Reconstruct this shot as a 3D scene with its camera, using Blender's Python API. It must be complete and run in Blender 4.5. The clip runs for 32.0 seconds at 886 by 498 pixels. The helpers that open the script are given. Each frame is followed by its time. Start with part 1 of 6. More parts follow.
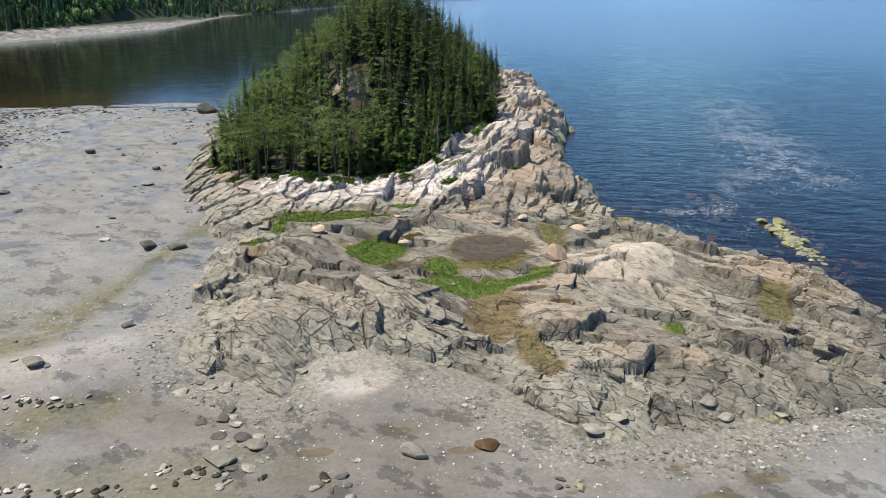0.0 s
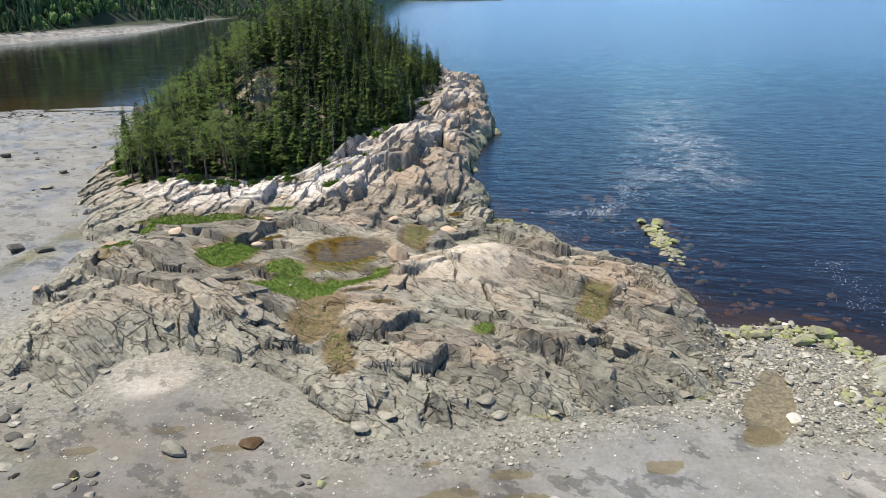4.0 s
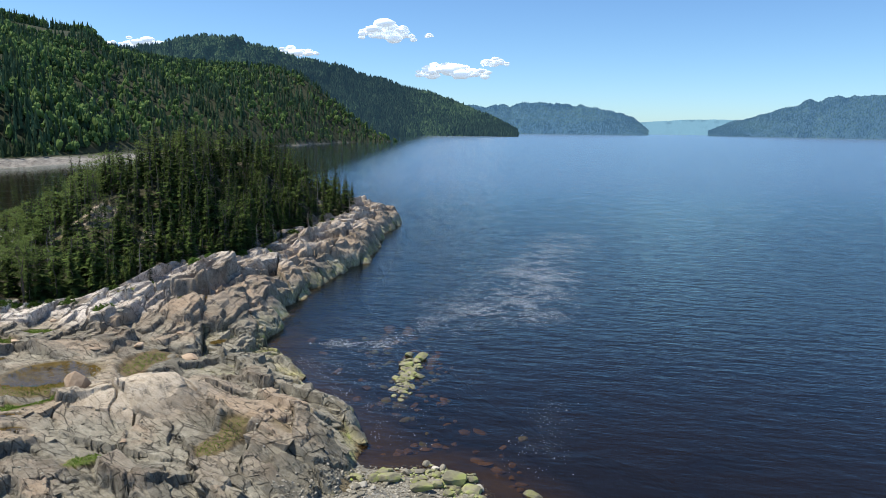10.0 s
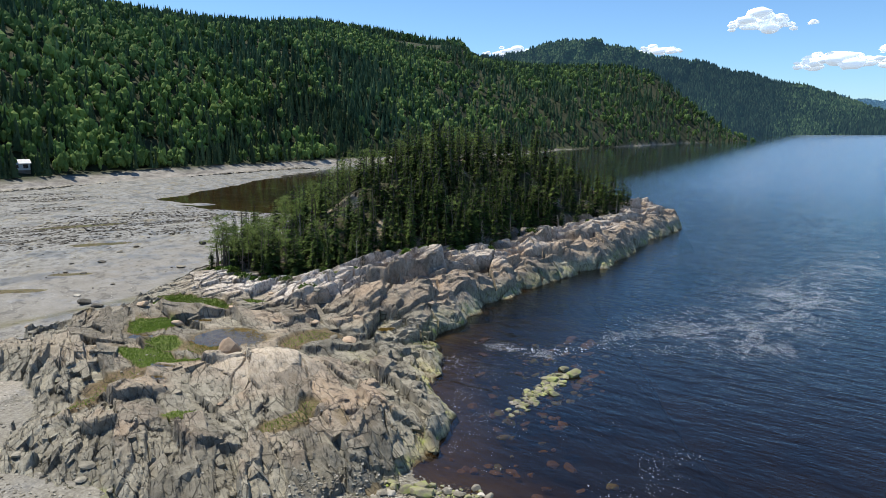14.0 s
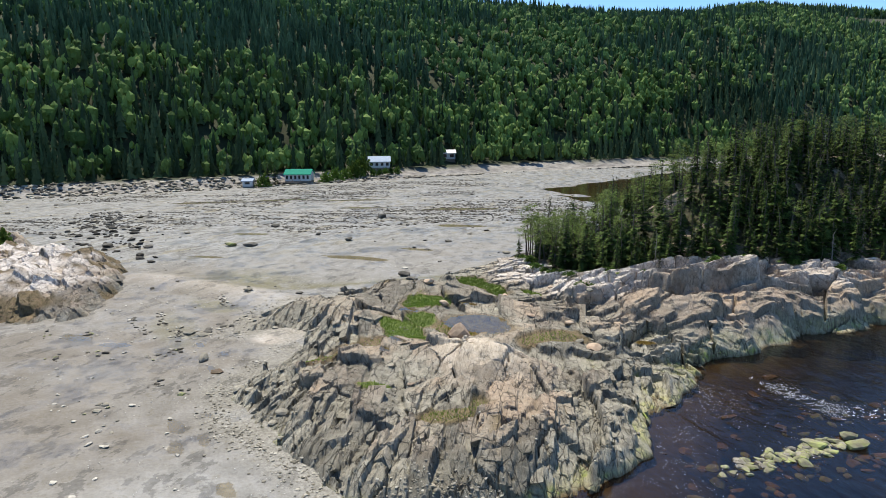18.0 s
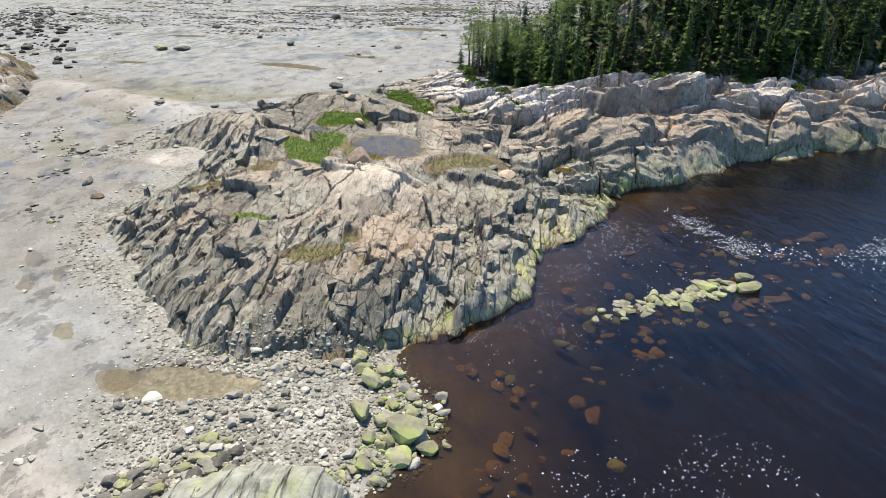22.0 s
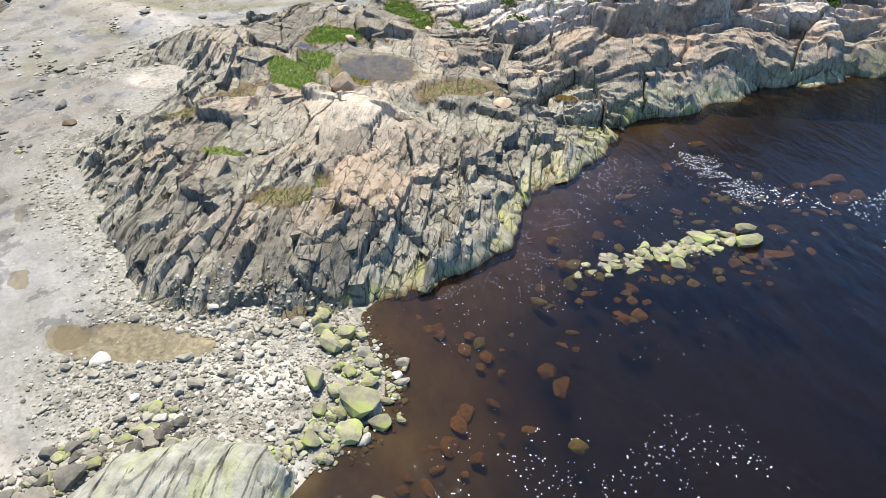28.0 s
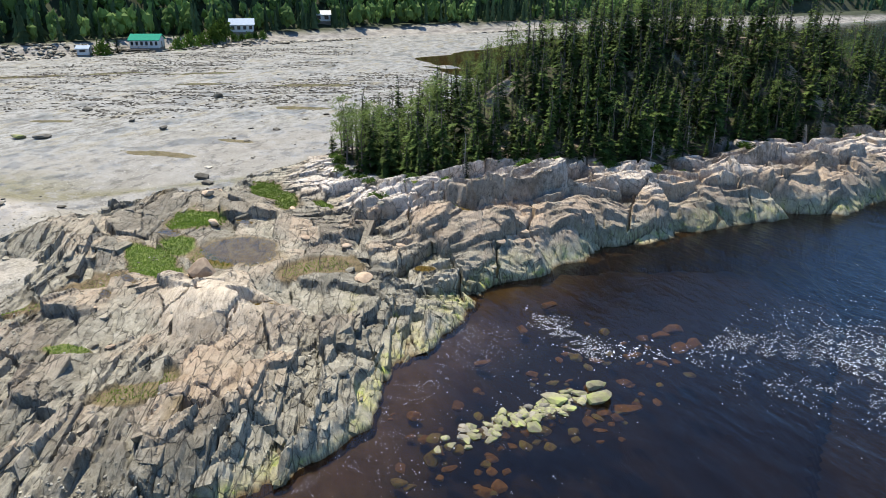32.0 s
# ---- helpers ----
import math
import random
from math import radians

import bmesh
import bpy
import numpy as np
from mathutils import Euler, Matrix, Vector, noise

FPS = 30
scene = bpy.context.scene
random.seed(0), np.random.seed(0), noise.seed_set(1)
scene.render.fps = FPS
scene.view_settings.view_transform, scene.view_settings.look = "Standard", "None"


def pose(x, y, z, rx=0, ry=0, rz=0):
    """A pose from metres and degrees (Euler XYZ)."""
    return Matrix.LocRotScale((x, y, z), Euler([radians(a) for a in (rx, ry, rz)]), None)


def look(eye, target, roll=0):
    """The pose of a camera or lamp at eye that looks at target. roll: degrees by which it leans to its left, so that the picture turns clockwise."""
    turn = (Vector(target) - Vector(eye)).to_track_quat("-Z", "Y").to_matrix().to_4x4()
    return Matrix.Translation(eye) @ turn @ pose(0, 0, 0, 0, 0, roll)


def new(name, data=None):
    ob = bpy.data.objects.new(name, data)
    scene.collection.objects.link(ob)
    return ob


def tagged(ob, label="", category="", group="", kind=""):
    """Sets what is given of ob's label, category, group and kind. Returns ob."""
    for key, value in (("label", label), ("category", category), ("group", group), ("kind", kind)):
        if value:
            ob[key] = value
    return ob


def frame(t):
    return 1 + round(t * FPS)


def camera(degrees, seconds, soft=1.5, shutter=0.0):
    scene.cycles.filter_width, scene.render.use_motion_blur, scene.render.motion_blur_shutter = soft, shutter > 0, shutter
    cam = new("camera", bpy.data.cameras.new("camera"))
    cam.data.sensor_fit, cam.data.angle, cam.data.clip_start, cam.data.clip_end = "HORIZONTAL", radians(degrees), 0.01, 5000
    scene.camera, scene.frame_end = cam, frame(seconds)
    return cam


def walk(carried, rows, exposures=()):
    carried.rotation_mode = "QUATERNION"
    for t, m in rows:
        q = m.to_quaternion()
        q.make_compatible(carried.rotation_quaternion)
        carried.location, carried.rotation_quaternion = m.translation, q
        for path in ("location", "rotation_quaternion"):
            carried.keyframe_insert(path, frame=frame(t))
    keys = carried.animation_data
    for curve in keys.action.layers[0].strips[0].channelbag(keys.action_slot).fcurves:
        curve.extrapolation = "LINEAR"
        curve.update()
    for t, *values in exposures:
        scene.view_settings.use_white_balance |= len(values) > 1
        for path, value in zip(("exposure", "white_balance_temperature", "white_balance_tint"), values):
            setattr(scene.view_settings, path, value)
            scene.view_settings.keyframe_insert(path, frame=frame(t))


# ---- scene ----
cam = camera(65.26, 32.0, 0.75)
# seconds, eye x, y, z, heading to the left of +y, tilt, roll
PATH = [
    (0.0, -47.13, 0.28, 24.39, -2.32, -20.58, -0.02),
    (0.5, -45.98, 0.13, 24.29, -1.97, -20.53, 0.01),
    (1.0, -44.67, -0.04, 24.27, -1.98, -20.51, 0.01),
    (1.5, -43.22, -0.18, 24.27, -2.03, -20.47, -0.02),
    (2.0, -41.60, -0.32, 24.32, -2.08, -20.46, -0.08),
    (2.5, -39.80, -0.47, 24.41, -2.09, -20.46, -0.16),
    (3.0, -37.88, -0.65, 24.51, -2.09, -20.47, -0.25),
    (3.5, -35.99, -0.77, 24.55, -2.29, -20.45, -0.29),
    (5.5, -27.07, -1.47, 24.51, -2.42, -20.36, -0.25),
    (6.0, -24.77, -1.71, 24.54, -2.50, -20.42, -0.22),
    (6.5, -22.37, -1.93, 24.56, -2.53, -20.48, -0.17),
    (7.0, -19.91, -2.13, 24.59, -2.57, -20.46, -0.09),
    (7.5, -17.43, -2.32, 24.64, -2.61, -18.97, 0.03),
    (8.0, -14.88, -2.49, 24.69, -2.52, -16.51, 0.19),
    (8.5, -12.33, -2.60, 24.68, -1.58, -13.72, 0.39),
    (9.0, -9.83, -2.48, 24.74, -0.43, -11.01, 0.59),
    (9.5, -7.47, -2.16, 24.95, -0.22, -9.87, 0.73),
    (10.0, -5.08, -1.67, 25.18, -0.28, -9.98, 0.77),
    (10.5, -2.57, -0.97, 25.17, -0.15, -9.88, 0.67),
    (11.0, -0.01, 0.01, 24.97, -0.00, -9.89, 0.48),
    (11.5, 2.47, 1.08, 24.67, 0.12, -9.85, 0.26),
    (12.0, 4.78, 2.11, 24.47, 0.22, -9.84, 0.09),
    (12.5, 6.83, 3.30, 24.54, 2.93, -9.98, 0.01),
    (13.0, 8.81, 4.66, 24.67, 10.77, -10.21, -0.03),
    (13.5, 10.99, 6.08, 24.59, 19.09, -10.17, -0.07),
    (14.0, 13.14, 7.54, 24.50, 28.55, -10.05, -0.15),
    (14.5, 15.14, 9.05, 24.55, 39.51, -10.09, -0.24),
    (15.0, 16.84, 10.71, 24.66, 46.96, -10.40, -0.34),
    (15.5, 18.11, 12.55, 24.61, 54.58, -10.35, -0.42),
    (17.5, 21.43, 21.18, 23.65, 63.42, -10.21, -0.65),
    (18.0, 21.88, 23.28, 23.65, 63.32, -10.23, -0.59),
    (18.5, 22.22, 25.29, 23.63, 63.15, -11.36, -0.42),
    (19.0, 22.31, 27.15, 23.60, 62.92, -15.40, -0.22),
    (19.5, 22.11, 29.07, 23.68, 62.84, -19.83, -0.05),
    (20.0, 21.69, 30.96, 23.83, 62.79, -21.80, 0.07),
    (20.5, 21.32, 32.40, 23.96, 62.90, -21.81, 0.12),
    (21.0, 21.14, 33.15, 23.97, 63.01, -22.02, 0.15),
    (21.5, 21.07, 33.40, 23.93, 63.09, -24.80, 0.20),
    (22.0, 20.99, 33.47, 23.89, 62.99, -26.30, 0.28),
    (22.5, 20.89, 33.55, 23.89, 62.77, -27.92, 0.39),
    (23.0, 20.73, 33.63, 23.92, 62.54, -30.28, 0.50),
    (23.5, 20.49, 33.78, 24.00, 62.34, -33.29, 0.59),
    (24.0, 20.17, 33.98, 24.13, 62.24, -36.14, 0.66),
    (24.5, 19.78, 34.17, 24.28, 62.40, -38.03, 0.66),
    (26.5, 18.77, 35.86, 24.90, 65.13, -35.66, 0.30),
    (27.0, 18.60, 36.54, 24.89, 65.33, -34.66, 0.16),
    (27.5, 18.58, 37.30, 24.94, 65.42, -34.62, 0.06),
    (28.0, 18.71, 38.16, 25.15, 65.41, -34.56, 0.01),
    (28.5, 18.81, 38.90, 25.56, 65.55, -32.61, -0.01),
    (29.0, 18.87, 39.23, 26.05, 65.46, -27.83, -0.00),
    (29.5, 18.98, 39.35, 26.44, 63.84, -23.40, 0.03),
    (30.0, 19.14, 39.46, 26.51, 61.79, -21.75, 0.08),
    (30.5, 19.33, 39.65, 26.54, 60.42, -21.72, 0.13),
    (31.0, 19.55, 39.88, 26.57, 57.61, -21.68, 0.18),
    (31.5, 19.80, 40.17, 26.65, 55.89, -21.66, 0.23),
    (32.0, 20.09, 40.56, 26.74, 55.85, -21.66, 0.27),
]


def aim(x, y, z, yaw, tilt, roll):
    a, b = radians(yaw), radians(tilt)
    return look((x, y, z), (x - math.sin(a) * math.cos(b), y + math.cos(a) * math.cos(b), z + math.sin(b)), roll)


walk(cam, [(t, aim(*p)) for t, *p in PATH], [(0, 0.42), (3, 0.5), (7, 0.58), (8, 0.54), (9, 0.34), (12, 0.2), (15, 0.32), (18, 0.46), (20, 0.48), (21, 0.62), (22, 0.74), (24, 0.9), (28, 0.9), (30, 0.84), (32, 0.72)])

# ---- light ----
SUN_AZ, SUN_EL = -84.0, 62.0        # degrees to the right of +y, degrees up
world = bpy.data.worlds.new("sky")
scene.world = world
world.use_nodes = True
wn = world.node_tree
sky = wn.nodes.new("ShaderNodeTexSky")
sky.sky_type = "NISHITA"
sky.sun_disc = False
sky.sun_elevation, sky.sun_rotation = radians(SUN_EL), radians(SUN_AZ)
sky.air_density, sky.dust_density, sky.ozone_density = 0.8, 0.25, 2.6
cool = wn.nodes.new("ShaderNodeMix")
cool.data_type, cool.blend_type = "RGBA", "MULTIPLY"
cool.inputs[0].default_value, cool.inputs[7].default_value = 1.0, (0.74, 0.97, 1.15, 1)
wn.links.new(sky.outputs[0], cool.inputs[6])
wn.links.new(cool.outputs[2], wn.nodes["Background"].inputs[0])
wn.nodes["Background"].inputs[1].default_value = 0.118
sun = new("sun", bpy.data.lights.new("sun", "SUN"))
sun.data.energy, sun.data.angle, sun.data.color = 5.0, radians(0.5), (1.0, 0.93, 0.80)
_a, _e = radians(SUN_AZ), radians(SUN_EL)
sun.matrix_world = look((60 * math.sin(_a) * math.cos(_e), 60 * math.cos(_a) * math.cos(_e), 60 * math.sin(_e)), (0, 0, 0))

# ---- materials ----


def mat(name, rough=0.8, metal=0.0, spec=0.5):
    m = bpy.data.materials.new(name)
    m.use_nodes = True
    n = m.node_tree.nodes
    b = n["Principled BSDF"]
    b.inputs["Roughness"].default_value, b.inputs["Metallic"].default_value = rough, metal
    b.inputs["Specular IOR Level"].default_value = spec
    return m


def node(m, kind, **sets):
    n = m.node_tree.nodes.new(kind)
    for k, v in sets.items():
        n.inputs[k.replace("_", " ")].default_value = v
    return n


def link(m, a, b):
    m.node_tree.links.new(a, b)


def turned(m, vector, turn, stretch, lean=(0, 0)):
    """A texture's place, first turned by degrees, then stretched."""
    a = node(m, "ShaderNodeMapping", Rotation=(*lean, radians(turn)))
    b = node(m, "ShaderNodeMapping", Scale=stretch)
    link(m, vector, a.inputs[0])
    link(m, a.outputs[0], b.inputs[0])
    return b.outputs[0]


def noise_tex(m, scale, detail=6.0, rough=0.6, stretch=None, coords="Object"):
    tc = node(m, "ShaderNodeTexCoord")
    n = node(m, "ShaderNodeTexNoise", Scale=scale, Detail=detail, Roughness=rough)
    if stretch:
        link(m, turned(m, tc.outputs[coords], stretch[3], stretch[:3]), n.inputs["Vector"])
    else:
        link(m, tc.outputs[coords], n.inputs["Vector"])
    return n.outputs["Fac"]


def ramp(m, fac, *stops):
    r = node(m, "ShaderNodeValToRGB")
    els = r.color_ramp.elements
    while len(els) < len(stops):
        els.new(0.5)
    for e, (p, c) in zip(els, stops):
        e.position = p
        e.color = (*c, 1) if len(c) == 3 else c
    link(m, fac, r.inputs[0])
    return r.outputs[0]


def grey(v):
    return (v, v, v)


def mix(m, fac, a, b, mode="MIX"):
    n = node(m, "ShaderNodeMix")
    n.data_type, n.blend_type = "RGBA", mode
    for sock, v in ((n.inputs[0], fac), (n.inputs[6], a), (n.inputs[7], b)):
        if isinstance(v, (int, float)):
            sock.default_value = v
        elif isinstance(v, tuple):
            sock.default_value = (*v, 1)
        else:
            link(m, v, sock)
    return n.outputs[2]


def bump(m, height, strength=0.5, dist=0.05, under=None):
    b = node(m, "ShaderNodeBump", Strength=strength, Distance=dist)
    link(m, height, b.inputs["Height"])
    if under is not None:
        link(m, under, b.inputs["Normal"])
    return b.outputs[0]


def finish(m, colour=None, normal=None, rough=None):
    b = m.node_tree.nodes["Principled BSDF"]
    for v, key in ((colour, "Base Color"), (normal, "Normal"), (rough, "Roughness")):
        if isinstance(v, tuple):
            b.inputs[key].default_value = (*v, 1)
        elif v is not None:
            link(m, v, b.inputs[key])
    return m


def attr(m, name):
    n = node(m, "ShaderNodeAttribute")
    n.attribute_name = name
    return n


def simple(name, lo, hi, scale=3.0, rough=0.85):
    m = mat(name, rough)
    return finish(m, ramp(m, noise_tex(m, scale), (0.3, lo), (0.7, hi)))


def zcoord(m):
    tc = node(m, "ShaderNodeTexCoord")
    s = node(m, "ShaderNodeSeparateXYZ")
    link(m, tc.outputs["Object"], s.inputs[0])
    return s.outputs["Z"]


def calc(m, op, a, b=0.0, clamp=False):
    n = node(m, "ShaderNodeMath")
    n.operation, n.use_clamp = op, clamp
    for k, v in enumerate((a, b)):
        if isinstance(v, (int, float)):
            n.inputs[k].default_value = v
        else:
            link(m, v, n.inputs[k])
    return n.outputs[0]


def random_tint(m, colour, lo=0.8, hi=1.2, sat=0.0):
    """Vary a colour from object to object."""
    oi = node(m, "ShaderNodeObjectInfo")
    mr = node(m, "ShaderNodeMapRange")
    mr.inputs["To Min"].default_value, mr.inputs["To Max"].default_value = lo, hi
    link(m, oi.outputs["Random"], mr.inputs["Value"])
    hs = node(m, "ShaderNodeHueSaturation", Saturation=1.0 + sat)
    link(m, colour, hs.inputs["Color"])
    link(m, mr.outputs[0], hs.inputs["Value"])
    return hs.outputs[0]


def crack(m, scale, width, turn=34, stretch=(1.0, 3.0, 1.6)):
    """Straight-sided joints: 1 in the crack, 0 away from it."""
    tc = node(m, "ShaderNodeTexCoord")
    wob = node(m, "ShaderNodeTexNoise", Scale=0.5, Detail=3.0)
    add = node(m, "ShaderNodeMix")
    add.data_type, add.blend_type = "RGBA", "LINEAR_LIGHT"
    add.inputs[0].default_value = 0.09
    link(m, tc.outputs["Object"], wob.inputs["Vector"])
    link(m, turned(m, tc.outputs["Object"], turn, stretch, (0.12, 0.1)), add.inputs[6])
    link(m, wob.outputs["Color"], add.inputs[7])
    v = node(m, "ShaderNodeTexVoronoi", Scale=scale)
    v.feature = "DISTANCE_TO_EDGE"
    link(m, add.outputs[2], v.inputs["Vector"])
    broken = ramp(m, noise_tex(m, scale * 1.1, 4, 0.6), (0.44, grey(0.0)), (0.54, grey(1.0)))
    return calc(m, "MULTIPLY", ramp(m, v.outputs["Distance"], (0.0, grey(1.0)), (width, grey(0.6)), (width * 2.0, grey(0.0))), broken)


def rock_material(name):
    """Jointed granite: grey below, tan and pale higher up, algae near the water; where each lies comes with the mesh."""
    m = mat(name, 0.85, spec=0.3)
    fine = noise_tex(m, 9.0, 8, 0.72)
    mid = noise_tex(m, 1.3, 8, 0.68)
    wide = noise_tex(m, 0.2, 5, 0.6, (1, 1.9, 1, 32))
    streak = noise_tex(m, 1.5, 7, 0.7, (0.35, 2.4, 1.0, 34))
    col = ramp(m, mid, (0.28, (0.17, 0.153, 0.115)), (0.5, (0.30, 0.278, 0.217)), (0.72, (0.41, 0.387, 0.315)))
    tan = ramp(m, mid, (0.28, (0.225, 0.16, 0.107)), (0.5, (0.375, 0.285, 0.207)), (0.75, (0.49, 0.40, 0.305)))
    pale = ramp(m, mid, (0.28, (0.40, 0.33, 0.24)), (0.5, (0.53, 0.45, 0.345)), (0.75, (0.62, 0.55, 0.45)))
    tw = calc(m, "MULTIPLY_ADD", wide, 2.6, True)
    tw.node.inputs[2].default_value = -0.85
    tanfac = calc(m, "MULTIPLY", attr(m, "tan").outputs["Fac"], calc(m, "ADD", tw, 0.25, True), True)
    col = mix(m, tanfac, col, tan)
    # each block has its own shade; some are stained orange
    tone = attr(m, "tone").outputs["Fac"]
    orange = ramp(m, calc(m, "ADD", tone, calc(m, "MULTIPLY", mid, 0.25)), (0.66, grey(0.0)), (0.74, grey(1.0)))
    col = mix(m, calc(m, "MULTIPLY", orange, calc(m, "MULTIPLY", attr(m, "tan").outputs["Fac"], 0.5)), col, (0.40, 0.275, 0.17))
    palefac = calc(m, "MULTIPLY", attr(m, "pale").outputs["Fac"], ramp(m, wide, (0.25, grey(0.5)), (0.45, grey(1.0))), True)
    col = mix(m, palefac, col, pale)
    col = mix(m, 1.0, col, ramp(m, tone, (0.15, grey(0.60)), (0.5, grey(0.95)), (0.85, grey(1.18))), "MULTIPLY")
    brown = ramp(m, noise_tex(m, 0.35, 5, 0.6, (1, 1, 0.5, 0)), (0.42, grey(0.0)), (0.56, grey(0.7)))
    col = mix(m, calc(m, "MULTIPLY", brown, attr(m, "brown").outputs["Fac"]), col, ramp(m, mid, (0.3, (0.26, 0.205, 0.15)), (0.7, (0.43, 0.35, 0.275))))
    whitefac = calc(m, "MULTIPLY", attr(m, "white").outputs["Fac"], ramp(m, calc(m, "ADD", calc(m, "MULTIPLY", noise_tex(m, 0.5, 6, 0.65), 0.8), calc(m, "MULTIPLY", tone, 0.3)), (0.40, grey(0.1)), (0.50, grey(0.95))), True)
    white = ramp(m, mid, (0.3, (0.58, 0.50, 0.43)), (0.6, (0.80, 0.735, 0.66)))
    col = mix(m, whitefac, col, white)
    # scattered dark blots painted in for shade that the relief lacks
    shade_blots = ramp(m, noise_tex(m, 1.1, 9, 0.82), (0.55, grey(0.0)), (0.64, grey(0.75)))
    col = mix(m, shade_blots, col, (0.075, 0.068, 0.058))
    al = calc(m, "MULTIPLY", attr(m, "algae").outputs["Fac"], ramp(m, noise_tex(m, 0.55, 6, 0.7), (0.36, grey(0.15)), (0.58, grey(1.0))), True)
    algae = ramp(m, noise_tex(m, 0.8, 6, 0.65), (0.40, (0.42, 0.385, 0.235)), (0.55, (0.44, 0.42, 0.17)), (0.63, (0.36, 0.43, 0.05)))
    col = mix(m, al, col, algae)
    wet = attr(m, "rust").outputs["Fac"]
    # below the surface the rock is painted darker, for light the water swallows
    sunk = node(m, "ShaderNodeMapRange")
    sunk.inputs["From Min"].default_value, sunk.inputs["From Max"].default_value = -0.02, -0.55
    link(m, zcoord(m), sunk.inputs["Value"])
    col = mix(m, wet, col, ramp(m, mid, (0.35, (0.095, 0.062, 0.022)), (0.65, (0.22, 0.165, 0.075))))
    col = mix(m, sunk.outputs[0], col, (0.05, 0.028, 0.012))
    moss = ramp(m, noise_tex(m, 1.7, 6), (0.35, (0.13, 0.10, 0.045)), (0.55, (0.19, 0.14, 0.075)), (0.7, (0.25, 0.17, 0.10)))
    col = mix(m, attr(m, "moss").outputs["Fac"], col, moss)
    col = mix(m, attr(m, "litter").outputs["Fac"], col, ramp(m, mid, (0.35, (0.03, 0.032, 0.014)), (0.65, (0.07, 0.065, 0.03))))
    # open joints, coloured near black
    dark = ramp(m, attr(m, "joint").outputs["Fac"], (0.0, grey(1.0)), (0.45, grey(0.0)))
    col = mix(m, calc(m, "MULTIPLY", dark, 0.75), col, (0.045, 0.038, 0.03))
    massive = calc(m, "SUBTRACT", 1.0, calc(m, "MULTIPLY", calc(m, "MAXIMUM", attr(m, "pale").outputs["Fac"], attr(m, "brown").outputs["Fac"]), 0.65), True)
    lines = None
    for scale, width, depth, stretch in ((0.40, 0.014, 0.7, (0.55, 1.8, 0.9)), (1.0, 0.022, 0.7, (0.55, 2.0, 0.9))):
        ck = calc(m, "MULTIPLY", crack(m, scale, width, 34, stretch), calc(m, "MULTIPLY", massive, depth))
        col = mix(m, ck, col, (0.05, 0.043, 0.033))
        lines = ck if lines is None else calc(m, "MAXIMUM", lines, ck)
    col = mix(m, attr(m, "green").outputs["Fac"], col, ramp(m, noise_tex(m, 2.5, 5), (0.35, (0.10, 0.145, 0.03)), (0.65, (0.19, 0.245, 0.055))))
    col = mix(m, 0.5, col, ramp(m, fine, (0.36, grey(0.55)), (0.52, grey(1.0))), "MULTIPLY")
    col = mix(m, 0.5, col, ramp(m, streak, (0.36, grey(0.5)), (0.48, grey(1.0))), "MULTIPLY")
    n1 = bump(m, streak, 0.7, 0.28)
    n2 = bump(m, fine, 0.9, 0.09, bump(m, calc(m, "SUBTRACT", 1.0, lines), 1.0, 0.14, n1))
    return finish(m, col, n2)


M_ROCK = rock_material("granite")


def stone_material(name, stops, algae=0.0, rough=0.85):
    m = mat(name, rough, spec=0.3)
    n = noise_tex(m, 2.2, 7, 0.7)
    col = ramp(m, n, *stops)
    if algae:
        patch = ramp(m, noise_tex(m, 1.3, 5), (0.42, grey(0.0)), (0.58, grey(algae)))
        col = mix(m, patch, col, ramp(m, n, (0.35, (0.31, 0.30, 0.10)), (0.65, (0.23, 0.30, 0.04))))
    col = random_tint(m, col, 0.7, 1.2)
    return finish(m, col, bump(m, noise_tex(m, 7, 8, 0.7), 0.6, 0.06))


M_STONE = stone_material("grey stone", ((0.3, (0.16, 0.146, 0.112)), (0.7, (0.33, 0.304, 0.242))))
M_PALESTONE = stone_material("pale stone", ((0.3, (0.34, 0.315, 0.26)), (0.7, (0.52, 0.49, 0.42))))
M_DARKSTONE = stone_material("dark stone", ((0.3, (0.06, 0.055, 0.044)), (0.7, (0.16, 0.148, 0.122))))
M_TANSTONE = stone_material("tan stone", ((0.3, (0.30, 0.21, 0.14)), (0.7, (0.54, 0.42, 0.30))))
M_GREENSTONE = stone_material("algae stone", ((0.3, (0.14, 0.13, 0.085)), (0.7, (0.32, 0.30, 0.205))), 0.6)
M_RUSTSTONE = stone_material("sunken stone", ((0.3, (0.15, 0.095, 0.045)), (0.7, (0.33, 0.22, 0.10))))
M_WEED = stone_material("rockweed", ((0.3, (0.018, 0.014, 0.008)), (0.7, (0.05, 0.04, 0.022))), rough=0.6)
M_BROWNWEED = stone_material("brown rockweed", ((0.3, (0.05, 0.03, 0.012)), (0.7, (0.16, 0.09, 0.03))), rough=0.6)


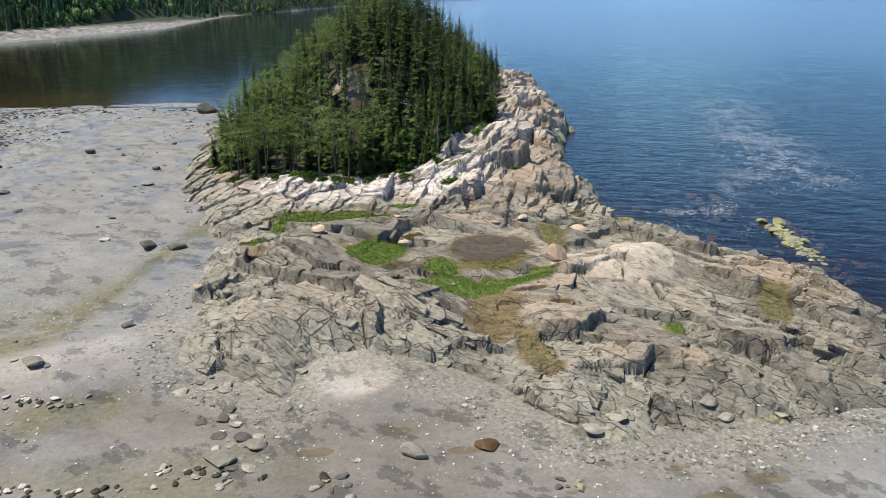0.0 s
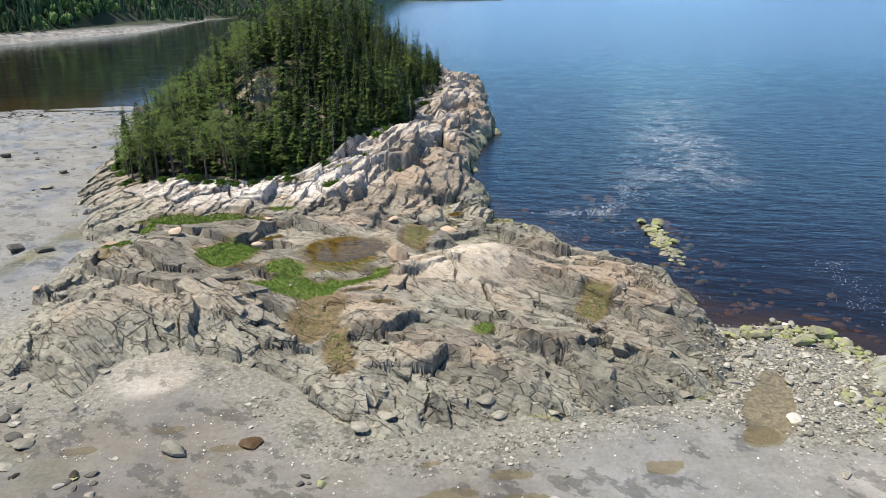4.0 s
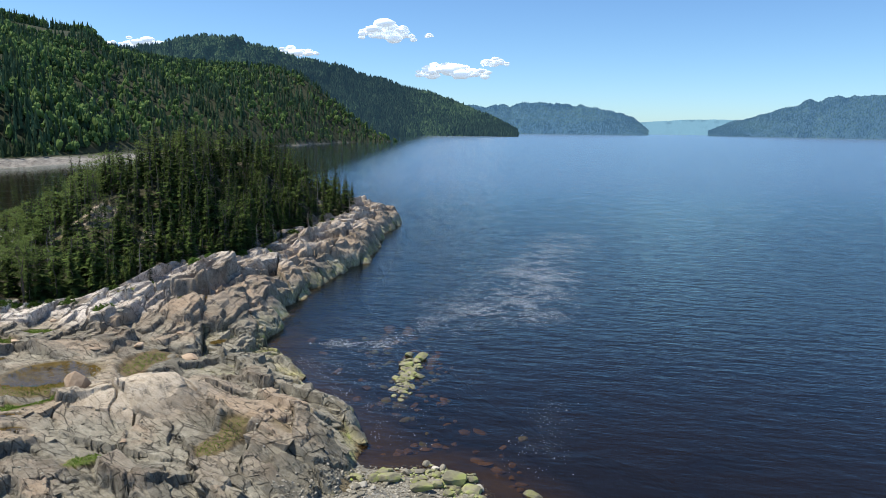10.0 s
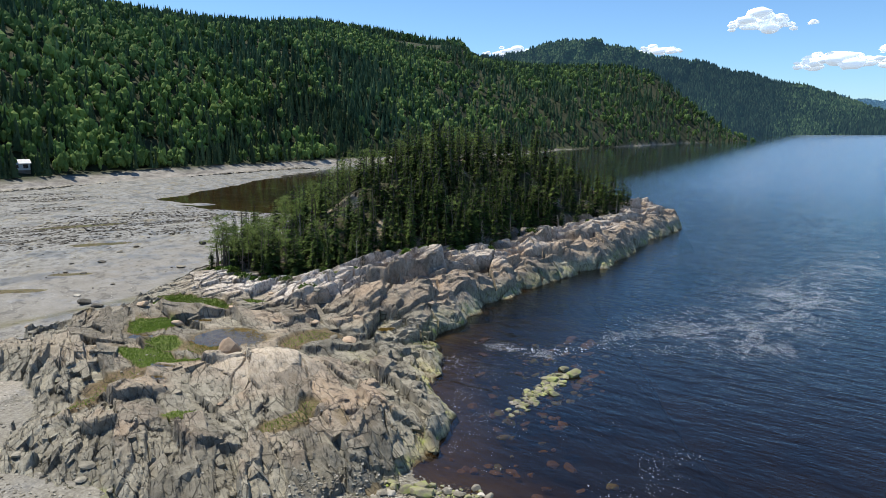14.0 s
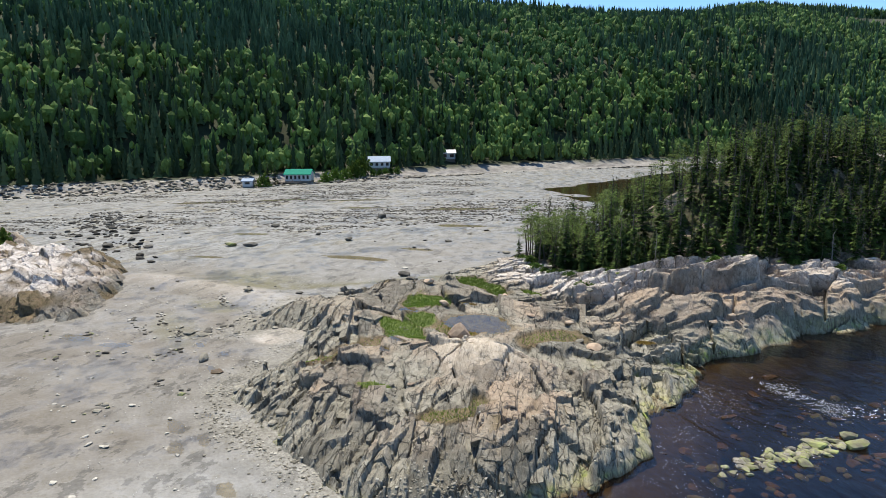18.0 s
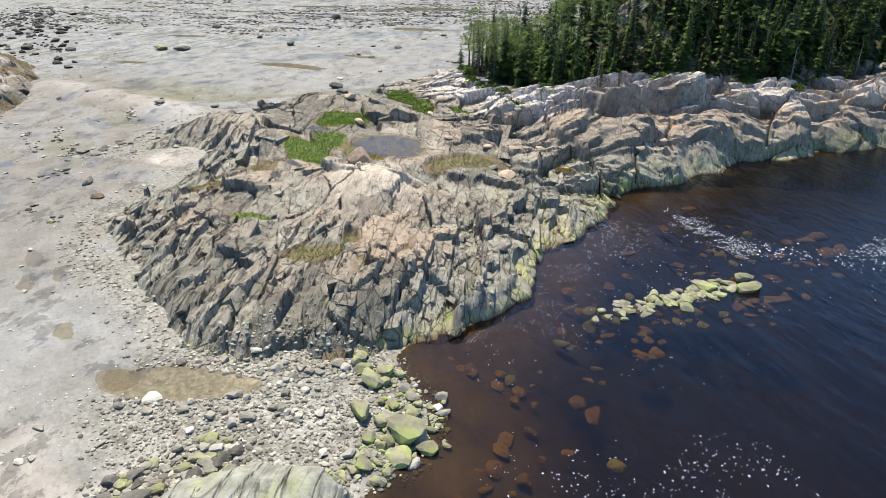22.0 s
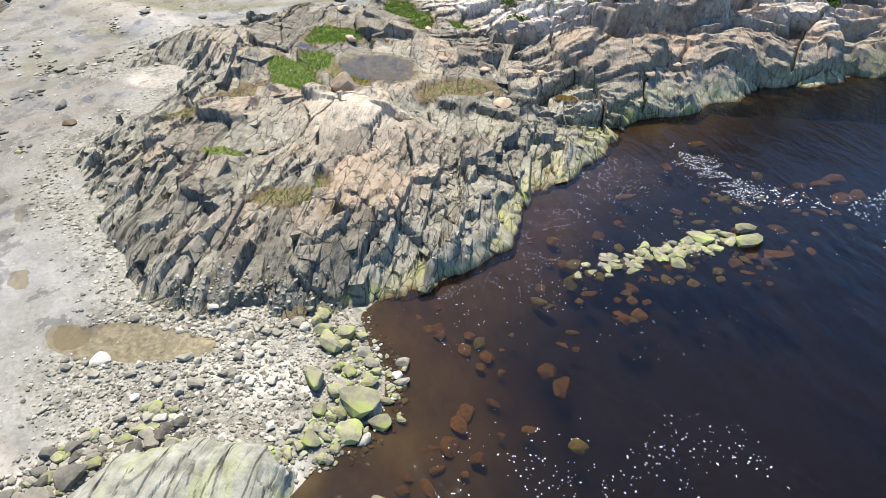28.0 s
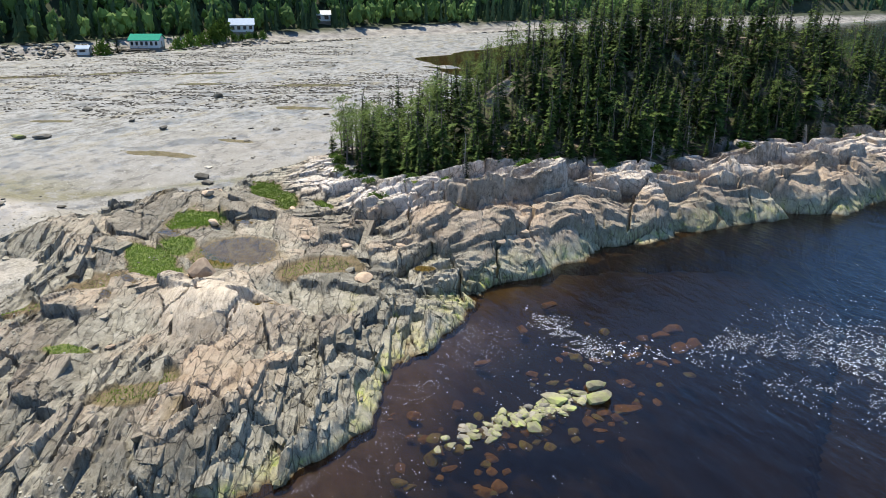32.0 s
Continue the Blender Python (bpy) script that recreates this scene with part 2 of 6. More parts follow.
def whale_material():
    m = mat("smooth granite", 0.8, spec=0.3)
    mid = noise_tex(m, 1.4, 8, 0.66)
    streak = noise_tex(m, 0.8, 7, 0.7, (0.3, 2.2, 1, 32))
    col = ramp(m, mid, (0.3, (0.16, 0.155, 0.12)), (0.5, (0.26, 0.254, 0.205)), (0.72, (0.36, 0.355, 0.305)))
    col = mix(m, ramp(m, noise_tex(m, 0.4, 6, 0.65, (0.6, 1.8, 1, 32)), (0.55, grey(0.0)), (0.63, grey(0.45))), col, (0.31, 0.34, 0.13))
    grime = ramp(m, noise_tex(m, 1.1, 7, 0.75), (0.56, grey(0.0)), (0.66, grey(0.55)))
    col = mix(m, grime, col, (0.14, 0.135, 0.10))
    al = calc(m, "MULTIPLY", attr(m, "algae").outputs["Fac"], ramp(m, noise_tex(m, 0.9, 6, 0.7), (0.36, grey(0.25)), (0.56, grey(0.95))))
    col = mix(m, al, col, ramp(m, mid, (0.35, (0.22, 0.28, 0.035)), (0.65, (0.40, 0.46, 0.08))))
    col = mix(m, calc(m, "MULTIPLY", ramp(m, attr(m, "joint").outputs["Fac"], (0.0, grey(1.0)), (0.6, grey(0.0))), 0.92), col, (0.035, 0.035, 0.025))
    ck = crack(m, 0.55, 0.02, 32, (0.22, 2.2, 1.0))
    col = mix(m, calc(m, "MULTIPLY", ck, 0.7), col, (0.06, 0.055, 0.04))
    col = mix(m, 0.7, col, ramp(m, streak, (0.34, grey(0.5)), (0.46, grey(1.0))), "MULTIPLY")
    fine = noise_tex(m, 11, 8, 0.7)
    col = mix(m, 0.4, col, ramp(m, fine, (0.34, grey(0.5)), (0.54, grey(1.0))), "MULTIPLY")
    return finish(m, col, bump(m, fine, 0.7, 0.05, bump(m, streak, 0.6, 0.12)))


M_WHALE = whale_material()


def ground_material():
    """Tidal silt with wet and sandy stretches and weed, bed painted darker with depth, ledge and litter on the far
    side.
    """
    m = mat("silt", 0.8, spec=0.4)
    z = zcoord(m)
    wide = noise_tex(m, 0.045, 6, 0.6)
    mid = noise_tex(m, 0.28, 8, 0.7, (1, 1.5, 1, 20))
    fine = noise_tex(m, 3.5, 8, 0.75)
    flat = attr(m, "flat").outputs["Fac"]
    col = ramp(m, mid, (0.3, (0.17, 0.162, 0.145)), (0.5, (0.218, 0.211, 0.191)), (0.7, (0.27, 0.264, 0.246)))
    col = mix(m, ramp(m, wide, (0.42, grey(0.0)), (0.6, grey(0.6))), col, ramp(m, mid, (0.35, (0.18, 0.165, 0.138)), (0.65, (0.25, 0.232, 0.198))))
    # damp brown silt before the outcrop, olive weed beside it
    col = mix(m, attr(m, "damp").outputs["Fac"], col, ramp(m, mid, (0.3, (0.125, 0.108, 0.084)), (0.7, (0.20, 0.178, 0.145))))
    weed = ramp(m, noise_tex(m, 0.3, 9, 0.8, (1, 1.4, 1, -25)), (0.38, grey(0.0)), (0.50, grey(0.9)))
    col = mix(m, calc(m, "MULTIPLY", weed, attr(m, "near").outputs["Fac"]), col, ramp(m, fine, (0.35, (0.085, 0.078, 0.032)), (0.65, (0.17, 0.155, 0.075))))
    col = mix(m, attr(m, "sand").outputs["Fac"], col, ramp(m, mid, (0.3, (0.36, 0.305, 0.245)), (0.7, (0.47, 0.43, 0.375))))
    col = mix(m, flat, col, ramp(m, mid, (0.3, (0.21, 0.212, 0.195)), (0.7, (0.30, 0.303, 0.285))))
    col = mix(m, attr(m, "gravel").outputs["Fac"], col, ramp(m, fine, (0.35, (0.12, 0.11, 0.085)), (0.5, (0.22, 0.205, 0.165)), (0.66, (0.34, 0.325, 0.275))))
    crumb = noise_tex(m, 1.6, 10, 0.85)
    col = mix(m, ramp(m, crumb, (0.53, grey(0.0)), (0.60, grey(0.5))), col, (0.13, 0.112, 0.07))
    col = mix(m, ramp(m, noise_tex(m, 5.0, 4, 0.6), (0.70, grey(0.0)), (0.74, grey(0.8))), col, (0.55, 0.54, 0.50))
    col = mix(m, 0.5, col, ramp(m, fine, (0.32, grey(0.5)), (0.6, grey(1.0))), "MULTIPLY")
    film = ramp(m, noise_tex(m, 0.36, 7, 0.7, (1.0, 1.5, 1, 40)), (0.555, grey(1.0)), (0.575, grey(0.6)))
    col = mix(m, 1.0, col, film, "MULTIPLY")
    pan = ramp(m, noise_tex(m, 0.09, 7, 0.72, (1.0, 3.2, 1, 52)), (0.56, grey(0.0)), (0.58, grey(0.85)))
    col = mix(m, calc(m, "MULTIPLY", pan, flat), col, (0.19, 0.165, 0.10))
    strew = ramp(m, noise_tex(m, 0.26, 10, 0.9, (1.0, 2.6, 1, 55)), (0.515, grey(0.0)), (0.535, grey(0.95)))
    col = mix(m, calc(m, "MULTIPLY", strew, flat), col, (0.06, 0.054, 0.044))
    ledge = ramp(m, noise_tex(m, 0.35, 8, 0.75, (1, 0.5, 1, 0)), (0.35, (0.10, 0.09, 0.08)), (0.55, (0.28, 0.26, 0.23)), (0.7, (0.42, 0.39, 0.34)))
    col = mix(m, attr(m, "ledge").outputs["Fac"], col, ledge)
    col = mix(m, attr(m, "wood").outputs["Fac"], col, ramp(m, mid, (0.3, (0.015, 0.02, 0.008)), (0.7, (0.04, 0.05, 0.018))))
    col = mix(m, attr(m, "lawn").outputs["Fac"], col, (0.10, 0.17, 0.03))
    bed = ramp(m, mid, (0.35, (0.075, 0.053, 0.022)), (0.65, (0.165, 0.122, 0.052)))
    # light lost with depth is painted on the bed as near-black colour
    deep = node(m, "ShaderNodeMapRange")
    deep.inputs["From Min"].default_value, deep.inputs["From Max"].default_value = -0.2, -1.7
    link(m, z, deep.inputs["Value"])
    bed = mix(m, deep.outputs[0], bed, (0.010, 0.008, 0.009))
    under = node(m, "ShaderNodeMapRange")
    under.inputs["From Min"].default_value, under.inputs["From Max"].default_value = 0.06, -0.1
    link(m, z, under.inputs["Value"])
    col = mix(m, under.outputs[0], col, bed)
    dry = calc(m, "MAXIMUM", attr(m, "ledge").outputs["Fac"], attr(m, "wood").outputs["Fac"])
    rough = ramp(m, noise_tex(m, 0.11, 6, 0.7), (0.4, grey(0.3)), (0.55, grey(0.85)))
    rough = mix(m, dry, rough, grey(0.97))
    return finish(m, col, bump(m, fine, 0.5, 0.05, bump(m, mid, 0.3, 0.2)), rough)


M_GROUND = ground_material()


def water_material(name, tint, waves, strength, body=None, calm=False):
    m = bpy.data.materials.new(name)
    m.use_nodes = True
    n = m.node_tree.nodes
    n.remove(n["Principled BSDF"])
    out = n["Material Output"]
    height = None
    for scale, stretch, amount in waves:
        f = noise_tex(m, scale, 3, 0.5, stretch)
        f = calc(m, "MULTIPLY", f, amount)
        height = f if height is None else calc(m, "ADD", height, f)
    if calm:
        tc = node(m, "ShaderNodeTexCoord")
        sx = node(m, "ShaderNodeSeparateXYZ")
        link(m, tc.outputs["Object"], sx.inputs[0])
        shelter = node(m, "ShaderNodeMapRange")
        shelter.inputs["From Min"].default_value, shelter.inputs["From Max"].default_value = -75, -20
        shelter.inputs["To Min"].default_value = 0.12
        link(m, sx.outputs["X"], shelter.inputs["Value"])
        lee = node(m, "ShaderNodeMapRange")
        lee.inputs["From Min"].default_value, lee.inputs["From Max"].default_value = 38, 80
        lee.inputs["To Min"].default_value = 0.4
        link(m, sx.outputs["Y"], lee.inputs["Value"])
        height = calc(m, "MULTIPLY", height, calc(m, "MULTIPLY", shelter.outputs[0], lee.outputs[0]))
    normal = bump(m, height, strength, 1.0)
    gloss = node(m, "ShaderNodeBsdfGlossy", Roughness=0.06, Color=(0.86, 0.98, 1.0, 1))
    if calm:
        wind = node(m, "ShaderNodeMapRange")
        wind.inputs["From Min"].default_value, wind.inputs["From Max"].default_value = 70, 320
        wind.inputs["To Min"].default_value, wind.inputs["To Max"].default_value = 0.0, 0.20
        link(m, sx.outputs["Y"], wind.inputs["Value"])
        link(m, calc(m, "ADD", calc(m, "MULTIPLY", wind.outputs[0], shelter.outputs[0]), 0.06), gloss.inputs["Roughness"])
    clear = node(m, "ShaderNodeBsdfTransparent", Color=(*tint, 1))
    fres = node(m, "ShaderNodeFresnel", IOR=1.33)
    if body:
        silt = node(m, "ShaderNodeBsdfDiffuse", Color=(*body, 1))
        both = node(m, "ShaderNodeMixShader", Fac=0.22)
        link(m, clear.outputs[0], both.inputs[1])
        link(m, silt.outputs[0], both.inputs[2])
        clear = both
    link(m, normal, gloss.inputs["Normal"])
    link(m, normal, fres.inputs["Normal"])
    mx = node(m, "ShaderNodeMixShader")
    link(m, fres.outputs[0], mx.inputs[0])
    link(m, clear.outputs[0], mx.inputs[1])
    link(m, gloss.outputs[0], mx.inputs[2])
    link(m, mx.outputs[0], out.inputs["Surface"])
    return m


M_WATER = water_material("fjord water", (0.56, 0.47, 0.30), ((0.15, (1, 2.6, 1, 14), 0.6), (0.36, (1, 2.4, 1, 8), 0.46), (0.8, (1, 2.6, 1, 10), 0.20), (2.2, (1, 2.0, 1, -8), 0.075), (4.5, (1, 1.6, 1, 0), 0.045)), 0.28, (0.015, 0.009, 0.008), True)
M_POOL = water_material("pool water", (0.82, 0.76, 0.48), ((1.5, (1, 1, 1, 0), 0.01),), 0.3)
M_PUDDLE = water_material("muddy water", (0.93, 0.88, 0.77), ((2.5, (1, 1, 1, 0), 0.01),), 0.3, (0.24, 0.205, 0.13))


def leaf_material(name, stops, scale=1.5, attribute=False, tips=False):
    m = mat(name, 0.75, spec=0.08)
    col = ramp(m, noise_tex(m, scale, 5), *stops)
    # new tips stay pale; inner needles are multiplied darker as painted crown shade
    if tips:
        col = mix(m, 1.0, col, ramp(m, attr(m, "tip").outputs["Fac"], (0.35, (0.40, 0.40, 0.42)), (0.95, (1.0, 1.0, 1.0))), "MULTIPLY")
    if attribute:
        hs = node(m, "ShaderNodeHueSaturation")
        link(m, col, hs.inputs["Color"])
        link(m, calc(m, "ADD", calc(m, "MULTIPLY", attr(m, "tint").outputs["Fac"], 0.9), 0.5), hs.inputs["Value"])
        link(m, calc(m, "ADD", calc(m, "MULTIPLY", attr(m, "tint").outputs["Fac"], -0.03), 0.515), hs.inputs["Hue"])
        col = hs.outputs[0]
    else:
        col = random_tint(m, col, 0.65, 1.35)
    # thin leaves let some light through
    thin = node(m, "ShaderNodeBsdfTranslucent")
    link(m, col, thin.inputs["Color"])
    both = node(m, "ShaderNodeMixShader", Fac=0.3)
    link(m, m.node_tree.nodes["Principled BSDF"].outputs[0], both.inputs[1])
    link(m, thin.outputs[0], both.inputs[2])
    link(m, both.outputs[0], m.node_tree.nodes["Material Output"].inputs["Surface"])
    return finish(m, col)


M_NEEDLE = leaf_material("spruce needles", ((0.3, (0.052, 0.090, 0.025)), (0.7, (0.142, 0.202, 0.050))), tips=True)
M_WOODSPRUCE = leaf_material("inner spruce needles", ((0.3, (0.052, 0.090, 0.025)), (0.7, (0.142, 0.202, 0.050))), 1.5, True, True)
M_PINE = leaf_material("pine needles", ((0.3, (0.074, 0.112, 0.030)), (0.7, (0.152, 0.204, 0.060))))
M_SHRUB = leaf_material("shrub leaves", ((0.3, (0.045, 0.085, 0.015)), (0.7, (0.11, 0.18, 0.035))))
M_GRASS = leaf_material("grass blades", ((0.3, (0.115, 0.185, 0.032)), (0.7, (0.21, 0.295, 0.058))))
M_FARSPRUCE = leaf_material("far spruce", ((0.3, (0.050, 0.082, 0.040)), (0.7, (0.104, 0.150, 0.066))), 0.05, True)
# the same spruce and birch further up, with haze mixed into their colours
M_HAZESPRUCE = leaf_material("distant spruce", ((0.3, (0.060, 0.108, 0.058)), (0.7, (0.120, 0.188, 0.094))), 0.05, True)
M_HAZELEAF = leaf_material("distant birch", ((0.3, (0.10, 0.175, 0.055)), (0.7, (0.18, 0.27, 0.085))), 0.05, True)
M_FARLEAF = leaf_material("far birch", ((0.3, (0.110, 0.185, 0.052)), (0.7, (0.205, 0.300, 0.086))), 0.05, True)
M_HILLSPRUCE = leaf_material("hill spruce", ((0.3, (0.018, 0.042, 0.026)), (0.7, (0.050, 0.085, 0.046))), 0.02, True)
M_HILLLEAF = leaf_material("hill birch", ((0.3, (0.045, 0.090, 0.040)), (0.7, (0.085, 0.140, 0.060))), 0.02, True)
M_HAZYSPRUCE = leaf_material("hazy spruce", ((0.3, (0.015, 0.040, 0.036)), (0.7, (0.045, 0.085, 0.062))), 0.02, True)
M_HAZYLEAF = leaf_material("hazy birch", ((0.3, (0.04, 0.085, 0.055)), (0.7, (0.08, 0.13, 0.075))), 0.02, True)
# haze over the far hill trees, put in as a bluish emission
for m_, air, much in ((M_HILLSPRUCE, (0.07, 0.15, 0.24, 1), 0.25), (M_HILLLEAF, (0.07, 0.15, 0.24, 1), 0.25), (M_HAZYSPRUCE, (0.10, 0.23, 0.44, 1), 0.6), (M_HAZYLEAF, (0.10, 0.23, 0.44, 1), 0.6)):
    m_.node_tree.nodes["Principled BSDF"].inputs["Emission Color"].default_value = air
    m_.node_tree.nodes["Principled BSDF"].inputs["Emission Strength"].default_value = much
M_SNAG = simple("weathered wood", (0.12, 0.11, 0.10), (0.24, 0.225, 0.21), 5)
M_BARK = simple("bark", (0.07, 0.055, 0.045), (0.15, 0.125, 0.105), 8)
M_FOAM = simple("foam", (0.75, 0.77, 0.78), (0.88, 0.89, 0.9), 3, 0.6)


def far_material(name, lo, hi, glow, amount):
    """Wooded hills behind kilometres of air: a backdrop, haze painted in as bluish glow."""
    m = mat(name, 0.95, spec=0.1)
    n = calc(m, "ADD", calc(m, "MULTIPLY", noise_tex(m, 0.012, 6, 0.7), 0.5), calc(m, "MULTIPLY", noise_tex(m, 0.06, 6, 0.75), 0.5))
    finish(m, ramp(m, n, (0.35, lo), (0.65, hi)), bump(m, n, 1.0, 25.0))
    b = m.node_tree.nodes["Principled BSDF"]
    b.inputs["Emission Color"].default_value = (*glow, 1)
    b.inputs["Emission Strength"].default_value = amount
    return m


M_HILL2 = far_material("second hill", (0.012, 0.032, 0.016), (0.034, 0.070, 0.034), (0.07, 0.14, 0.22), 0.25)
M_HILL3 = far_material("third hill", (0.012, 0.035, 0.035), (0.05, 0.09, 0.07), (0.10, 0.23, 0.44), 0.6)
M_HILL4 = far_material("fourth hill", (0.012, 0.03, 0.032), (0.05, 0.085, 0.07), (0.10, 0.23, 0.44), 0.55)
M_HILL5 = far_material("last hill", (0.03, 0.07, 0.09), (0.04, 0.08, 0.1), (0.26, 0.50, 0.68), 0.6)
M_CLOUD = mat("cloud", 1.0, spec=0.0)
finish(M_CLOUD, (0.9, 0.9, 0.9))
# bluish glow put into the clouds for light scattered within them
M_CLOUD.node_tree.nodes["Principled BSDF"].inputs["Emission Color"].default_value = (0.75, 0.86, 1.0, 1)
M_CLOUD.node_tree.nodes["Principled BSDF"].inputs["Emission Strength"].default_value = 0.45
M_CLAD = simple("white cladding", (0.5, 0.51, 0.51), (0.62, 0.63, 0.63), 4, 0.6)
M_GREENROOF = simple("green metal roof", (0.02, 0.20, 0.13), (0.03, 0.27, 0.18), 2, 0.9)
M_BLUEROOF = simple("grey-blue shingles", (0.30, 0.36, 0.44), (0.42, 0.48, 0.56), 2, 0.9)
for m_ in (M_GREENROOF, M_BLUEROOF):
    m_.node_tree.nodes["Principled BSDF"].inputs["Specular IOR Level"].default_value = 0.1
M_GLASS = mat("dark window glass", 0.08)
finish(M_GLASS, (0.02, 0.025, 0.03))
M_DECK = simple("weathered deck boards", (0.16, 0.13, 0.10), (0.26, 0.22, 0.18), 6)

# ---- shape functions ----


def edge_distance(px, py, poly):
    """Signed distance to a closed outline: above zero inside."""
    px, py = np.asarray(px, float), np.asarray(py, float)
    best = np.full(px.shape, 1e9)
    inside = np.zeros(px.shape, bool)
    for (ax, ay), (bx, by) in zip(poly, poly[1:] + poly[:1]):
        dx, dy = bx - ax, by - ay
        t = np.clip(((px - ax) * dx + (py - ay) * dy) / (dx * dx + dy * dy), 0, 1)
        best = np.minimum(best, np.hypot(px - ax - t * dx, py - ay - t * dy))
        if ay != by:
            inside ^= ((ay > py) != (by > py)) & (px < dx * (py - ay) / dy + ax)
    return np.where(inside, best, -best)


def smooth(lo, hi, v):
    t = np.clip((v - lo) / (hi - lo), 0, 1)
    return t * t * (3 - 2 * t)


def hash2(i, j, k=0):
    h = np.sin(i * 127.1 + j * 311.7 + k * 74.7) * 43758.5453
    return h - np.floor(h)


def value_noise(x, y, k=0):
    i, j = np.floor(x), np.floor(y)
    u, v = x - i, y - j
    u, v = u * u * (3 - 2 * u), v * v * (3 - 2 * v)
    a, b = hash2(i, j, k), hash2(i + 1, j, k)
    c, d = hash2(i, j + 1, k), hash2(i + 1, j + 1, k)
    return (a * (1 - u) + b * u) * (1 - v) + (c * (1 - u) + d * u) * v


def fbm(x, y, octaves=4, k=0):
    s, a, n = 0.0, 0.5, 0.0
    for o in range(octaves):
        s = s + a * value_noise(x * 2**o, y * 2**o, k + o * 7)
        n += a
        a *= 0.5
    return s / n


def blocks(x, y, size, long, turn, k, tilt=0.25, soft=0.16, gap=0.07, dip=-1):
    """Jointed rock: cells of that size, stretched along a direction. Gives each point's height, from its block's own level and tilt, and how near it is to a joint."""
    c, s = math.cos(radians(turn)), math.sin(radians(turn))
    u, v = (x * c + y * s) / (size * long), (-x * s + y * c) / size
    i0, j0 = np.floor(u), np.floor(v)
    d1, d2 = np.full(x.shape, 9.0), np.full(x.shape, 9.0)
    best, tone, other = np.zeros(x.shape), np.zeros(x.shape), np.zeros(x.shape)
    for di in (-1, 0, 1):
        for dj in (-1, 0, 1):
            i, j = i0 + di, j0 + dj
            a, b = u - i - 0.1 - 0.8 * hash2(i, j, k), v - j - 0.1 - 0.8 * hash2(i, j, k + 1)
            d = np.maximum(np.abs(a), np.abs(b)) * 0.7 + 0.3 * (np.abs(a) + np.abs(b))
            h = (hash2(i, j, k + 2) - 0.5) + tilt * 4 * (a * (hash2(i, j, k + 3) - 0.5) + dip * b * (0.1 + 0.5 * hash2(i, j, k + 4)))
            near = d < d1
            other = np.where(near, best, np.where(d < d2, h, other))
            d2 = np.where(near, d1, np.minimum(d2, d))
            best = np.where(near, h, best)
            tone = np.where(near, hash2(i, j, k + 5), tone)
            d1 = np.where(near, d, d1)
    # worn shoulders: neighbours meet half way at the joint
    best = best + 0.5 * (other - best) * (1 - np.clip((d2 - d1) / soft, 0, 1)) ** 1.5
    return best, smooth(0.0, gap, d2 - d1), tone


OUTCROP = [(-10.6, 45.6), (-10.6, 51), (-12.6, 57), (-18.0, 62.4), (-21.4, 70.5), (-24.8, 76), (-25, 84), (-24.9, 92), (-23.8, 104), (-22.4, 113),
           (-18.4, 127), (-17.8, 140), (-18.0, 160), (-14.6, 182), (-25, 197), (-45, 191), (-65, 172), (-78, 147), (-84, 122), (-80, 100), (-76, 80), (-68, 67),
           (-66, 50), (-64, 41), (-55, 35.5), (-53.5, 41), (-49, 41), (-43.4, 36.8), (-39, 32), (-31.5, 31), (-21.5, 34.3), (-16, 35), (-12.3, 38.5)]
SOUTH_ROCK = [(-91, 27), (-80, 24.5), (-71, 21.5), (-69, 16), (-73, 8), (-82, 0), (-110, -12), (-150, -14), (-150, 8), (-126, 13), (-108, 26)]
TREELINE = [(-75, 93), (-67, 80), (-54, 77.5), (-44, 80.5), (-40, 94), (-33, 108), (-34, 128), (-29, 145), (-26.5, 165), (-29, 187), (-43, 185), (-61, 167), (-73, 145), (-78, 120)]
MAINLAND = [(-246, -900), (-246, 60), (-252, 120), (-262, 217), (-255, 300), (-246, 374), (-215, 500), (-225, 700), (-200, 813), (-157, 1043), (-80, 1208),
            (-190, 1330), (-520, 1600), (-1500, 1900), (-4800, 1900), (-4800, -900)]
# all that is dry at low tide apart from the rock
FORESHORE = [(1.5, 20), (0.5, 38), (-3.2, 44.9), (-6, 46), (-10.5, 46), (-24, 70), (-60, 150), (-92, 155), (-128, 160), (-150, 158), (-188, 172), (-232, 288), (-246, 360),
             (-215, 500), (-240, 800), (-600, 800), (-900, -900), (900, -900), (60, -40), (12, 5)]
# knolls and hollows: centre, half lengths along and across, turn, height
KNOLLS = [(-28.6, 53.4, 5.4, 3.3, 8, 2.0), (-33.5, 52, 4, 2.2, 15, 0.3), (-27.2, 57, 2.6, 1.6, 20, 0.7), (-35, 50, 5, 3, 20, 1.2), (-20, 49.5, 7, 5, -30, 1.2), (-32, 40, 8, 5, -30, 0.9), (-56, 46, 6, 5, 0, 0.9), (-49.5, 46.5, 4, 2.5, 20, 1.5),
          (-47, 57, 3, 4, 10, 0.8), (-56.5, 59, 5, 4, 30, 1.3), (-40, 66, 8, 4, 15, 0.9), (-40, 78, 9, 5, 10, 1.2), (-57, 78, 12, 6, 0, 1.0), (-50, 132, 11, 30, 3, 4.0)]
HOLLOWS = [(-41.5, 53, 4, 2, 0, 0.6), (-29, 69, 6, 4, 40, 1.0), (-41.5, 44, 2.2, 6, 8, 1.1), (-27.5, 60.5, 6, 2, 20, 0.8)]
